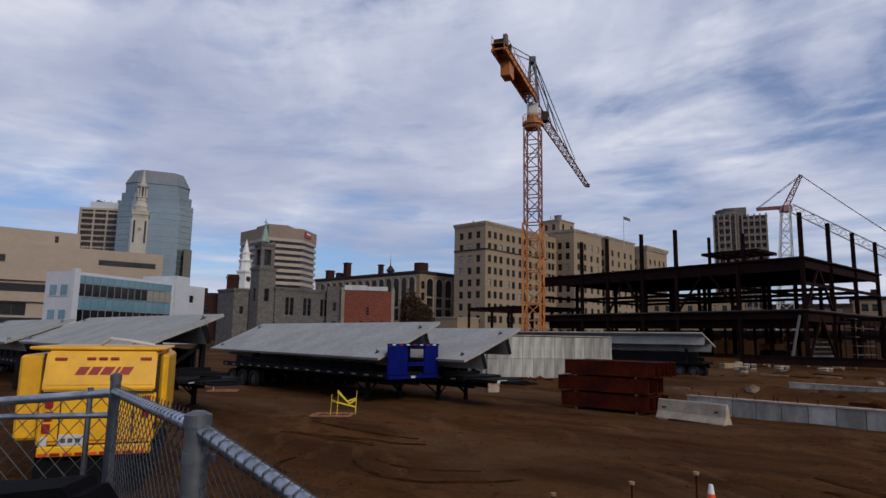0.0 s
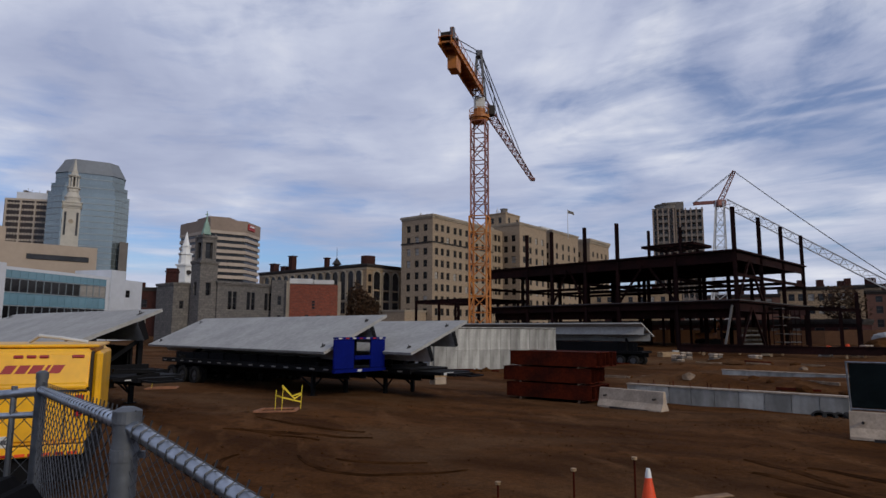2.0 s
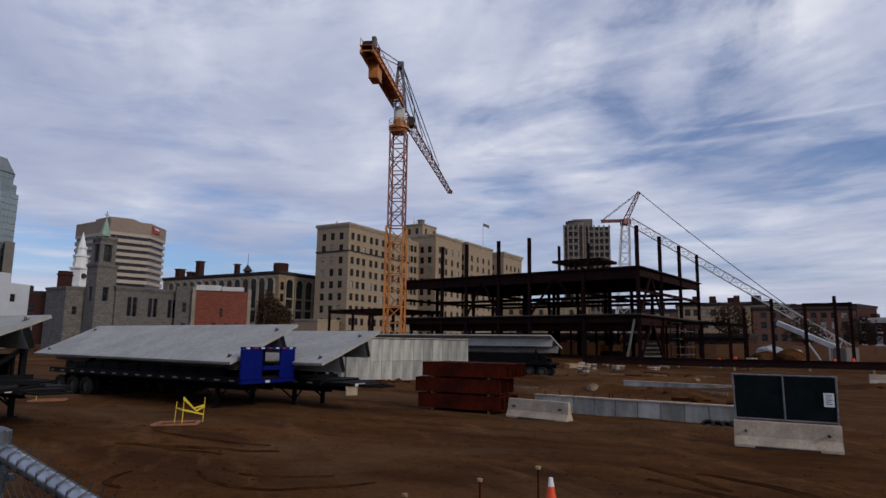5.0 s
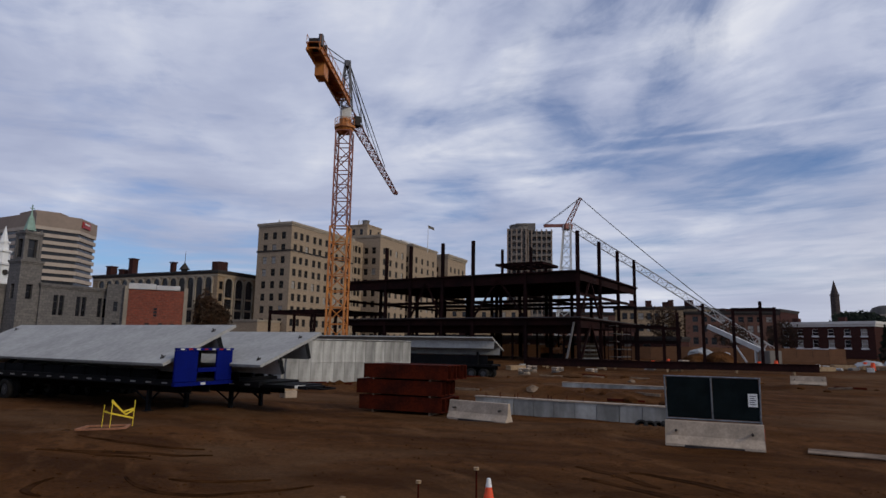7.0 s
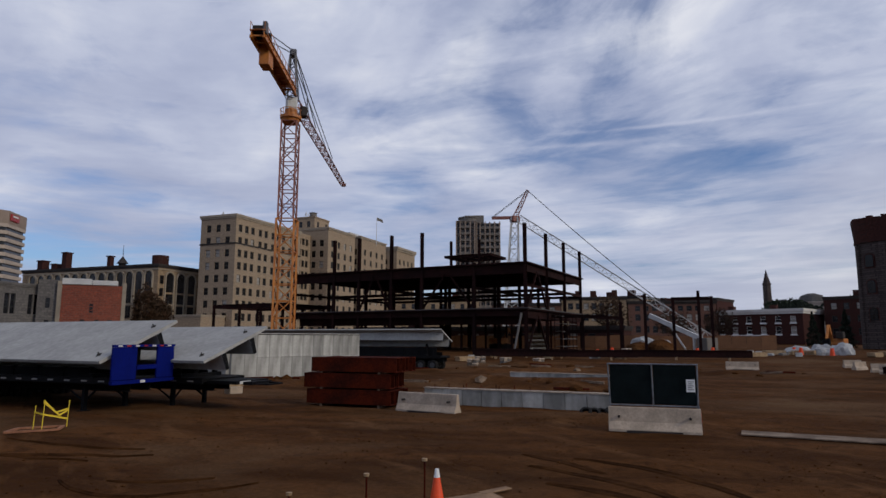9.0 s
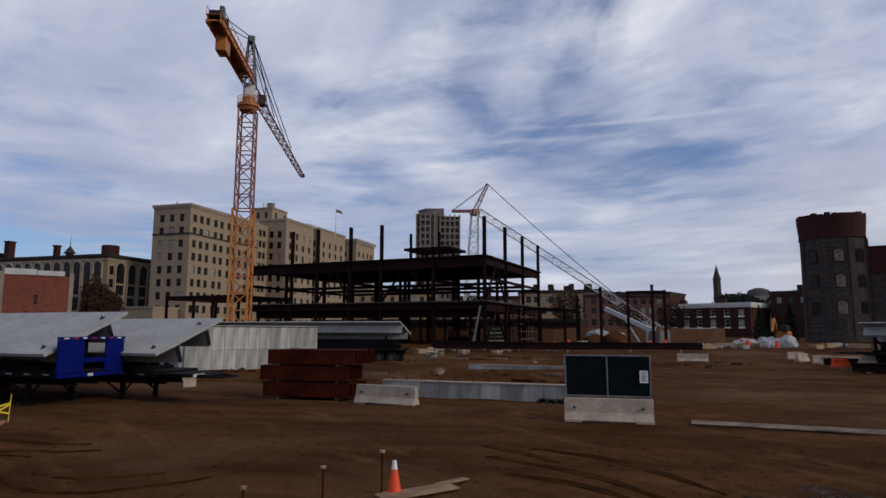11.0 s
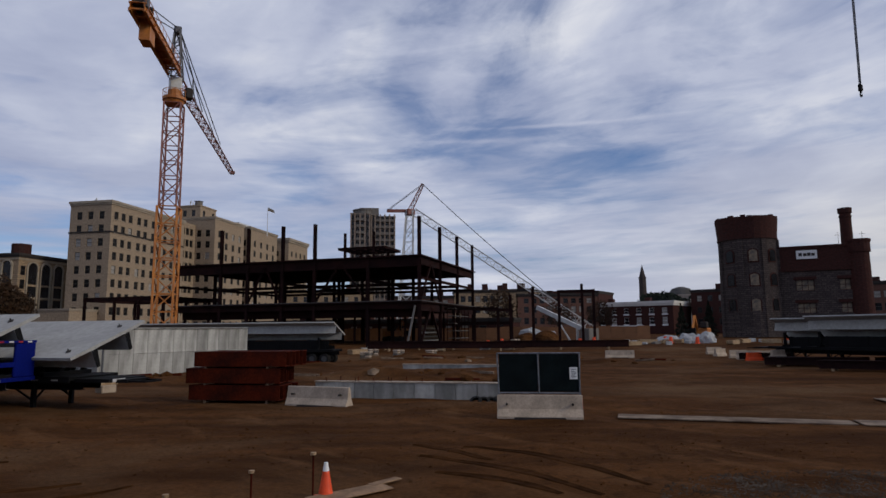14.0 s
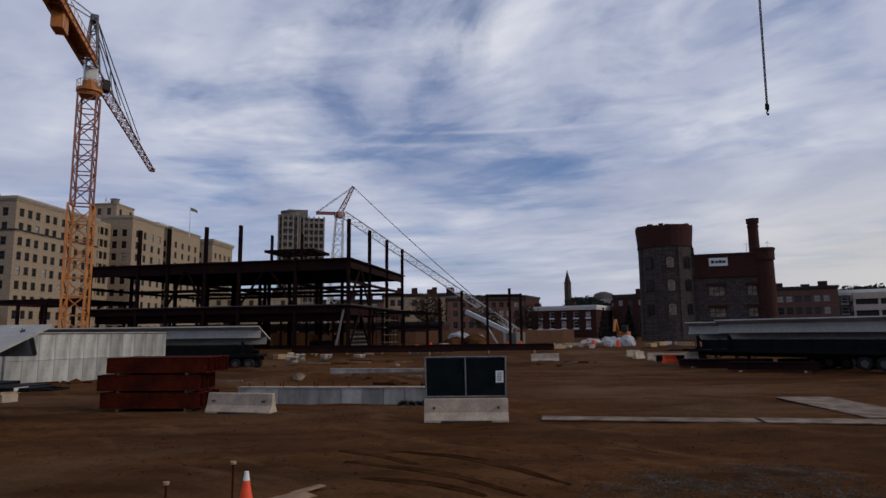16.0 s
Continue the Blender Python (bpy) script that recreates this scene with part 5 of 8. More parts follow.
# ---- cranes ----
def lattice(name, parent, a, b, w0, w1, bay, chord, web, m, up=(0, 0, 1), tri=False):
    """A square or three-cornered lattice boom from a to b."""
    a, b = Vector(a), Vector(b)
    d = (b - a).normalized()
    side = d.cross(Vector(up))
    side = side.normalized() if side.length > 1e-3 else Vector((1, 0, 0))
    top = side.cross(d)
    n = max(1, round((b - a).length / bay))
    corners = ((-0.5, -0.5), (0.5, -0.5), (0, 0.42)) if tri else ((-0.5, -0.5), (0.5, -0.5), (0.5, 0.5), (-0.5, 0.5))

    def at(i, c):
        f = i / n
        w = w0 + (w1 - w0) * f
        return a.lerp(b, f) + side * c[0] * w + top * c[1] * w
    bm = bmesh.new()
    for c in corners:
        bm_beam(bm, at(0, c), at(n, c), chord)
    k = len(corners)
    for i in range(n):
        for j in range(k):
            c, e = corners[j], corners[(j + 1) % k]
            bm_beam(bm, at(i, c), at(i, e), web)
            if (i + j) % 2:
                bm_beam(bm, at(i, c), at(i + 1, e), web)
            else:
                bm_beam(bm, at(i, e), at(i + 1, c), web)
    for j in range(k):
        bm_beam(bm, at(n, corners[j]), at(n, corners[(j + 1) % k]), web)
    return part(name, bm, m, parent)


def tower_crane():
    x, y = 13.0, 89.0
    c = thing("tower_crane", Matrix.Identity(4), "orange tower crane with a lattice mast and a long jib", "crane")
    j = Vector((0.3614, 0.9324, 0)).normalized()
    s = Vector((j.y, -j.x, 0))
    p = Vector((x, y, 0))
    up = Vector((0, 0, 1))
    bm = bmesh.new()
    bm_span(bm, x - 3, x + 3, y - 3, y + 3, 0.3, 1.4, 0.1)
    part("foundation", bm, M_CONC, c)
    lattice("lower_mast", c, (x, y, 1.2), (x, y, 19.8), 2.5, 2.5, 2.3, 0.26, 0.13, M_CRANE, tuple(j))
    lattice("upper_mast", c, (x, y, 19.8), (x, y, 34.2), 2.15, 2.15, 2.05, 0.22, 0.12, M_CRANE_RED, tuple(j))
    bm = bmesh.new()
    bm_cyl(bm, (x, y, 34.1), (x, y, 34.7), 1.1, 1.35, 16)
    bm_cyl(bm, (x, y, 34.7), (x, y, 35.1), 1.55, 1.55, 16)
    bm_cyl(bm, (x, y, 35.1), (x, y, 36.2), 0.9, 0.9, 16)
    part("slewing_ring", bm, M_CRANE, c)
    bm = bmesh.new()
    for k in range(10):
        a = 2 * math.pi * k / 10
        q = Vector((x + 1.52 * math.cos(a), y + 1.52 * math.sin(a), 35.1))
        e = Vector((x + 1.52 * math.cos(a + 0.628), y + 1.52 * math.sin(a + 0.628), 35.1))
        bm_beam(bm, q, q + up * 1.0, 0.07)
        bm_beam(bm, q + up * 1.0, e + up * 1.0, 0.06)
    tagged(part("guard_rail", bm, M_CRANE, c), "thin orange guard rail", kind="stuff")
    bm = bmesh.new()
    bm_box(bm, p + up * 37.0, (1.5, 1.6, 1.9), None, 0.1)
    part("turntable", bm, M_PALE, c)
    bm = bmesh.new()
    bm_box(bm, p + s * 1.6 + j * 0.9 + up * 36.1, (1.0, 1.4, 1.5), None, 0.12)
    part("cab", bm, M_DARK_TRIM, c, "dark operator cab")
    lattice("peak", c, p + up * 38.0, p + up * 44.6, 1.7, 0.7, 1.5, 0.16, 0.09, M_CABLE, tuple(j))
    bm = bmesh.new()
    bm_box(bm, p + up * 44.9, (0.9, 1.1, 1.0), None, 0.1)
    for sx in (-0.35, 0.35):
        bm_cyl(bm, p + s * (sx - 0.05) + up * 45.1, p + s * (sx + 0.05) + up * 45.1, 0.45, 0.45, 12)
    part("peak_sheave", bm, M_CABLE, c)
    # jib
    lattice("jib", c, p + j * 1.2 + up * 38.9, p + j * 56.4 + up * 39.2, 1.6, 1.0, 1.9, 0.17, 0.08, M_CRANE_RED, (0, 0, 1), True)
    bm = bmesh.new()
    bm_box(bm, p + j * 56.8 + up * 39.0, (0.9, 0.9, 0.7), None, 0.05)
    part("jib_tip", bm, M_CRANE_RED, c)
    for sx in (-0.3, 0.3):
        bm = bmesh.new()
        bm_beam(bm, p + s * sx + up * 45.0, p + s * sx + j * 18.0 + up * 39.6, 0.12)
        bm_beam(bm, p + s * sx + up * 45.0, p + s * sx + j * 37.0 + up * 39.7, 0.12)
        part("pendant", bm, M_CABLE, c)
    bm = bmesh.new()
    bm_beam(bm, p + j * 11 + up * 39.5, p + j * 11 + up * 42.9, 0.09)
    bm_beam(bm, p + j * 13 + up * 39.5, p + j * 11 + up * 42.9, 0.09)
    part("strut", bm, M_CABLE, c)
    # counter-jib
    e = p - j * 18.6
    bm = bmesh.new()
    for sx in (-0.75, 0.75):
        bm_ibeam(bm, p + s * sx - j * 1.0 + up * 38.5, e + s * sx + up * 38.5, 0.35, 1.0, 0.08)
    for k in range(10):
        q = p - j * (2.0 + 1.8 * k)
        bm_beam(bm, q - s + up * 38.4, q + s + up * 38.4, 0.18)
    part("counter_jib", bm, M_CRANE, c)
    bm = bmesh.new()
    turn = Matrix((s, j, up)).transposed()
    bm_box(bm, p - j * 9.9 + up * 39.02, (1.5, 17.4, 0.06), turn)
    part("walkway", bm, M_CRANE, c)
    for sx in (-0.85, 0.85):
        bm = bmesh.new()
        for k in range(12):
            q = p - j * (1.8 + 1.52 * k) + s * sx
            bm_beam(bm, q + up * 39.0, q + up * 40.0, 0.06)
        bm_beam(bm, p - j * 1.8 + s * sx + up * 40.0, e + s * sx + up * 40.0, 0.06)
        part("hand_rail", bm, M_CRANE, c)
    for k in range(4):
        bm = bmesh.new()
        bm_box(bm, p - j * (13.6 + 0.52 * k) + up * 37.5, (1.25, 0.48, 2.7), turn, 0.06)
        part("counterweight", bm, M_CRANE, c, "orange-painted counterweight slab")
    bm = bmesh.new()
    bm_box(bm, p - j * 17.2 + up * 39.3, (1.4, 2.2, 0.8), turn, 0.08)
    bm_cyl(bm, p - j * 15.2 - s * 0.7 + up * 39.7, p - j * 15.2 + s * 0.7 + up * 39.7, 0.55, 0.55, 14)
    part("winch", bm, M_DARK_TRIM, c)
    bm = bmesh.new()
    bm_box(bm, p - j * 18.1 + s * 0.8 + up * 39.4, (0.5, 0.7, 1.5), turn, 0.05)
    part("control_cabinet", bm, M_CABLE, c)
    for sx in (-0.4, 0.4):
        bm = bmesh.new()
        bm_beam(bm, p + s * sx + up * 45.0, p - j * 16.4 + s * sx * 2 + up * 39.6, 0.1)
        part("pendant", bm, M_CABLE, c)


def second_crane():
    c = thing("luffing_crane", Matrix.Identity(4), "distant crane with a pale lattice tower and its long jib lowered", "crane")
    head, foot = Vector((83.2, 148.3, 36.0)), Vector((81.9, 149.0, 1.0))
    apex, back, tip = Vector((86.4, 146.6, 43.6)), Vector((77.6, 151.3, 36.0)), Vector((123.4, 117.2, 1.5))
    lattice("tower", c, foot, head, 4.4, 1.8, 3.0, 0.24, 0.14, M_PALE, (0.8, -0.6, 0))
    lattice("jib", c, head + Vector((1, -0.6, -0.3)), tip, 1.9, 1.5, 2.4, 0.17, 0.1, M_PALE)
    lattice("jib_mast", c, head, apex, 1.2, 0.7, 1.6, 0.2, 0.12, M_CRANE_RED)
    bm = bmesh.new()
    bm_beam(bm, head, back, 0.7, 0.8)
    part("counter_jib", bm, M_CRANE_RED, c)
    bm = bmesh.new()
    bm_box(bm, head + Vector((0, 0, -0.4)), (2.2, 2.2, 1.6), None, 0.1)
    part("turntable", bm, M_CRANE_RED, c)
    joint = head.lerp(tip, 0.8) + Vector((0, 0, 0.9))
    for k in (-0.5, 0.5):
        bm = bmesh.new()
        o = Vector((0.6 * k, 0.8 * k, 0))
        pts = [apex.lerp(joint, f) + o + Vector((0, 0, -2.4 * f * (1 - f))) for f in [i / 8 for i in range(9)]]
        rings = [[bm.verts.new(q + Vector((0.07 * a, 0.07 * a, 0.07 * e))) for a, e in ((1, 0), (0, 1), (-1, 0), (0, -1))] for q in pts]
        for u, v in zip(rings, rings[1:]):
            for i in range(4):
                bm.faces.new((u[i], u[(i + 1) % 4], v[(i + 1) % 4], v[i]))
        part("jib_pendant", bm, M_CABLE, c)
        bm = bmesh.new()
        bm_beam(bm, apex + o, back + o, 0.12)
        part("back_pendant", bm, M_CABLE, c)


def third_crane():
    """Its mast stands outside the view; its hook hangs into it."""
    hx, hy, hz, top = 111.0, 46.1, 41.5, 82.0
    c = thing("tower_crane", Matrix.Identity(4), "tower crane whose hook hangs on two long cables", "crane")
    mx, my = 121.0, -4.0
    lattice("mast", c, (mx, my, 1.0), (mx, my, top), 2.2, 2.2, 4.0, 0.22, 0.12, M_CRANE, (1, 0, 0))
    d = Vector((hx - mx, hy - my, 0)).normalized()
    lattice("jib", c, Vector((mx, my, top + 0.8)) - d * 14, Vector((hx, hy, top + 0.8)) + d * 8, 1.6, 1.2, 2.4, 0.18, 0.09, M_CRANE, (0, 0, 1), True)
    bm = bmesh.new()
    bm_box(bm, Vector((mx, my, top - 1.2)) - d * 12, (2.0, 2.0, 3.0), None, 0.1)
    part("counterweight", bm, M_CONC, c)
    bm = bmesh.new()
    bm_box(bm, (hx, hy, hz + 0.6), (0.8, 0.5, 1.2), None, 0.12)
    block_ob = part("hook_block", bm, M_BLACK, c)
    bm = bmesh.new()
    bm_cyl(bm, (hx, hy, hz + 0.1), (hx, hy, hz - 0.3), 0.16, 0.16, 8)
    for k in range(7):
        a, b = math.pi * (0.5 + k / 6 * 1.4), math.pi * (0.5 + (k + 1) / 6 * 1.4)
        bm_beam(bm, (hx + 0.32 * math.cos(a), hy, hz - 0.6 + 0.32 * math.sin(a)), (hx + 0.32 * math.cos(b), hy, hz - 0.6 + 0.32 * math.sin(b)), 0.15)
    part("hook", bm, M_BLACK, block_ob)
    for sx in (-0.24, 0.24):
        bm = bmesh.new()
        bm_beam(bm, (hx + sx, hy, hz + 1.1), (hx + sx * 1.1 + 0.15, hy - 0.45, top + 0.2), 0.17)
        part("cable", bm, M_CABLE, c)


# ---- precast slabs on trailers ----
def tee_mesh(width=3.65, length=16.2):
    bm = bmesh.new()
    t, sh = 0.12, 0.78
    w = width / 2
    outline = [(-w, 0), (-w, -t)]
    for c in (-0.9, 0.9):
        outline += [(c - 0.14, -t - 0.02), (c - 0.09, -t - sh), (c + 0.09, -t - sh), (c + 0.14, -t - 0.02)]
    outline += [(w, -t), (w, 0)]
    bm_prism(bm, outline, length, "y", 0)
    return mesh_of("double_tee", bm, M_TEE)


TEE = tee_mesh()
# dark caps that put the shade of the stem ends into colour
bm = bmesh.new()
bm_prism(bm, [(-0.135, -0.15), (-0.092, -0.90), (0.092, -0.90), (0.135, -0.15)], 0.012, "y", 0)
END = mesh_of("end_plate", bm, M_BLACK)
LOOP = None


def double_tee(m, label, long=16.2, wide=3.65):
    """A tilted double-tee slab with its lifting loops; origin at the middle of its front edge, top face."""
    t = thing("double_tee", m, label, "concrete slab", "precast slabs on trailers")
    part("slab", TEE if long == 16.2 else tee_mesh(wide, long), M_TEE, t)
    global LOOP
    if LOOP is None:
        bm = bmesh.new()
        for k in range(6):
            a, b = math.pi * k / 6, math.pi * (k + 1) / 6
            bm_beam(bm, (0.08 * math.cos(a), 0, 0.12 * math.sin(a)), (0.08 * math.cos(b), 0, 0.12 * math.sin(b)), 0.022)
        bm_span(bm, -0.16, 0.16, -0.09, 0.09, 0.003, 0.012)
        LOOP = mesh_of("lifting_loop", bm, M_DARK_TRIM)
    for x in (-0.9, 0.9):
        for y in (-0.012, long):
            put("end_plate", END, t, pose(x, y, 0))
    for x in (-1.45, 1.3):
        for y in (0.7, long - 0.8):
            put("lifting_loop", LOOP, t, pose(x, y, 0.0, 0, 0, 40))
    return t


def wheel_meshes():
    bm = bmesh.new()
    prof = ((0.28, 0.10), (0.46, 0.12), (0.50, 0.08), (0.505, 0.0), (0.50, -0.08), (0.46, -0.12), (0.28, -0.10))
    n = 20
    rings = [[bm.verts.new((w, r * math.cos(2 * math.pi * k / n), r * math.sin(2 * math.pi * k / n))) for k in range(n)] for r, w in prof]
    for a, b in zip(rings, rings[1:]):
        for k in range(n):
            bm.faces.new((a[k], a[(k + 1) % n], b[(k + 1) % n], b[k]))
    tyre = mesh_of("tyre", bm, M_RUBBER, True)
    bm = bmesh.new()
    bm_cyl(bm, (-0.08, 0, 0), (0.05, 0, 0), 0.285, 0.285, 16)
    bm_cyl(bm, (-0.12, 0, 0), (0.11, 0, 0), 0.11, 0.09, 10)
    rim = mesh_of("rim", bm, M_RIM)
    return tyre, rim


TYRE, RIM = wheel_meshes()


def put_wheel(parent, m):
    w = put("wheel", TYRE, parent, m)
    put("rim", RIM, w, Matrix.Identity(4))


def flatbed(m, label, headboard, length=15.2):
    """A long flatbed trailer: x across, y to the rear."""
    t = thing("flatbed_trailer", m, label, "trailer", "flatbed trailers")
    for x in (-0.5, 0.5):
        bm = bmesh.new()
        bm_ibeam(bm, (x, 0.1, 1.02), (x, length, 1.02), 0.2, 0.42, 0.03)
        part("chassis_rail", bm, M_BLACK, t)
    bm = bmesh.new()
    bm_span(bm, -1.35, 1.35, 0, length, 1.24, 1.38)
    for x in (-1.36, 1.36):
        bm_span(bm, x - 0.04, x + 0.04, 0, length, 1.16, 1.40)
    part("deck", bm, M_BLACK, t)
    bm = bmesh.new()
    for k in range(16):
        y = 0.5 + k * (length - 1) / 15
        bm_span(bm, -1.41, -1.402, y, y + 0.32, 1.24, 1.30)
    part("reflective_tape", bm, M_TAPE_WORN, t)
    for x in (-1.0, 1.0):
        bm = bmesh.new()
        bm_span(bm, x - 0.08, x + 0.08, 1.9, 2.06, 0.06, 1.2)
        bm_span(bm, x - 0.17, x + 0.17, 1.8, 2.16, 0.0, 0.06)
        bm_beam(bm, (x, 2.0, 0.35), (x * 0.3, 2.0, 1.0), 0.06)
        bm_beam(bm, (x, 2.0, 0.4), (x, 3.1, 1.0), 0.06)
        part("landing_leg", bm, M_BLACK, t)
    for y in (length - 3.4, length - 2.15, length - 0.9):
        bm = bmesh.new()
        bm_cyl(bm, (-1.1, y, 0.51), (1.1, y, 0.51), 0.07, 0.07, 8)
        part("axle", bm, M_BLACK, t)
        for x in (-1.22, -0.9, 0.9, 1.22):
            put_wheel(t, pose(x, y, 0.51, 0, 0, 0 if x > 0 else 180))
    # timber bolsters and steel racks that hold the slab at a tilt
    for y in (1.4, length - 1.6):
        bm = bmesh.new()
        bm_span(bm, -1.3, 1.3, y - 0.12, y + 0.12, 1.385, 1.55)
        bm_beam(bm, (0.95, y, 1.5), (0.95, y, 2.6), 0.18)
        bm_beam(bm, (0.95, y, 2.5), (-0.4, y, 1.55), 0.14)
        part("load_rack", bm, M_BLACK, t)
    # black panels along both sides of the load, added for the shade under it
    for x, h in ((-0.85, 1.75), (0.8, 2.25)):
        bm = bmesh.new()
        bm_span(bm, x - 0.04, x + 0.04, 1.7, length - 0.6, 1.39, h)
        for k in range(9):
            y = 1.9 + k * (length - 2.9) / 8
            bm_span(bm, x - 0.09, x + 0.09, y - 0.05, y + 0.05, 1.385, h + 0.03)
        part("rack_panel", bm, M_BLACK, t)
    if headboard:
        for x0, x1 in ((-1.6, -0.42), (0.62, 1.55)):
            bm = bmesh.new()
            bm_span(bm, x0, x1, -0.1, 0.02, 1.3, 2.6, 0.03)
            part("headboard_panel", bm, M_BLUE, t, "blue painted headboard panel")
        bm = bmesh.new()
        bm_span(bm, -1.6, 1.55, -0.12, 0.0, 2.605, 2.70)
        bm_span(bm, -0.41, 0.61, -0.1, 0.0, 1.70, 1.88)
        bm_span(bm, -1.6, 1.55, -0.14, 0.02, 1.15, 1.295)
        part("headboard_rail", bm, M_BLUE, t)
        for k in range(7):
            bm = bmesh.new()
            bm_span(bm, -1.40 + 0.42 * k, -1.20 + 0.42 * k, -0.128, -0.122, 2.62, 2.68)
            part("reflector", bm, M_RED if k % 2 else M_PALE, t)
        bm = bmesh.new()
        bm_span(bm, -0.25, 0.0, -0.15, -0.141, 1.17, 1.27)
        part("tag_plate", bm, M_PALE, t)
    else:
        bm = bmesh.new()
        bm_span(bm, -1.1, 1.1, -1.6, 0.0, 1.16, 1.3)
        bm_span(bm, -0.7, 0.7, -2.1, -1.6, 1.12, 1.26)
        part("gooseneck", bm, M_BLACK, t)
        bm = bmesh.new()
        for x in (-0.55, 0.55):
            bm_beam(bm, (x, -2.1, 1.18), (x * 0.9, -2.8, 1.16), 0.07)
        bm_beam(bm, (-0.5, -2.8, 1.16), (0.5, -2.8, 1.16), 0.07)
        part("drawbar", bm, M_BLACK, t)
        bm = bmesh.new()
        bm_span(bm, -0.9, -0.2, -1.63, -1.61, 1.17, 1.29)
        part("tag_plate", bm, M_PALE, t)


def slab_trailer(x, y, turn, tilt, label, headboard, front=0.6, mid=-0.35, ztop=3.07, long=16.2, wide=3.65, swing=0.0):
    g = gz(x, y)
    base = pose(x, y, g, 0, 0, turn)
    flatbed(base, label, headboard)
    double_tee(pose(x, y, g, 0, 0, turn + swing) @ pose(mid, front, ztop, 0, -tilt, 0), "pale grey precast double-tee slab tilted on a trailer", long, wide)


T1 = Vector((-1.285, 28.78, 0))
TX, TY = Vector((0.692, 0.722, 0)), Vector((-0.722, 0.692, 0))


def beside(x, y):
    v = T1 + TX * x + TY * y
    return v.x, v.y


# ---- walls of concrete ----
def panel_wall():
    w = thing("concrete_wall", pose(3.6, 49.4, 0, 0, 0, 34), "high board-formed concrete wall with vertical joints", "wall", kind="structure")
    n, length = 12, 14.4
    bm = bmesh.new()
    bm_span(bm, 0.0, length, 0.06, 0.34, -0.4, 3.35)
    part("core", bm, M_CONC_WALL, w)
    for row, (z0, z1) in enumerate(((-0.4, 1.62), (1.64, 3.4))):
        bm = bmesh.new()
        bm_span(bm, 0.008, length / n - 0.008, 0, 0.06, z0, z1, 0.008)
        me = mesh_of("panel", bm, M_CONC_WALL)
        for i in range(n):
            put("panel", me, w, pose(i * length / n, random.uniform(-0.008, 0.008), 0))
    bm = bmesh.new()
    bm_span(bm, -0.02, length, -0.03, 0.38, 3.405, 3.52)
    part("coping", bm, M_CONC_WALL, w)
    bm = bmesh.new()
    bm_span(bm, -0.02, length, -0.045, -0.031, 3.40, 3.46)
    part("coping_edge", bm, M_DARK_TRIM, w)
    r = thing("concrete_wall", pose(3.55, 49.5, 0, 0, 0, 118), "short concrete return wall", "wall", kind="structure")
    bm = bmesh.new()
    bm_span(bm, 0.1, 5.0, -0.0, 0.3, -0.4, 3.38, 0.02)
    part("core", bm, M_CONC_WALL, r)


def low_wall(a, b, h, label, joints):
    a, b = Vector(a), Vector(b)
    d = b - a
    w = thing("low_concrete_wall", pose(a.x, a.y, 0, 0, 0, math.degrees(math.atan2(d.y, d.x))), label, "wall", kind="structure")
    step = d.length / joints
    for i in range(joints):
        bm = bmesh.new()
        bm_span(bm, i * step + 0.012, (i + 1) * step - 0.012, random.uniform(-0.01, 0.01), 0.3, -0.4, h)
        part("panel", bm, M_CONC_WALL, w)
    bm = bmesh.new()
    bm_span(bm, -0.02, d.length + 0.02, -0.035, 0.34, h + 0.003, h + 0.06)
    part("coping", bm, M_JERSEY, w, "pale coping strip")
    if joints > 7:
        for k in range(9):
            bm = bmesh.new()
            u = 0.5 + 0.55 * k + 0.2 * (k % 3)
            bm_cyl(bm, (u, 0.15, h), (u, 0.15, h + 0.22 + 0.06 * (k % 2)), 0.02, 0.02, 6)
            part("rebar", bm, M_RUST, w)


# ---- stacks, barriers, small things ----
def rusty_stack():
    x, y, turn = 8.2, 29.6, -42
    rnd = random.Random(3)
    for lay, (n, x0, x1, shift) in enumerate(((4, -2.3, 2.1, 0.0), (4, -2.6, 1.9, 0.0), (4, -2.0, 2.25, 0.0))):
        for i in range(n):
            z = 0.14 + lay * 0.74
            b = thing("steel_beam", pose(x, y, gz(x, y) + z, 0, 0, turn) @ pose(rnd.uniform(-0.12, 0.12), i * 0.52 - 0.8, 0), "rust-brown steel beam in a stack", "steel beam", "stack of rusty beams")
            bm = bmesh.new()
            u0, u1 = x0 + rnd.uniform(-0.1, 0.1), x1 + rnd.uniform(-0.1, 0.1)
            bm_span(bm, u0, u1, -0.235, 0.235, 0.0, 0.04)
            bm_span(bm, u0, u1, -0.235, 0.235, 0.62, 0.66)
            bm_span(bm, u0, u1, -0.225, -0.195, 0.04, 0.62)
            bm_span(bm, u0, u1, 0.195, 0.225, 0.04, 0.62)
            part("section", bm, M_RUST, b)
        for k in (-1.6, 1.4):
            d = thing("timber_dunnage", pose(x, y, gz(x, y), 0, 0, turn) @ pose(k, -0.02, lay * 0.74 + 0.045), "short timber spacer under steel beams", "timber", "spacers in the beam stack")
            bm = bmesh.new()
            bm_span(bm, -0.06, 0.06, -1.0, 0.95, -0.043, 0.09, 0.008)
            part("block", bm, M_MAT, d)


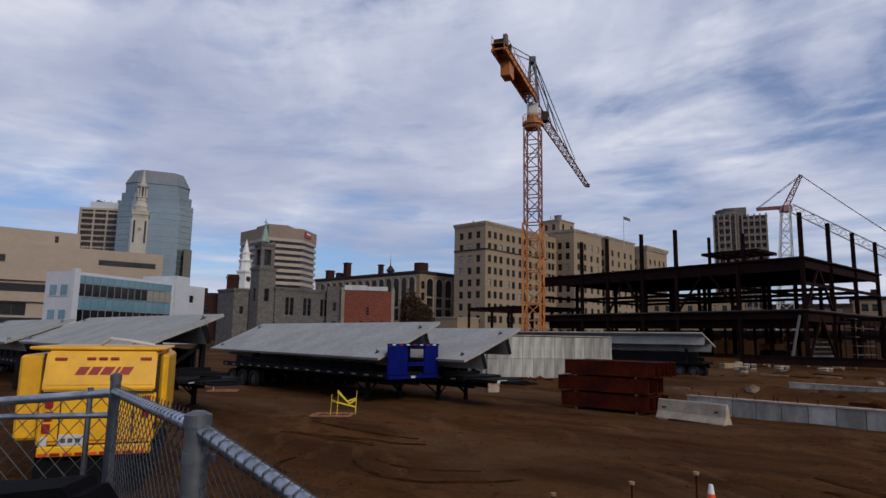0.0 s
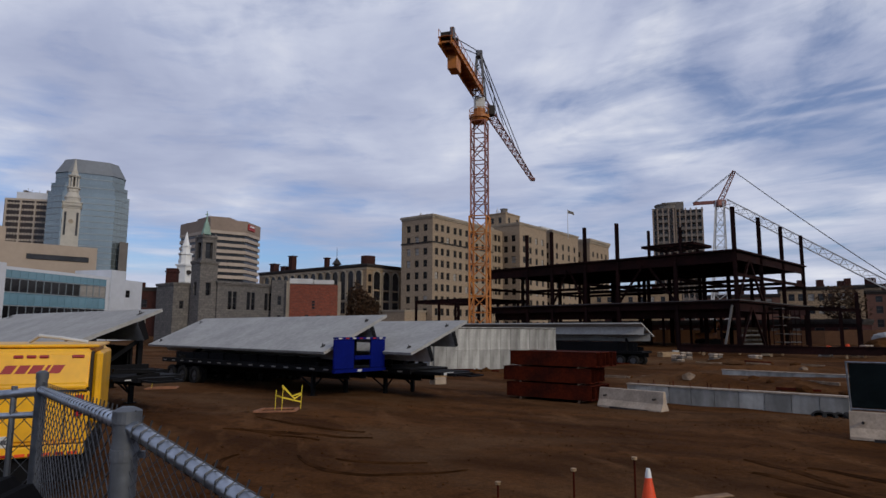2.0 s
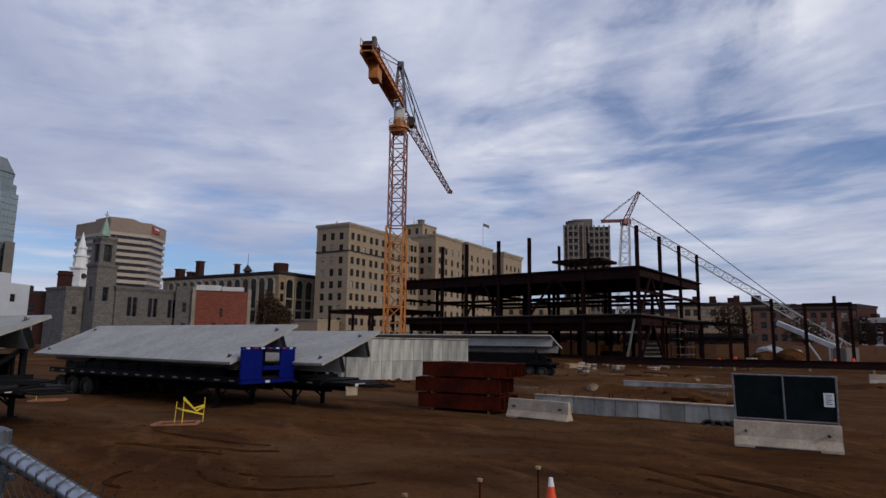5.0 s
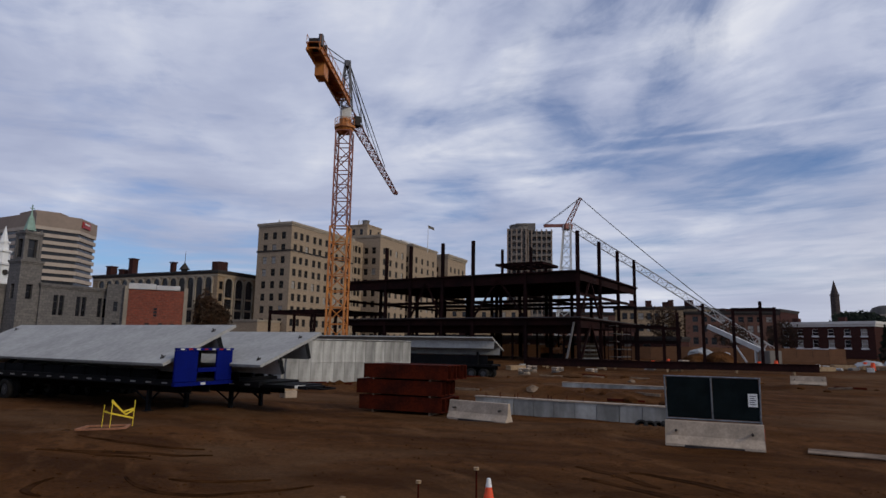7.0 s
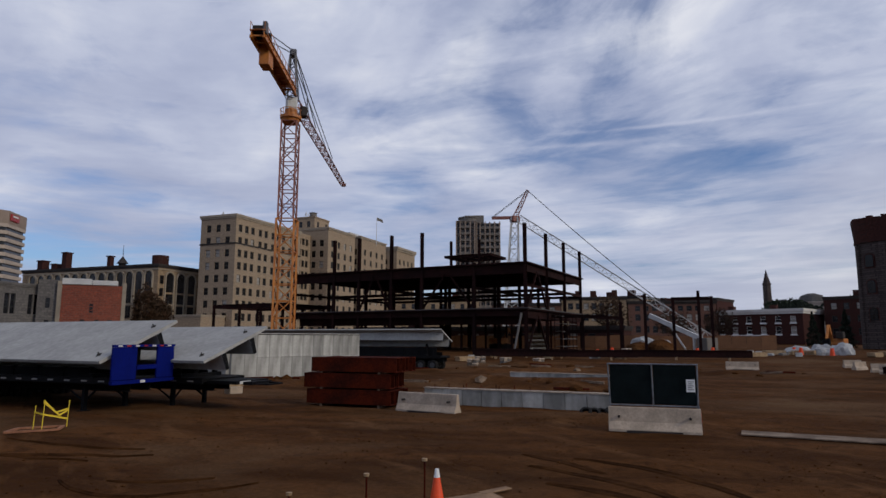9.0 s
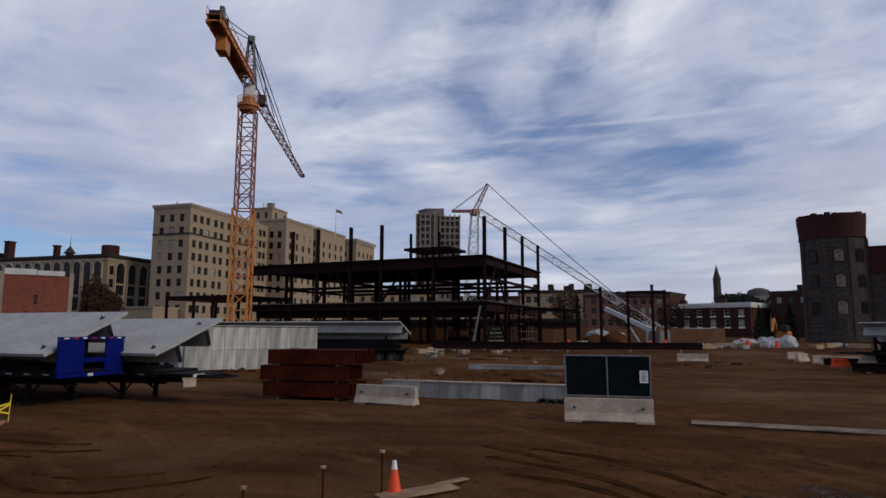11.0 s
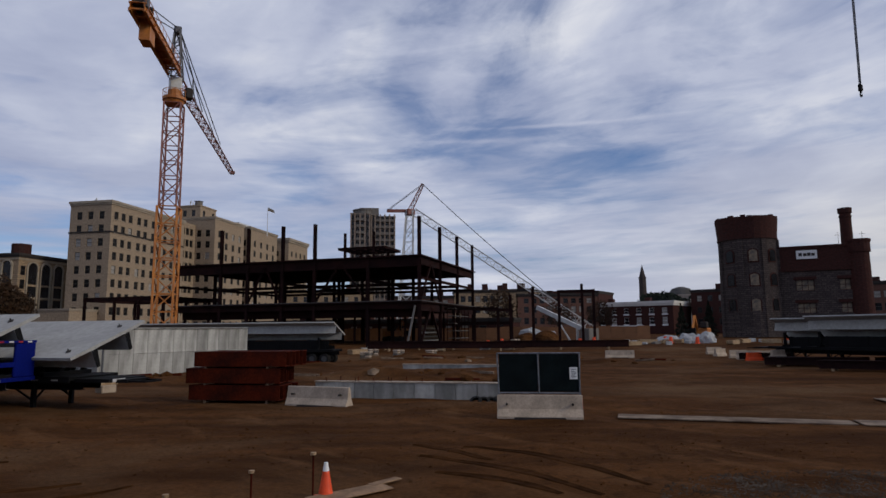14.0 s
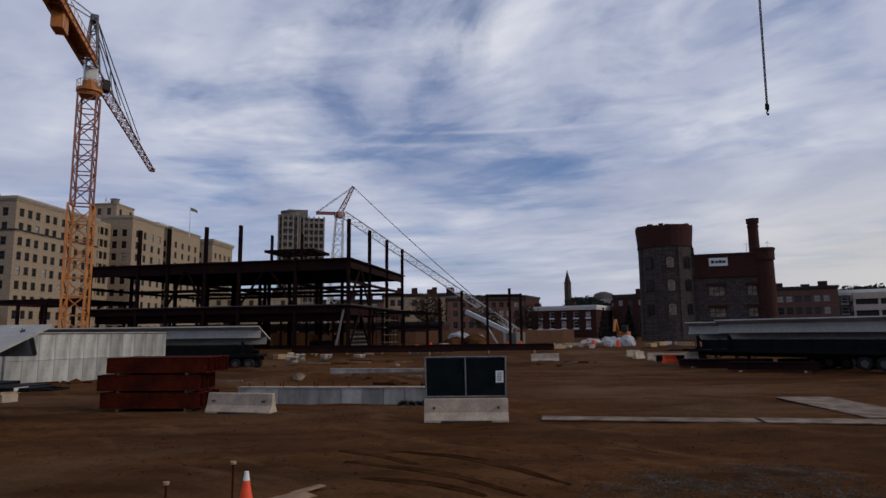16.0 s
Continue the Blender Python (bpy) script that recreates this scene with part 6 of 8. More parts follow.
def jersey(length=3.0, h=0.81):
    bm = bmesh.new()
    prof = [(-0.30, 0.0), (-0.30, 0.08), (-0.14, 0.33), (-0.075, h - 0.02), (-0.055, h), (0.055, h), (0.075, h - 0.02), (0.14, 0.33), (0.30, 0.08), (0.30, 0.0)]
    bm_prism(bm, prof, length, "x", -length / 2)
    bmesh.ops.bevel(bm, geom=[e for e in bm.edges if e.calc_length() < 1.0], offset=0.015, segments=1, affect="EDGES")
    me = mesh_of("barrier_body", bm, M_JERSEY)
    return me


JERSEY = jersey()


def barrier(x, y, turn, label, dz=0.0):
    b = thing("concrete_barrier", pose(x, y, gz(x, y) + dz, 0, 0, turn), label, "barrier", "concrete road barriers")
    part("body", JERSEY, M_JERSEY, b)
    # lifting holes and drain slot are dark solids, their shade given by colour
    bm = bmesh.new()
    for sx in (-1, 1):
        bm_cyl(bm, (sx * 1.15, -0.31, 0.5), (sx * 1.15, -0.06, 0.5), 0.04, 0.04, 8)
    part("lifting_hole", bm, M_DARK_TRIM, b)
    bm = bmesh.new()
    bm_span(bm, -0.9, 0.9, -0.305, 0.305, -0.03, 0.055)
    part("drain_slot", bm, M_DARK_TRIM, b)
    return b


def screened_barrier():
    a, b = Vector((13.85, 18.08)), Vector((16.13, 16.14))
    d = b - a
    turn = math.degrees(math.atan2(d.y, d.x))
    mid = (a + b) / 2 + Vector((-d.y, d.x)).normalized() * 0.3
    barrier(mid.x, mid.y, turn, "concrete barrier with a dark fence panel on top")
    k = thing("orange_mark", pose(mid.x, mid.y, gz(mid.x, mid.y), 0, 0, turn), "orange mark on the barrier's end", "paint mark")
    bm = bmesh.new()
    bm_prism(bm, [(-0.12, 0.36), (-0.07, 0.7), (0.07, 0.66), (0.12, 0.4)], 0.004, "x", 1.503)
    part("mark", bm, M_ORANGE, k)
    s = thing("fence_panel", pose(mid.x, mid.y, gz(mid.x, mid.y) + 0.81, 0, 0, turn), "dark mesh-covered fence panel in a galvanised frame", "fence panel")
    bm = bmesh.new()
    for p, q in (((-1.43, 0.06), (1.47, 0.06)), ((-1.5, 1.46), (1.47, 1.46)), ((-1.43, 0.0), (-1.48, 1.48)), ((1.42, 0.0), (1.45, 1.48)), ((0.0, 0.06), (-0.02, 1.46))):
        bm_cyl(bm, (p[0], 0, p[1]), (q[0], 0, q[1]), 0.028, 0.028, 8)
    part("frame", bm, M_GALV, s)
    for x0, x1 in ((-1.42, -0.035), (0.02, 1.41)):
        bm = bmesh.new()
        n, k = 14, 12
        v = [[bm.verts.new((x0 + (x1 - x0) * i / n, 0.012 * noise.noise((i * 0.5 + x0, j * 0.5, 3)) , 0.1 + 1.33 * j / k)) for i in range(n + 1)] for j in range(k + 1)]
        for j in range(k):
            for i in range(n):
                bm.faces.new((v[j][i], v[j][i + 1], v[j + 1][i + 1], v[j + 1][i]))
        bmesh.ops.solidify(bm, geom=bm.faces[:], thickness=0.006)
        part("screen", bm, M_SCREEN, s)
    bm = bmesh.new()
    bm_span(bm, 1.08, 1.36, -0.05, -0.035, 0.55, 0.97)
    n = part("notice", bm, M_WHITE, s, "white notice sheet")
    for k in range(5):
        bm = bmesh.new()
        bm_span(bm, 1.13, 1.31 - 0.04 * (k % 2), -0.054, -0.0515, 0.62 + 0.065 * k, 0.645 + 0.065 * k)
        part("lettering_bar", bm, M_CABLE, n)


def traffic_cone():
    x, y = 4.92, 11.75
    c = thing("traffic_cone", pose(x, y, gz(x, y)), "orange traffic cone with a white collar", "traffic cone")
    bm = bmesh.new()
    bm_span(bm, -0.19, 0.19, -0.19, 0.19, 0, 0.045, 0.02)
    part("base", bm, M_ORANGE, c)
    for name, z0, z1, r0, r1, m in (("body", 0.045, 0.50, 0.145, 0.062, M_ORANGE), ("collar", 0.50, 0.66, 0.063, 0.036, M_WHITE)):
        bm = bmesh.new()
        bm_cyl(bm, (0, 0, z0), (0, 0, z1), r0, r1, 20)
        part(name, bm, m, c, smooth=False)


def stakes():
    for x, y, h in ((4.66, 11.75, 0.87), (3.52, 11.86, 0.65), (2.04, 11.63, 0.47)):
        s = thing("steel_stake", pose(x, y, gz(x, y) - 0.1), "rusty steel stake with a pale cap", "stake", "survey stakes")
        bm = bmesh.new()
        bm_cyl(bm, (0, 0, 0), (0, 0, h + 0.08), 0.02, 0.02, 8)
        part("rod", bm, M_RUST, s)
        bm = bmesh.new()
        bm_cyl(bm, (0, 0, h + 0.06), (0, 0, h + 0.11), 0.05, 0.055, 10)
        part("cap", bm, M_WOOD, s)


def yard_boards():
    for (x, y, turn, l, w, label) in ((5.35, 11.55, 8, 1.7, 0.5, "muddy plywood board on the dirt by a cone"), (6.3, 11.95, 16, 0.8, 0.2, "short pale plank on the dirt")):
        b = thing("plywood_board", pose(x, y, gz(x, y) + 0.05, 2, 0, turn), label, "board", "boards on the dirt")
        bm = bmesh.new()
        bm_span(bm, -l / 2, l / 2, -w / 2, w / 2, 0, 0.02, 0.004)
        part("sheet", bm, M_PLY, b)
    # long timber mats
    for (a, b, w) in (((17.8, 16.1), (22.7, 10.5), 0.95), ((22.8, 10.4), (27.5, 5.1), 1.15), ((31.6, 12.6), (26.9, 7.4), 2.4)):
        a, b = Vector(a), Vector(b)
        d = b - a
        t = thing("timber_mat", pose(a.x, a.y, gz((a.x + b.x) / 2, (a.y + b.y) / 2) + 0.02, 0, 0, math.degrees(math.atan2(d.y, d.x))), "weathered timber mat lying on the dirt", "mat", "timber mats")
        n = max(3, round(w / 0.25))
        for i in range(n):
            bm = bmesh.new()
            bm_span(bm, 0, d.length, -w / 2 + i * w / n + 0.008, -w / 2 + (i + 1) * w / n - 0.008, 0, 0.045, 0.008)
            part("plank", bm, M_MAT, t)


def taped_frames():
    for x, y, turn, high in ((-3.95, 23.7, 8, True), (-11.2, 32.9, 20, False)):
        g = gz(x, y)
        s = thing("taped_pit_marker", pose(x, y, g, 0, 0, turn), "timber frame on the dirt with yellow caution tape", "marker", "taped markers")
        for p, q in (((-0.85, -0.35), (0.55, -0.4)), ((-0.55, 0.5), (0.7, 0.45)), ((-0.85, -0.35), (-0.55, 0.5)), ((0.55, -0.4), (0.7, 0.45))):
            bm = bmesh.new()
            bm_beam(bm, (*p, 0.05), (*q, 0.05), 0.09, 0.06)
            part("rail", bm, M_RED_LUMBER, s)
        posts = [(-0.15, 0.35, 0.75), (0.1, 0.0, 0.95), (0.78, 0.5, 0.88)] if high else [(-0.55, 0.3, 0.7)]
        for px, py, h in posts:
            bm = bmesh.new()
            bm_beam(bm, (px, py, 0), (px + 0.03, py, h), 0.024)
            part("post", bm, M_TAPE, s)
        if high:
            for p, q in (((0.1, 0, 0.93), (0.45, 0.2, 0.52)), ((0.45, 0.2, 0.52), (0.78, 0.48, 0.6)), ((-0.15, 0.34, 0.55), (0.1, 0, 0.5)), ((0.1, 0, 0.5), (0.78, 0.48, 0.28)), ((0.1, 0, 0.88), (0.55, 0.3, 0.42)), ((0.55, 0.3, 0.42), (0.78, 0.48, 0.55))):
                bm = bmesh.new()
                bm_beam(bm, p, q, 0.010, 0.055)
                part("tape", bm, M_TAPE, s)


# ---- street sweeper ----
def street_sweeper():
    x, y = -6.45, 12.0
    t = thing("street_sweeper", pose(x, y, 0.33, 0, 0, 20), "yellow street sweeper truck parked in the yard", "truck")
    # x to its right, y forwards, rear face at y = 0
    bm = bmesh.new()
    bm_span(bm, -0.98, 0.98, 0.08, 3.6, 0.78, 1.72, 0.03)
    body = part("body", bm, M_YELLOW, t)
    bm = bmesh.new()
    bm_prism(bm, [(0.0, 1.76), (0.0, 1.86), (0.16, 2.42), (0.25, 2.5), (3.6, 2.56), (3.6, 1.76)], 1.9, "x", -0.95)
    bmesh.ops.bevel(bm, geom=bm.edges[:], offset=0.03, segments=2, affect="EDGES")
    hood = part("hopper_hood", bm, M_YELLOW, t)
    bm = bmesh.new()
    bm_span(bm, -0.9, 0.9, 0.02, 0.075, 0.86, 1.66, 0.02)
    part("tailgate", bm, M_YELLOW, t)
    # dark strips along the seams and hood gaps, drawn for their shadow lines
    bm = bmesh.new()
    for x0 in (-0.62, 0.6):
        bm_span(bm, x0, x0 + 0.02, -0.001, 0.015, 0.9, 1.62)
    bm_span(bm, -0.95, 0.95, 0.03, 0.2, 1.725, 1.758)
    part("seam", bm, M_DARK_TRIM, body)
    for x0 in (-0.995, 0.955):
        bm = bmesh.new()
        bm_span(bm, x0, x0 + 0.04, 0.2, 0.5, 1.0, 2.45)
        part("gap_strip", bm, M_DARK_TRIM, body)
    for x0, x1, y0, y1, z0, z1 in ((-1.42, -1.0, 0.35, 2.2, 0.85, 2.42), (1.0, 1.15, 0.3, 3.0, 1.1, 2.45)):
        bm = bmesh.new()
        bm_span(bm, x0, x1, y0, y1, z0, z1, 0.05)
        part("side_box", bm, M_YELLOW, t)
    bm = bmesh.new()
    bm_span(bm, -1.28, 1.08, 0.3, 3.5, 2.52, 2.58, 0.02)
    part("roof_plate", bm, M_YELLOW, t)
    lamps = [(-0.80, 2.35, 0.2, 0.055), (-0.27, 2.36, 0.15, 0.055), (-0.07, 2.36, 0.15, 0.055), (0.13, 2.36, 0.15, 0.055), (0.65, 2.36, 0.2, 0.055)]
    for lx, lz, lw, lh in lamps:
        bm = bmesh.new()
        bm_box(bm, (lx + lw / 2, 0.135, lz), (lw, 0.05, lh), Matrix.Rotation(radians(-16), 3, "X"), 0.01)
        part("marker_lamp", bm, M_RED, hood)
    for lx, lz in ((-0.86, 1.55), (-0.86, 1.32), (-0.88, 1.10), (0.76, 1.58), (0.76, 1.36)):
        bm = bmesh.new()
        bm_span(bm, lx, lx + 0.13, -0.03, 0.019, lz - 0.085, lz + 0.085, 0.015)
        part("tail_lamp", bm, M_RED, body)
    bm = bmesh.new()
    bm_span(bm, -0.9, -0.78, -0.02, 0.018, 0.78, 0.95, 0.01)
    part("reversing_lamp", bm, M_PALE, body)
    bm = bmesh.new()
    bm_span(bm, -0.6, -0.2, -0.025, 0.017, 0.78, 0.98, 0.008)
    p = part("number_plate", bm, M_PALE, body)
    for k in range(3):
        bm = bmesh.new()
        bm_span(bm, -0.56 + 0.12 * k, -0.48 + 0.12 * k, -0.03, -0.0255, 0.84, 0.92)
        part("lettering_bar", bm, M_CABLE, p)
    for lx, lw in ((-0.42, 0.19), (-0.2, 0.18), (0.0, 0.2), (0.23, 0.06), (0.32, 0.2)):
        bm = bmesh.new()
        bm_prism(bm, [(lx - 0.03, 2.06), (lx + lw * 0.92 - 0.03, 2.06), (lx + lw * 0.92 + 0.05, 2.21), (lx + 0.05, 2.21)], 0.012, "y", 0.0)
        for v in bm.verts:
            v.co.y += 0.052 + (v.co.z - 2.06) * 0.2857
        part("logo_shape", bm, M_RED_PAINT, hood)
    bm = bmesh.new()
    bm_span(bm, -0.92, 0.96, -0.06, 0.075, 0.60, 0.78, 0.02)
    part("bumper", bm, M_YELLOW, t)
    # black box that fills in the shade beneath the sweeper
    bm = bmesh.new()
    bm_span(bm, -0.98, 0.98, 0.1, 3.4, 0.12, 0.6, 0.02)
    part("skirt", bm, M_BLACK, t, "black box for the shade under the body")
    for k in range(9):
        bm = bmesh.new()
        bm_span(bm, -0.9 + 0.2 * k, -0.74 + 0.2 * k, -0.068, -0.0605, 0.62, 0.67)
        part("reflector", bm, M_RED if k % 2 else M_ORANGE, t)
    bm = bmesh.new()
    pts = [(-0.15, 0.9, 2.62), (0.05, 0.6, 2.74), (0.4, 0.55, 2.70), (0.85, 0.6, 2.62)]
    for a, b in zip(pts, pts[1:]):
        bm_cyl(bm, a, b, 0.032, 0.032, 10)
    part("hose", bm, M_PALE, t)
    bm = bmesh.new()
    bm_span(bm, -1.0, 1.0, 3.6, 5.2, 0.9, 2.45, 0.1)
    part("cab", bm, M_YELLOW, t)
    bm = bmesh.new()
    bm_span(bm, 1.0, 1.012, 3.75, 4.8, 1.6, 2.3)
    bm_span(bm, -1.012, -1.0, 3.75, 4.8, 1.6, 2.3)
    part("window", bm, M_PANE, t)
    bm = bmesh.new()
    bm_beam(bm, (-1.5, 2.4, 2.3), (-1.95, 2.6, 2.2), 0.04)
    bm_span(bm, -2.05, -1.85, 2.55, 2.65, 1.6, 2.3, 0.03)
    part("mirror", bm, M_BLACK, t)
    bm = bmesh.new()
    bm_beam(bm, (1.2, 3.2, 1.9), (2.1, 3.6, 1.85), 0.09)
    bm_span(bm, 1.7, 2.1, 3.5, 3.7, 1.74, 1.86, 0.02)
    bm_beam(bm, (1.2, 3.0, 1.7), (2.2, 3.6, 1.78), 0.07)
    part("side_arm", bm, M_BLACK, t)
    bm = bmesh.new()
    bm_span(bm, -0.8, 0.8, 0.1, 5.0, 0.5, 0.8)
    part("chassis", bm, M_BLACK, t)
    for wx in (-0.85, 0.85):
        for wy in (0.9, 4.3):
            put_wheel(t, pose(wx, wy, 0.51, 0, 0, 0 if wx > 0 else 180))


# ---- chain-link fence ----
def chain_link(name, a, b, z0, z1, pitch, r, parent, z1b=None, slant=0.95):
    """Woven wire between two posts: two crossing sets of thin wires."""
    a, b = Vector(a), Vector(b)
    d = b - a
    length, h = d.length, z1 - z0
    u = d.normalized()
    nrm = Vector((-u.y, u.x, 0))
    verts, faces = [], []

    def wire(s0, t0, s1, t1, off):
        t0, t1 = [z0 + (t - z0) * (1 + ((z1b or z1) - z1) / h * s / length) for s, t in ((s0, t0), (s1, t1))]
        p, q = a + u * s0 + Vector((0, 0, t0)) + nrm * off, a + u * s1 + Vector((0, 0, t1)) + nrm * off
        k = (q - p).normalized()
        e, f = nrm * r, k.cross(nrm) * r
        i = len(verts)
        for c in (p, q):
            for g in (e, f * 0.87 - e * 0.5, -f * 0.87 - e * 0.5):
                verts.append(tuple(c + g))
        for m in range(3):
            faces.append((i + m, i + (m + 1) % 3, i + 3 + (m + 1) % 3, i + 3 + m))
    run = h * slant
    n = int((length + run) / pitch)
    for i in range(n + 1):
        s = i * pitch - run
        for sign in (1, -1):
            s0, s1, t0, t1 = s, s + run, z0, z1
            if s0 < 0:
                t0, s0 = z0 + (0 - s) / run * h, 0
            if s1 > length:
                t1, s1 = z1 - (s + run - length) / run * h, length
            if s1 - s0 < 0.01:
                continue
            if sign < 0:
                t0, t1 = z1 - (t0 - z0), z1 - (t1 - z0)
            wire(s0, t0, s1, t1, 0.003 * sign)
    me = bpy.data.meshes.new(name)
    me.from_pydata(verts, [], faces)
    me.materials.append(M_WIRE)
    ob = part(name, me, M_WIRE, parent)
    return tagged(ob, "woven galvanised wire mesh", kind="stuff")


def fence():
    f = thing("chain_link_fence", Matrix.Identity(4), "galvanised chain-link fence with round posts and rails", "fence")
    near, corner, left, end = Vector((-0.532, 1.404, 0)), Vector((-1.415, 2.76, 0)), Vector((-3.5, 2.9, 0)), Vector((0.26, 0.79, 0))
    low = 1.62
    for p, top, r in ((near, 3.018, 0.0265), (corner, 3.01, 0.0215), (left, 2.9, 0.026), (end, 2.76, 0.0265)):
        bm = bmesh.new()
        bm_cyl(bm, p + Vector((0, 0, 1.2)), p + Vector((0, 0, top)), r, r, 24, False)
        post = part("post", bm, M_POST, f, smooth=True)
        bm = bmesh.new()
        bm_cyl(bm, p + Vector((0, 0, top - 0.02)), p + Vector((0, 0, top + 0.006)), r * 1.12, r * 1.1, 20)
        bm_cyl(bm, p + Vector((0, 0, top + 0.006)), p + Vector((0, 0, top + 0.014)), r * 1.1, r * 0.5, 20)
        part("post_cap", bm, M_POST, post)
        for z in (top - 0.085, top - 0.45, top - 0.8):
            bm = bmesh.new()
            bm_cyl(bm, p + Vector((0, 0, z - 0.012)), p + Vector((0, 0, z + 0.012)), r * 1.1, r * 1.1, 20)
            bm_box(bm, p + Vector((r * 1.2, 0, z)), (0.02, 0.012, 0.014))
            part("tension_band", bm, M_POST, post)
    for a, b, z, w, zb in ((corner, near, 2.945, 0.0175, 2.995), (near, end, 2.995, 0.016, 2.735), (corner, left, 2.94, 0.019, 2.74), (corner, left, 2.845, 0.013, 2.76)):
        bm = bmesh.new()
        bm_cyl(bm, a + Vector((0, 0, z)), b + Vector((0, 0, zb)), w, w, 24, False)
        part("rail", bm, M_RAIL, f, smooth=True)
    u = (left - corner).normalized()
    bm = bmesh.new()
    bm_cyl(bm, corner + u * 0.11 + Vector((0, 0, 1.62)), corner + u * 0.11 + Vector((0, 0, 2.96)), 0.012, 0.012, 8)
    bm_cyl(bm, corner + u * 0.62 + Vector((0, 0, 2.74)), corner + u * 0.62 + Vector((0, 0, 2.93)), 0.012, 0.012, 8)
    part("tension_bar", bm, M_GALV, f)
    chain_link("mesh", corner, near, low, 2.95, 0.080, 0.0019, f, 3.0, 1.8)
    chain_link("mesh", near, end, low - 0.25, 3.0, 0.030, 0.0011, f, 2.74, 1.0)
    chain_link("mesh", corner, left, low, 2.95, 0.086, 0.0023, f, 2.76)
    # ends of the wires twisted over the top rail
    bm = bmesh.new()
    for a, b, za, zb in ((corner, near, 2.945, 2.995), (near, end, 2.995, 2.735)):
        n = int((b - a).length / (0.05 if a is corner else 0.03))
        d = (b - a).normalized()
        for i in range(n):
            p = a.lerp(b, (i + 0.5) / n)
            z = za + (zb - za) * (i + 0.5) / n
            q = [p + Vector((d.y * 0.019 * math.cos(k), -d.x * 0.019 * math.cos(k), z + 0.019 * math.sin(k))) + d * 0.004 * k for k in (-1.6, -0.5, 0.6, 1.6, 2.8, 4.0)]
            for s, e in zip(q, q[1:]):
                bm_wire(bm, s, e, 0.0019)
            bm_wire(bm, q[3], q[3] + Vector((0, 0, 0.016)) + d * 0.008, 0.002)
    tagged(part("wire_twist", bm, M_WIRE, f), "twisted wire ends along the rail", kind="stuff")
    # something black stands behind the fence's foot
    b = thing("covered_box", pose(-1.2, 1.66, 1.2, 0, 0, 4), "box covered in black fabric beside the fence", "covered box")
    bm = bmesh.new()
    bm_prism(bm, [(-1.0, 0), (0.44, 0), (0.42, 1.40), (0.27, 1.61), (0.0, 1.585), (-1.0, 1.50)], 0.22, "y", -0.06)
    bmesh.ops.bevel(bm, geom=bm.edges[:], offset=0.03, segments=2, affect="EDGES")
    part("cover", bm, M_FABRIC, b)


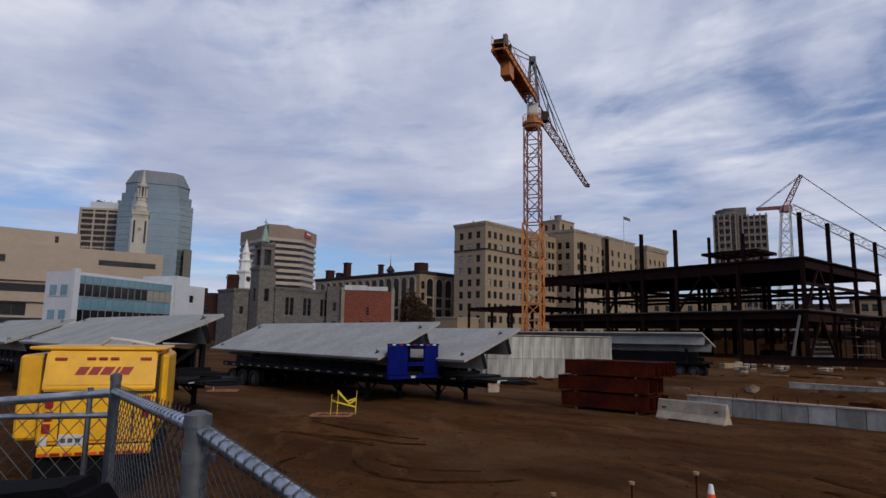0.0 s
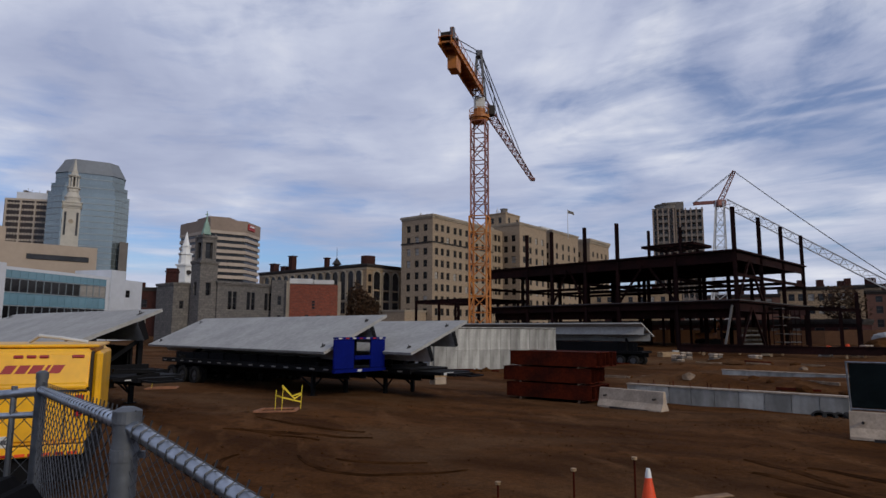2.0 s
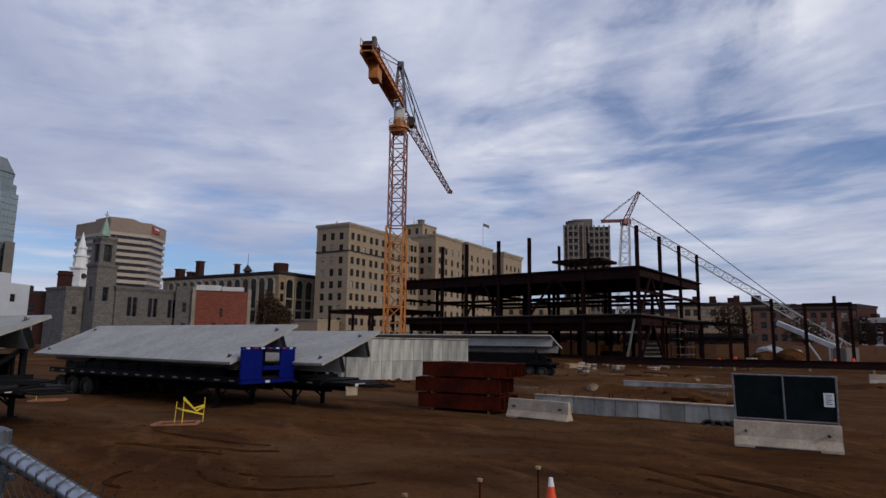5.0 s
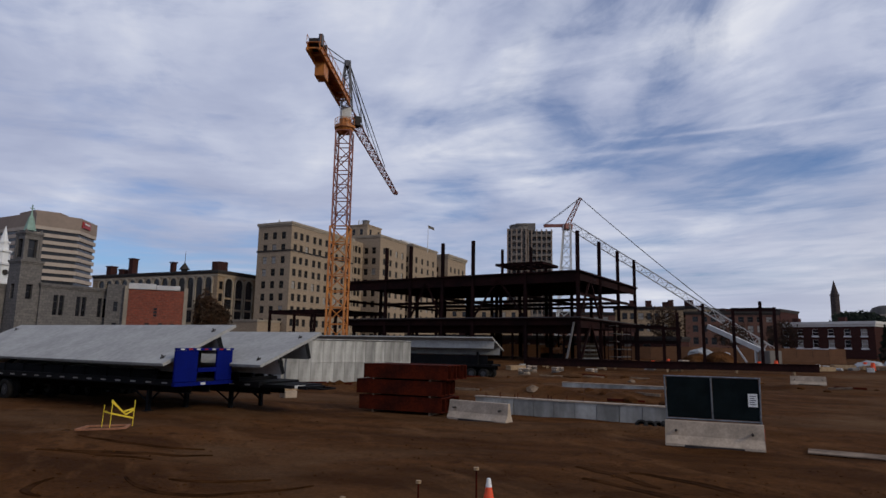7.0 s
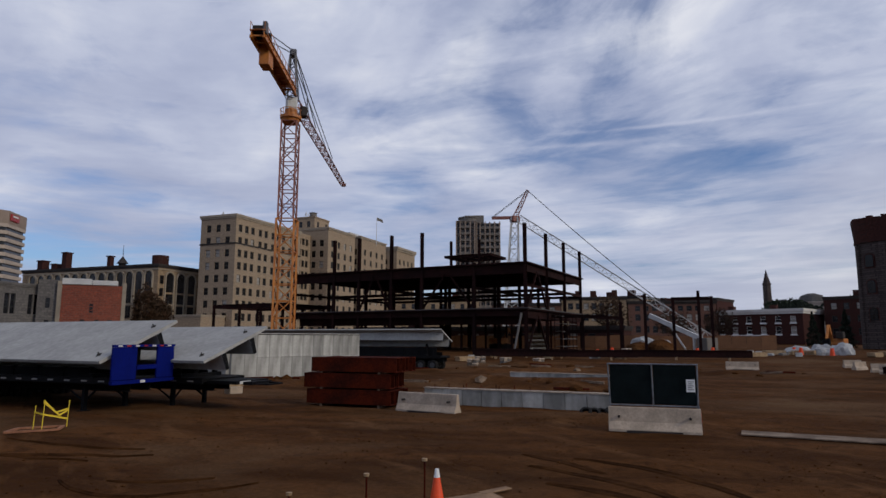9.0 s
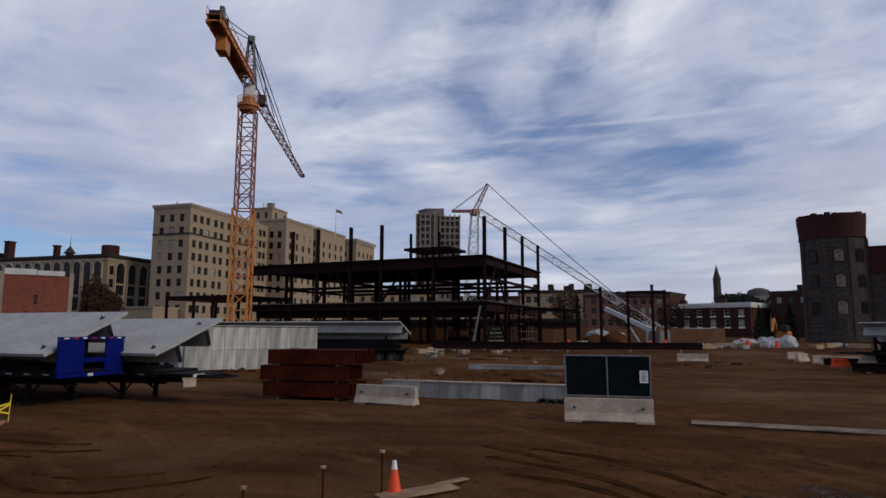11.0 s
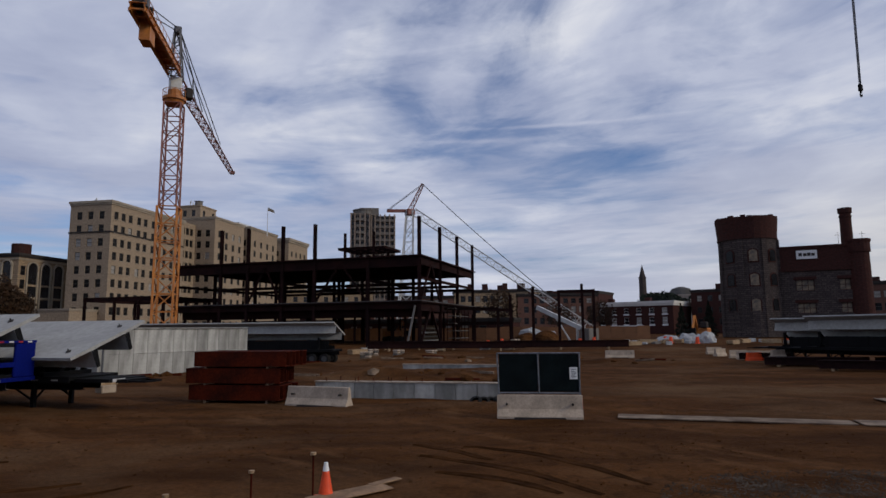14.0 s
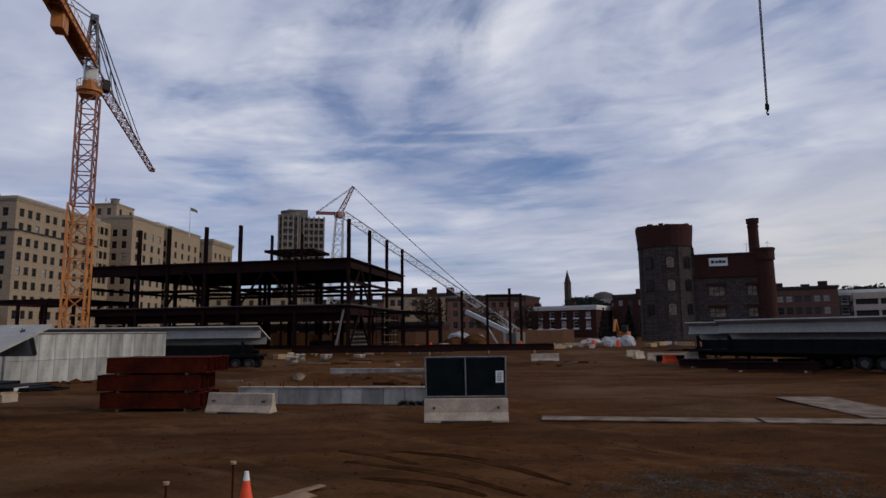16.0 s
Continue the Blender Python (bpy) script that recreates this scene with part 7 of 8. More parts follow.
# ---- far side of the yard ----
def far_yard():
    rnd = random.Random(21)
    # plywood hoarding
    h = thing("plywood_hoarding", Matrix.Identity(4), "orange-brown plywood hoarding round the site", "hoarding")
    a, b = Vector((46.0, 134.5, 0)), Vector((101.0, 83.0, 0))
    n = 30
    bm = bmesh.new()
    bm_span(bm, 0.02, (b - a).length / n - 0.02, -0.02, 0.02, 0, 2.6)
    me = mesh_of("panel", bm, M_HOARD)
    ang = math.degrees(math.atan2((b - a).y, (b - a).x))
    for i in range(n):
        p = a.lerp(b, i / n)
        put("panel", me, h, pose(p.x, p.y, gz(p.x, p.y) - 0.1 + rnd.uniform(-0.1, 0.1), 0, 0, ang))
    # long dark beams lying in front of the frame
    for (p, q) in (((36.0, 76.0), (52.5, 63.0)), ((37.5, 77.5), (48.0, 69.5)), ((50.5, 67.0), (64.0, 56.0))):
        p, q = Vector((*p, 0)), Vector((*q, 0))
        m = (p + q) / 2
        t = thing("steel_beam", pose(m.x, m.y, gz(m.x, m.y), 0, 0, math.degrees(math.atan2((q - p).y, (q - p).x))), "long dark steel beam lying on blocks", "steel beam", "beams on the ground")
        bm = bmesh.new()
        l = (q - p).length / 2
        bm_ibeam(bm, (-l, 0, 0.75), (l, 0, 0.75), 0.35, 0.9, 0.05)
        part("section", bm, M_STEEL, t)
        bm = bmesh.new()
        for u in (-l * 0.7, 0, l * 0.7):
            bm_span(bm, u - 0.1, u + 0.1, -0.5, 0.5, -0.1, 0.3)
        part("support", bm, M_WOOD, t)
    for x, y, turn in ((52.1, 46.9, -44), (61.0, 37.0, -40)):
        barrier(x, y, turn, "pale concrete barrier at the far side of the yard")
    # dark steel stored under and before the far trailers
    for x, y, turn, l, n in ((51.5, 26.5, -52, 7.0, 3), (49.0, 21.5, -62, 6.0, 2), (56.5, 20.5, -70, 7.0, 3), (57.5, 34.0, -50, 4.5, 2), (60.0, 14.0, -78, 7.0, 3)):
        for k in range(n):
            t = thing("steel_beam", pose(x, y, gz(x, y) + 0.02, 0, 0, turn) @ pose(0.3 * k, 0.62 * k, 0), "dark steel beam in a low stack by the trailers", "steel beam", "beams by the trailers")
            bm = bmesh.new()
            bm_ibeam(bm, (-l / 2, 0, 0.42), (l / 2, 0, 0.42), 0.4, 0.6, 0.05)
            part("section", bm, M_STEEL, t)
            for u in (-l * 0.36, l * 0.36):
                bm = bmesh.new()
                bm_span(bm, u - 0.1, u + 0.1, -0.29, 0.29, -0.1, 0.12)
                part("support", bm, M_WOOD, t)
    # low orange and white water-filled barriers by the armoury
    for k in range(6):
        x, y = 65.0 - 2.1 * k, 44.5 - 2.6 * k + 0.5 * math.sin(k * 2.1)
        t = thing("plastic_barrier", pose(x, y, gz(x, y) - 0.02, 0, 0, -30 + 30 * math.sin(k * 1.7)), "orange plastic barrier section" if k == 4 else "white plastic barrier section", "barrier", "plastic barriers")
        bm = bmesh.new()
        bm_prism(bm, [(-0.28, 0.0), (-0.26, 0.22), (-0.12, 0.4), (-0.1, 0.82), (0.1, 0.82), (0.12, 0.4), (0.26, 0.22), (0.28, 0.0)], 1.7, "x", -0.85)
        part("body", bm, M_ORANGE if k == 4 else M_JERSEY, t)
    # rubble and offcuts along the concrete wall and the banks
    for k in range(46):
        i = k % 7
        bx, by, turn, long, wide, high = BANKS[(0, 1, 2, 3, 4, 5, 8)[i]]
        u, v = rnd.uniform(-1, 1) * long, rnd.uniform(-1.2, 1.2) * wide
        c, q = math.cos(radians(turn)), math.sin(radians(turn))
        x, y = bx + u * c - v * q, by + u * q + v * c
        if k % 3:
            t = thing("rubble_lump", pose(x, y, gz(x, y) - 0.04, 0, 0, rnd.uniform(0, 180)), "broken lump of muddy rubble half sunk in dirt", "rubble", "rubble on the banks")
            bm = bmesh.new()
            r = bmesh.ops.create_icosphere(bm, subdivisions=1, radius=1.0)
            w = rnd.uniform(0.14, 0.34)
            for p in r["verts"]:
                p.co *= 1 + 0.5 * noise.noise(p.co * 1.3 + Vector((k, 0, 0)))
                p.co = Vector((p.co.x * w * 1.5, p.co.y * w, (p.co.z + 0.3) * w * 0.8))
            part("lump", bm, M_MAT if k % 5 == 1 else M_DIRT, t)
        else:
            t = thing("timber_offcut", pose(x, y, gz(x, y) + 0.02, 0, rnd.uniform(-4, 4), turn + rnd.uniform(-25, 25)), "dark timber offcut lying on the dirt", "timber", "offcuts on the banks")
            bm = bmesh.new()
            bm_span(bm, -0.5 - 0.9 * rnd.random(), 0.9, -0.08, 0.08, -0.03, 0.12, 0.01)
            part("plank", bm, M_MAT if k % 2 else M_RUST, t)
    # pallets of pale sacks before the frame
    for x, y, turn in ((33.5, 68.5, -20), (35.6, 66.0, 10), (30.6, 64.5, -40), (38.0, 62.5, 25), (52.0, 66.0, -30), (58.5, 72.5, 5)):
        t = thing("sack_pallet", pose(x, y, gz(x, y) - 0.02, 0, 0, turn), "timber pallet stacked with pale sacks", "pallet", "pallets of sacks")
        bm = bmesh.new()
        bm_span(bm, -0.6, 0.6, -0.5, 0.5, 0.0, 0.14, 0.01)
        part("pallet", bm, M_MAT, t)
        for k in range(6):
            bm = bmesh.new()
            cx, cz = -0.3 + 0.6 * (k % 2), 0.26 + 0.22 * (k // 2)
            bm_box(bm, (cx + 0.04 * math.sin(k * 3), 0.03 * math.cos(k * 2), cz), (0.56, 0.92, 0.2), Matrix.Rotation(0.08 * math.sin(k * 5), 3, "Z"), 0.07)
            part("sack", bm, M_JERSEY if k % 3 else M_CONDO, t)
    # rows of pale formwork panels stored under the frame
    for k in range(3):
        p, q = fp(11.5, 3.5, 0), fp(20.5, 3.5, 0)
        t = thing("formwork_stack", pose(p.x, p.y, gz(p.x, p.y) + 0.1, 0, 0, math.degrees(math.atan2((q - p).y, (q - p).x))) @ pose(3.0 * k, 0.4, 0), "stack of pale formwork panels under the deck", "formwork", "formwork stacks")
        for j in range(4):
            bm = bmesh.new()
            bm_span(bm, 0.1, 2.7, -0.5, 0.5, 0.7 * j, 0.7 * j + 0.28, 0.02)
            part("panel_bundle", bm, M_CONDO if j % 2 else M_CONC, t)
            for u in (0.3, 2.3):
                bm = bmesh.new()
                bm_span(bm, u, u + 0.12, -0.48, 0.48, 0.7 * j + 0.281, 0.7 * j + 0.699)
                part("spacer", bm, M_MAT, t)
    # heaps under pale tarpaulins
    for k, (x, y, sx, sy, sz) in enumerate(((78.6, 61.2, 1.9, 1.3, 1.1), (80.6, 59.2, 1.6, 1.2, 1.35), (82.2, 57.6, 1.4, 1.1, 1.6), (77.5, 91.5, 2.6, 1.8, 2.2), (80.0, 89.0, 2.0, 1.6, 1.6))):
        t = thing("covered_heap", pose(x, y, gz(x, y) - 0.1, 0, 0, -45), "heap of material under a pale tarpaulin", "heap", "tarpaulin heaps")
        bm = bmesh.new()
        r = bmesh.ops.create_icosphere(bm, subdivisions=3, radius=1.0)
        for v in r["verts"]:
            v.co *= 1 + 0.28 * noise.noise(v.co * 1.7 + Vector((k * 5, 0, 0))) + 0.16 * noise.noise(v.co * 5 + Vector((k * 3, 2, 0)))
            v.co = Vector((v.co.x * sx, v.co.y * sy, max(0.0, v.co.z + 0.1) * sz))
        part("tarpaulin", bm, M_WHITE_TARP, t, smooth=False)
    for x, y, sx, sz in ((78.5, 88.0, 2.6, 1.9), (75.5, 90.5, 2.2, 1.4), (36, 62, 3, 0.7), (47, 51, 2.6, 0.8)):
        t = thing("dirt_pile", pose(x, y, gz(x, y) - 0.15), "loose pile of brown dirt", "dirt pile", "dirt piles")
        bm = bmesh.new()
        r = bmesh.ops.create_icosphere(bm, subdivisions=3, radius=1.0)
        for v in r["verts"]:
            f = 1 + 0.3 * noise.noise(v.co * 1.4 + Vector((x, y, 0)))
            v.co = Vector((v.co.x * sx * f, v.co.y * sx * f, max(0.0, v.co.z) * sz * f))
        part("mound", bm, M_DIRT, t)
    # excavators
    for x, y, turn, m in ((91.0, 64.6, 205, M_CRANE), (57.0, 108.0, 30, M_CRANE)):
        e = thing("excavator", pose(x, y, gz(x, y), 0, 0, turn), "yellow tracked excavator with its arm folded", "excavator", "site machines")
        for sy in (-1.1, 1.1):
            bm = bmesh.new()
            bm_prism(bm, [(-1.9, 0.2), (-1.6, 0.0), (1.6, 0.0), (1.9, 0.2), (1.9, 0.6), (1.6, 0.85), (-1.6, 0.85), (-1.9, 0.6)], 0.55, "y", sy - 0.27)
            part("track", bm, M_RUBBER, e)
        bm = bmesh.new()
        bm_span(bm, -2.0, 1.0, -1.3, 1.3, 1.0, 2.0, 0.12)
        part("body", bm, m, e)
        bm = bmesh.new()
        bm_span(bm, 0.0, 1.5, 0.3, 1.3, 2.0, 3.0, 0.1)
        part("cab", bm, M_DARK_TRIM, e)
        bm = bmesh.new()
        bm_beam(bm, (1.0, -0.3, 1.7), (2.8, -0.3, 3.9), 0.4, 0.45)
        part("boom", bm, m, e)
        bm = bmesh.new()
        bm_beam(bm, (2.75, -0.3, 3.9), (4.4, -0.3, 1.9), 0.3, 0.34)
        part("stick", bm, m, e)
        bm = bmesh.new()
        bm_prism(bm, [(4.2, 2.0), (5.0, 2.0), (5.0, 1.2), (4.4, 0.9), (4.0, 1.4)], 0.9, "y", -0.75)
        part("bucket", bm, M_BLACK, e)
    # white conveyor beam propped on a crate
    c = thing("conveyor", Matrix.Identity(4), "pale sloping conveyor beam on a support", "conveyor")
    bm = bmesh.new()
    bm_beam(bm, (82.0, 94.6, 7.4), (84.9, 84.9, 3.0), 0.6, 0.8)
    part("boom", bm, M_PALE, c)
    bm = bmesh.new()
    bm_beam(bm, (84.6, 88.4, 1.0), (83.2, 90.6, 5.4), 0.25)
    part("prop", bm, M_PALE, c)
    bm = bmesh.new()
    bm_beam(bm, (84.5, 86.2, 1.0), (84.5, 86.2, 3.4), 0.4)
    part("prop", bm, M_PALE, c)
    bm = bmesh.new()
    bm_span(bm, 83.6, 86.2, 82.4, 84.8, 0.9, 3.2, 0.1)
    part("hopper", bm, M_CONDO, c)
    # pallets, crates, drums and cones along the back of the yard
    colours = (M_WOOD, M_CONC, M_ORANGE, M_WHITE, M_RED_PAINT, M_TAN_TRIM, M_YELLOW, M_CONDO)
    names = (("timber_stack", "pale timber stack on the dirt", "timber"), ("concrete_block", "grey concrete block on the dirt", "block"), ("barrel", "orange plastic traffic barrel", "barrel"), ("crate", "white crate at the site's edge", "crate"))
    for k in range(68):
        u = rnd.random()
        if k < 52:
            x, y = 60 + u * 30 + rnd.uniform(-2, 2), 69 - u * 18 + rnd.uniform(-3, 4)
        else:
            x, y = 30 + u * 28 + rnd.uniform(-2, 2), 78 - u * 8 + rnd.uniform(-5, 8)
        kind = names[rnd.choice((0, 0, 0, 1, 1, 2, 3, 3, 3, 3))]
        m = {"timber_stack": M_WOOD, "concrete_block": M_CONC, "barrel": M_ORANGE, "crate": rnd.choice((M_CONC, M_WHITE_TARP, M_TAN_TRIM, M_CONDO))}[kind[0]]
        t = thing(kind[0], pose(x, y, gz(x, y) - 0.03, 0, 0, rnd.uniform(-70, 30)), kind[1], kind[2], "site clutter")
        bm = bmesh.new()
        if kind[0] == "barrel":
            for z0, z1, r0 in ((0, 0.12, 0.36), (0.12, 0.45, 0.29), (0.45, 0.75, 0.26), (0.75, 1.0, 0.22)):
                bm_cyl(bm, (0, 0, z0), (0, 0, z1), r0, r0 * 0.96, 14)
        elif kind[0] == "timber_stack":
            for j in range(4):
                bm_span(bm, -1.3 + rnd.uniform(-0.2, 0.2), 1.3, -0.45, 0.45, 0.03 + j * 0.14, 0.16 + j * 0.14)
        else:
            w = rnd.uniform(0.25, 0.6)
            bm_span(bm, -w, w, -0.35, 0.35, 0, rnd.uniform(0.25, 0.6), 0.06)
            bm_span(bm, -w * 0.9, w * 0.9, -0.43, 0.43, -0.05, 0.1)
        part("body", bm, m, t)


# ---- marks on the dirt ----
RUTS = (
    ((-2.26, 16.76), (-0.77, 14.6), (1.85, 14.7)),
    ((-1.25, 16.27), (-0.24, 15.61), (1.0, 15.5)),
    ((-3.76, 16.86), (-4.03, 15.83), (-3.57, 15.06)),
    ((-4.49, 22.49), (-2.45, 20.68), (-0.67, 20.0)),
    ((-4.56, 20.35), (-3.24, 19.36), (-1.93, 18.65)),
)
BROAD_RUTS = (
    ((8.39, 14.14), (9.31, 11.85), (9.35, 8.83)),
    ((7.83, 12.41), (8.55, 10.86), (8.77, 9.34)),
    ((9.99, 14.5), (10.95, 12.12), (10.7, 8.84)),
    ((8.95, 15.43), (9.39, 14.4), (9.68, 12.79)),
)


def strip_on_ground(name, pts, width, m, label):
    """A shallow band pressed into the dirt along a curve through three points."""
    a, k, c = [Vector((*p, 0)) for p in pts]
    n = 26
    bm = bmesh.new()
    rows = []
    for i in range(n + 1):
        f = i / n
        mid = k * 2 - (a + c) / 2
        p = a * (1 - f) ** 2 + mid * 2 * f * (1 - f) + c * f * f
        d = (mid - a) * (1 - f) + (c - mid) * f
        s = Vector((-d.y, d.x, 0)).normalized()
        w = width * (0.25 + 0.75 * math.sin(math.pi * min(1, max(0.0, f * 0.96 + 0.02)))) * (1 + 0.35 * noise.noise((p.x * 2, p.y * 2, 9)))
        rows.append([bm.verts.new((*(p + s * w * e).xy, gz(*(p + s * w * e).xy) + h)) for e, h in ((-0.75, 0.004), (-0.5, 0.03), (-0.3, 0.012), (0.3, 0.012), (0.5, 0.03), (0.75, 0.004))])
    for u, v in zip(rows, rows[1:]):
        for i in range(5):
            bm.faces.new((u[i], u[i + 1], v[i + 1], v[i]))
    return tagged(part(name, mesh_of(name, bm, m, True), m), label, "tyre track", kind="structure")


def ground_marks():
    for r in RUTS:
        strip_on_ground("tyre_track", r, 0.13, M_DAMP, "dark curved tyre track pressed into the dirt")
    for r in BROAD_RUTS:
        strip_on_ground("tyre_track", r, 0.26, M_DAMP, "broad churned tyre track in the dirt")
    rnd = random.Random(5)
    for k in range(4):
        x, y = rnd.uniform(-6, 26), rnd.uniform(12, 30)
        if x > 12 and y > 14 and x + y > 31:
            continue
        if math.hypot(x, y) < 13.5:
            continue
        t = radians(rnd.choice((-18, -28, -38)) + rnd.uniform(-8, 8))
        l = rnd.uniform(0.8, 2.6)
        d = Vector((math.cos(t), math.sin(t))) * l
        strip_on_ground("tyre_track", ((x, y), (x + d.x + 0.1, y + d.y + rnd.uniform(-0.2, 0.2)), (x + 2 * d.x, y + 2 * d.y)), rnd.uniform(0.14, 0.3), M_DAMP, "faint straight tyre track in the dirt")


def stones(name, n, spot, size, m, label, seed):
    """Loose stones or clods, each an uneven lump."""
    rnd = random.Random(seed)
    verts, faces = [], []
    octa = ((1, 0, 0), (0, 1, 0), (-1, 0, 0), (0, -1, 0), (0, 0, 0.8), (0, 0, -0.5))
    tri = ((0, 1, 4), (1, 2, 4), (2, 3, 4), (3, 0, 4), (1, 0, 5), (2, 1, 5), (3, 2, 5), (0, 3, 5))
    for _ in range(n):
        p = spot(rnd)
        if p is None:
            continue
        x, y = p
        s, a, i = size(rnd), rnd.uniform(0, 6.28), len(verts)
        z = gz(x, y) + s * 0.2
        for u, v, w in octa:
            k = s * rnd.uniform(0.7, 1.2)
            verts.append((x + (u * math.cos(a) - v * math.sin(a)) * k, y + (u * math.sin(a) + v * math.cos(a)) * k * 0.8, z + w * k * 0.7))
        faces += [tuple(i + q for q in f) for f in tri]
    me = bpy.data.meshes.new(name)
    me.from_pydata(verts, [], faces)
    me.materials.append(m)
    tagged(new(name, me), label, "stones", kind="stuff")


def gravel_spot(rnd):
    a, r = rnd.uniform(0, 6.28), rnd.random() ** 0.6
    x, y = 13.0 + r * (3.3 * math.cos(a) + 0.3 * math.sin(a * 3)), 6.6 + r * (2.0 * math.sin(a) - 0.9 * math.cos(a))
    return (x, y) if noise.noise((x * 0.9, y * 0.9, 7)) > rnd.uniform(-0.45, 0.25) else None


def clod_spot(rnd):
    r, a = rnd.uniform(11.5, 40) , radians(rnd.uniform(-30, 75))
    x, y = r * math.sin(a), r * math.cos(a)
    return (x, y) if noise.noise((x * 0.25, y * 0.25, 2)) > rnd.uniform(-0.5, 0.5) else None


def bank_spot(rnd):
    return 15.0 + rnd.gauss(0, 2.6), 20.8 - rnd.gauss(0, 0.9) - 0.4


def tyre_heap():
    for k, (x, y) in enumerate(((15.51, 21.74), (15.91, 21.70), (16.29, 21.66), (16.63, 21.63))):
        t = thing("old_tyre", pose(x, y, gz(x, y) + 0.13, 0, 55, 40 + 25 * k), "old black tyre lying against a low wall", "tyre", "old tyres")
        part("tyre", TYRE, M_RUBBER, t).scale = (0.7, 0.5, 0.5)


# ---- trees ----
M_LEAF = mat("dull_autumn_leaves", (0.050, 0.026, 0.014), 0.9, vary=0.5, grain=1.2, patch=0.5, bump=0, spec=0.1, second=(0.028, 0.018, 0.010))
M_NEEDLE = mat("dark_conifer_needles", (0.016, 0.022, 0.014), 0.9, vary=0.5, grain=1.2, patch=0.5, bump=0, spec=0.1)
M_BARK = mat("bark", (0.05, 0.038, 0.028), 0.95, vary=0.3, grain=8, patch=1)


def tree(x, y, h, spread, label, leaf, cone=False, seed=0, base=None, leafage=0.026):
    rnd = random.Random(seed)
    t = thing("tree", pose(x, y, (gz(x, y) if base is None else base) - 0.1), label, "tree", "trees round the yard")
    bm = bmesh.new()
    bm_cyl(bm, (0, 0, 0), (0, 0, h * (0.9 if cone else 0.55)), h * 0.03, h * 0.008, 8)
    if not cone:
        for k in range(9):
            a, e = rnd.uniform(0, 6.28), rnd.uniform(0.5, 0.95)
            z = h * rnd.uniform(0.25, 0.5)
            bm_cyl(bm, (0, 0, z), (spread * 0.7 * math.cos(a), spread * 0.7 * math.sin(a), h * e), h * 0.012, h * 0.003, 5)
    part("trunk", bm, M_BARK, t)
    verts, faces = [], []
    for _ in range(1500 if cone else 1800):
        if cone:
            f = rnd.random() ** 0.7
            z = h * (1 - f * 0.95)
            a, r = rnd.uniform(0, 6.28), spread * f * (0.55 + 0.45 * rnd.random()) * (0.8 + 0.2 * math.sin(z * 5))
            c = Vector((r * math.cos(a), r * math.sin(a), z))
        else:
            v = Vector((rnd.gauss(0, 1), rnd.gauss(0, 1), rnd.gauss(0, 1))).normalized() * (0.55 + 0.45 * rnd.random())
            v *= 1 + 0.45 * noise.noise(v * 1.6 + Vector((seed, 0, 0)))
            c = Vector((v.x * spread, v.y * spread, h * 0.64 + v.z * h * 0.36))
        s = h * leafage * rnd.uniform(0.6, 1.4)
        u = Vector((rnd.gauss(0, 1), rnd.gauss(0, 1), rnd.gauss(0, 1))).normalized()
        w = u.orthogonal().normalized()
        i = len(verts)
        verts += [tuple(c + u * s), tuple(c + w * s * 0.6), tuple(c - u * s), tuple(c - w * s * 0.6)]
        faces.append((i, i + 1, i + 2, i + 3))
    me = bpy.data.meshes.new("crown")
    me.from_pydata(verts, [], faces)
    me.materials.append(leaf)
    part("crown", me, leaf, t)


def trees():
    tree(-7.6, 150, 13.0, 3.0, "brown-leaved tree beside the brick building", M_LEAF, seed=1)
    tree(-5.0, 156, 11.0, 2.6, "brown-leaved tree beside the brick building", M_LEAF, seed=2)
    tree(119.5, 89.5, 7.6, 2.2, "small dark conifer by the armoury", M_NEEDLE, True, 3)
    tree(121.5, 84.0, 8.2, 2.4, "small dark conifer by the armoury", M_NEEDLE, True, 4)
    tree(104.0, 99.0, 8.5, 3.4, "dark reddish shrub tree behind the hoarding", M_LEAF, seed=5)
    tree(96.0, 104.0, 8.0, 3.6, "dark reddish shrub tree behind the hoarding", M_LEAF, seed=6)
    tree(91.0, 118.0, 12.0, 4.0, "bare-looking dark tree behind the frame", M_LEAF, seed=7)
    for k, (x, y, h) in enumerate(((238, 66, 19), (236, 76, 18), (240, 56, 21), (236, 88, 16), (250, 48, 22), (300, 205, 27), (286, 226, 26), (270, 215, 22))):
        tree(x, y, h * 0.86, h * 0.5, "distant dark tree on the skyline", M_NEEDLE, seed=20 + k, base=1.0, leafage=0.062)


M_HOARD = mat("orange_plywood", (0.19, 0.085, 0.035), 0.85, vary=0.2, grain=3, patch=0.5, pieces=0.2)

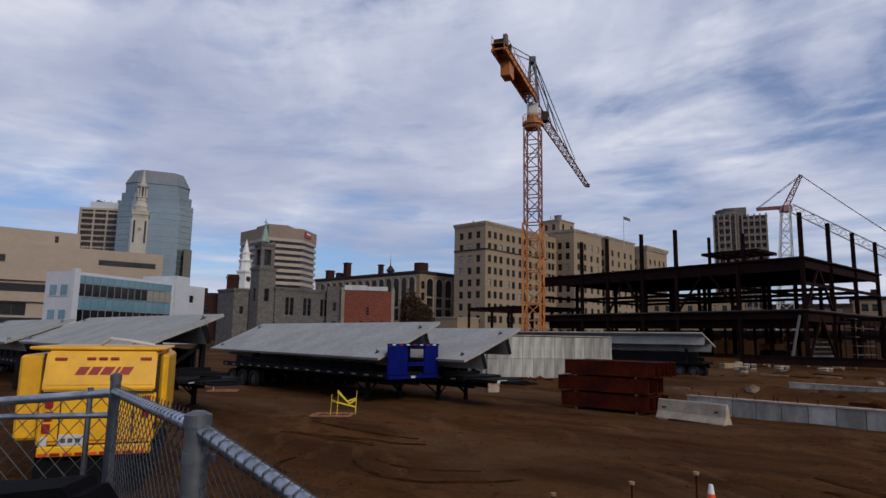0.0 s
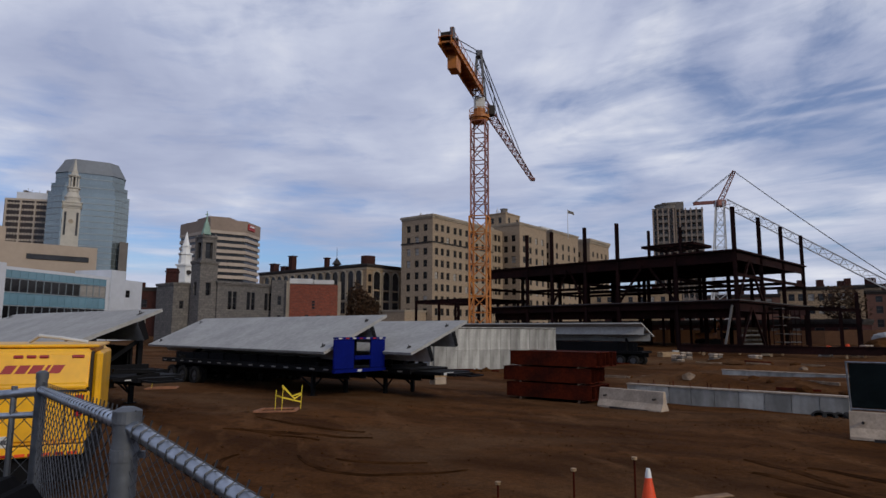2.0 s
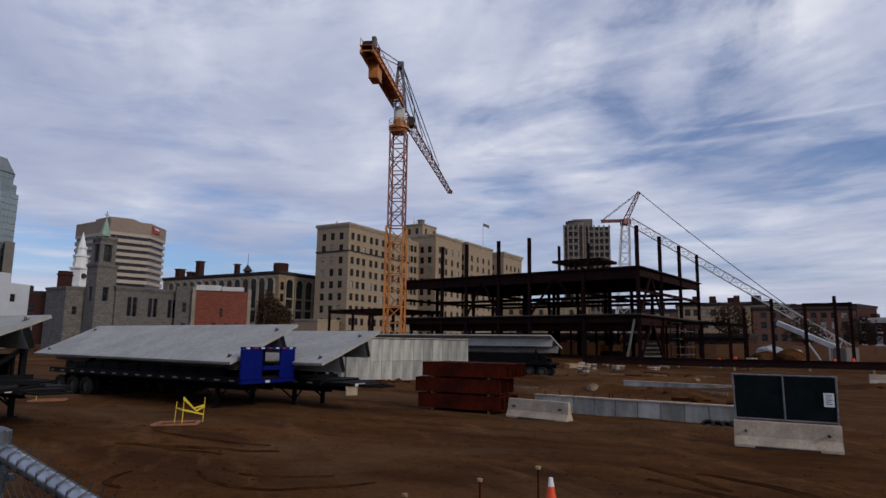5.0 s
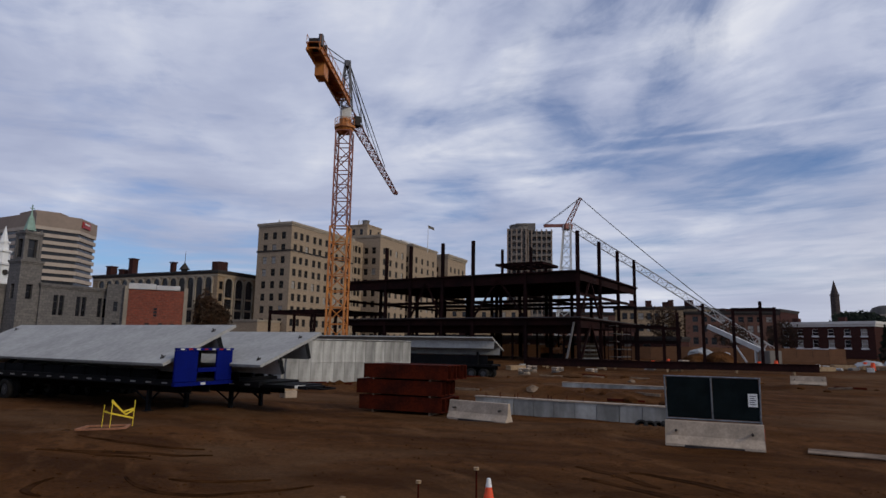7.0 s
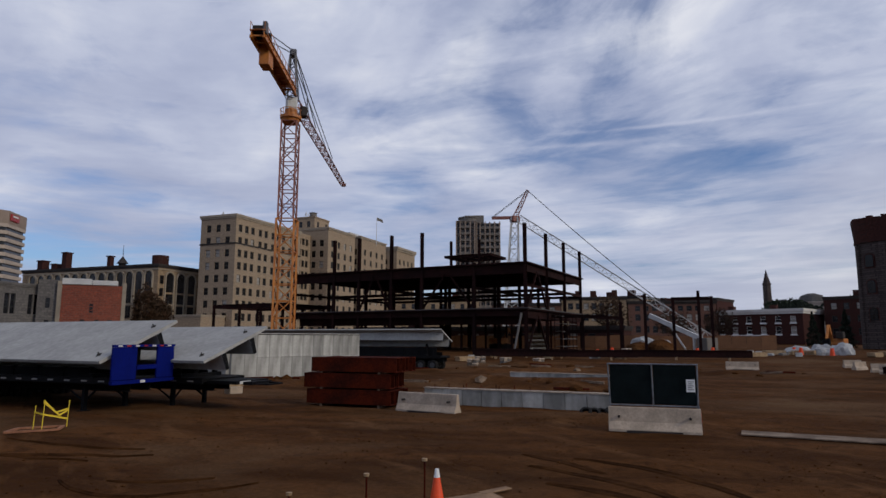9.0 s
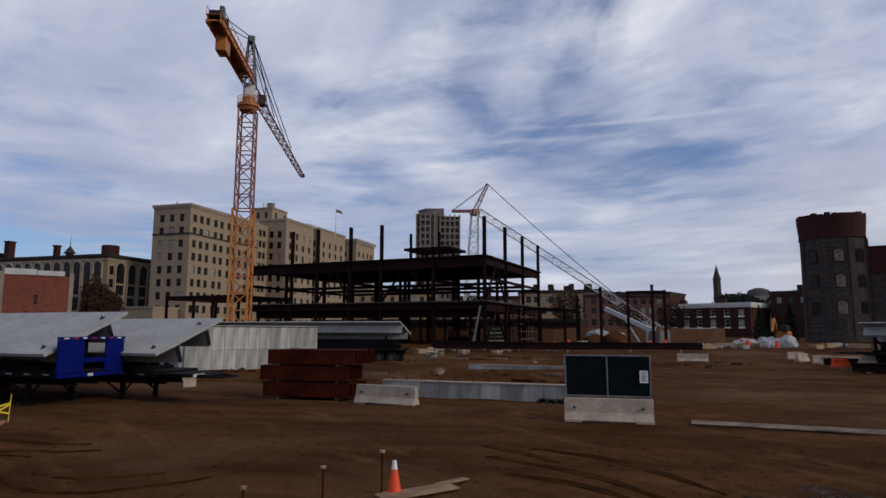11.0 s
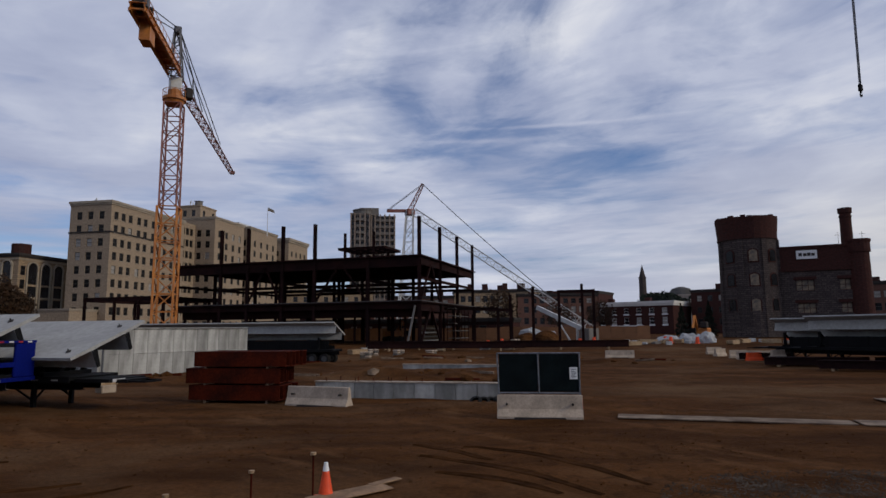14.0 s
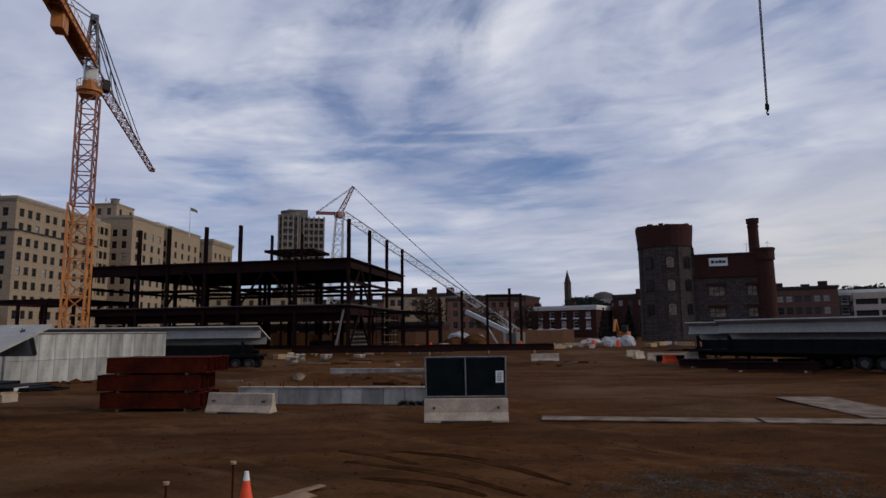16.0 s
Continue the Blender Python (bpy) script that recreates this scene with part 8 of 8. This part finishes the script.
steel_frame()
tower_crane()
second_crane()
third_crane()
slab_trailer(T1.x, T1.y, 46.2, 24.9, "black flatbed trailer with a blue headboard", True, front=0.1, mid=-0.14, ztop=2.91, long=18.4, wide=3.98, swing=-4.0)
slab_trailer(*beside(3.5, -1.2), 46.2, 21.5, "black flatbed trailer with an open gooseneck", False, front=-1.0, mid=-0.32, ztop=2.95, long=17.6, wide=4.1, swing=-4.5)
slab_trailer(*beside(-9.2, 2.25), 46.2, 22, "black flatbed trailer loaded with a slab", False, ztop=3.0)
slab_trailer(*beside(-9.6, 19.5), 46.2, 22, "black flatbed trailer loaded with a slab", False, ztop=3.0)
slab_trailer(13.2, 68.2, -132, 20, "black flatbed trailer parked behind the concrete wall", False, front=-8.6, mid=0.0, ztop=3.45, long=24.0)
slab_trailer(54.3, 28.1, 176, 20, "black flatbed trailer with a slab at the yard's edge", False, mid=0.0, ztop=3.3)
slab_trailer(57.8, 32.9, 176, 20, "black flatbed trailer with a slab at the yard's edge", False, mid=0.0, ztop=3.3)
panel_wall()
for x, y in ((3.0, 38.0), (-1.4, 40.6)):
    d = thing("concrete_block", pose(x, y, gz(x, y) - 0.02, 0, 0, 30), "pale concrete block under a trailer's nose", "block", "blocks under trailers")
    bm = bmesh.new()
    bm_span(bm, -0.42, 0.42, -0.3, 0.3, 0, 0.42, 0.04)
    part("body", bm, M_JERSEY, d)
    bm = bmesh.new()
    bm_span(bm, -0.6, 0.6, -0.12, 0.12, 0.425, 0.53, 0.01)
    part("timber", bm, M_WOOD, d)
low_wall((11.3, 29.2), (17.6, 22.9), 0.72, "low concrete wall with a timber strip on top", 9)
low_wall((25.2, 45.9), (31.5, 38.6), 0.36, "low concrete kerb wall in the yard", 6)
rusty_stack()
barrier(10.15, 25.75, -53.5, "weathered pale concrete barrier beside rusty beams")
screened_barrier()
traffic_cone()
stakes()
yard_boards()
taped_frames()
street_sweeper()
fence()
far_yard()
ground_marks()
tyre_heap()
trees()
stones("gravel", 9000, gravel_spot, lambda r: r.uniform(0.012, 0.038), M_GRAVEL, "patch of grey gravel on the dirt", 31)
stones("dirt_clods", 6500, clod_spot, lambda r: 0.012 + 0.05 * r.random() ** 2.2, M_DIRT, "loose clods and pebbles on the dirt", 32)
stones("dirt_clods", 200, bank_spot, lambda r: r.uniform(0.015, 0.06), M_DIRT, "broken clods along a low bank", 33)
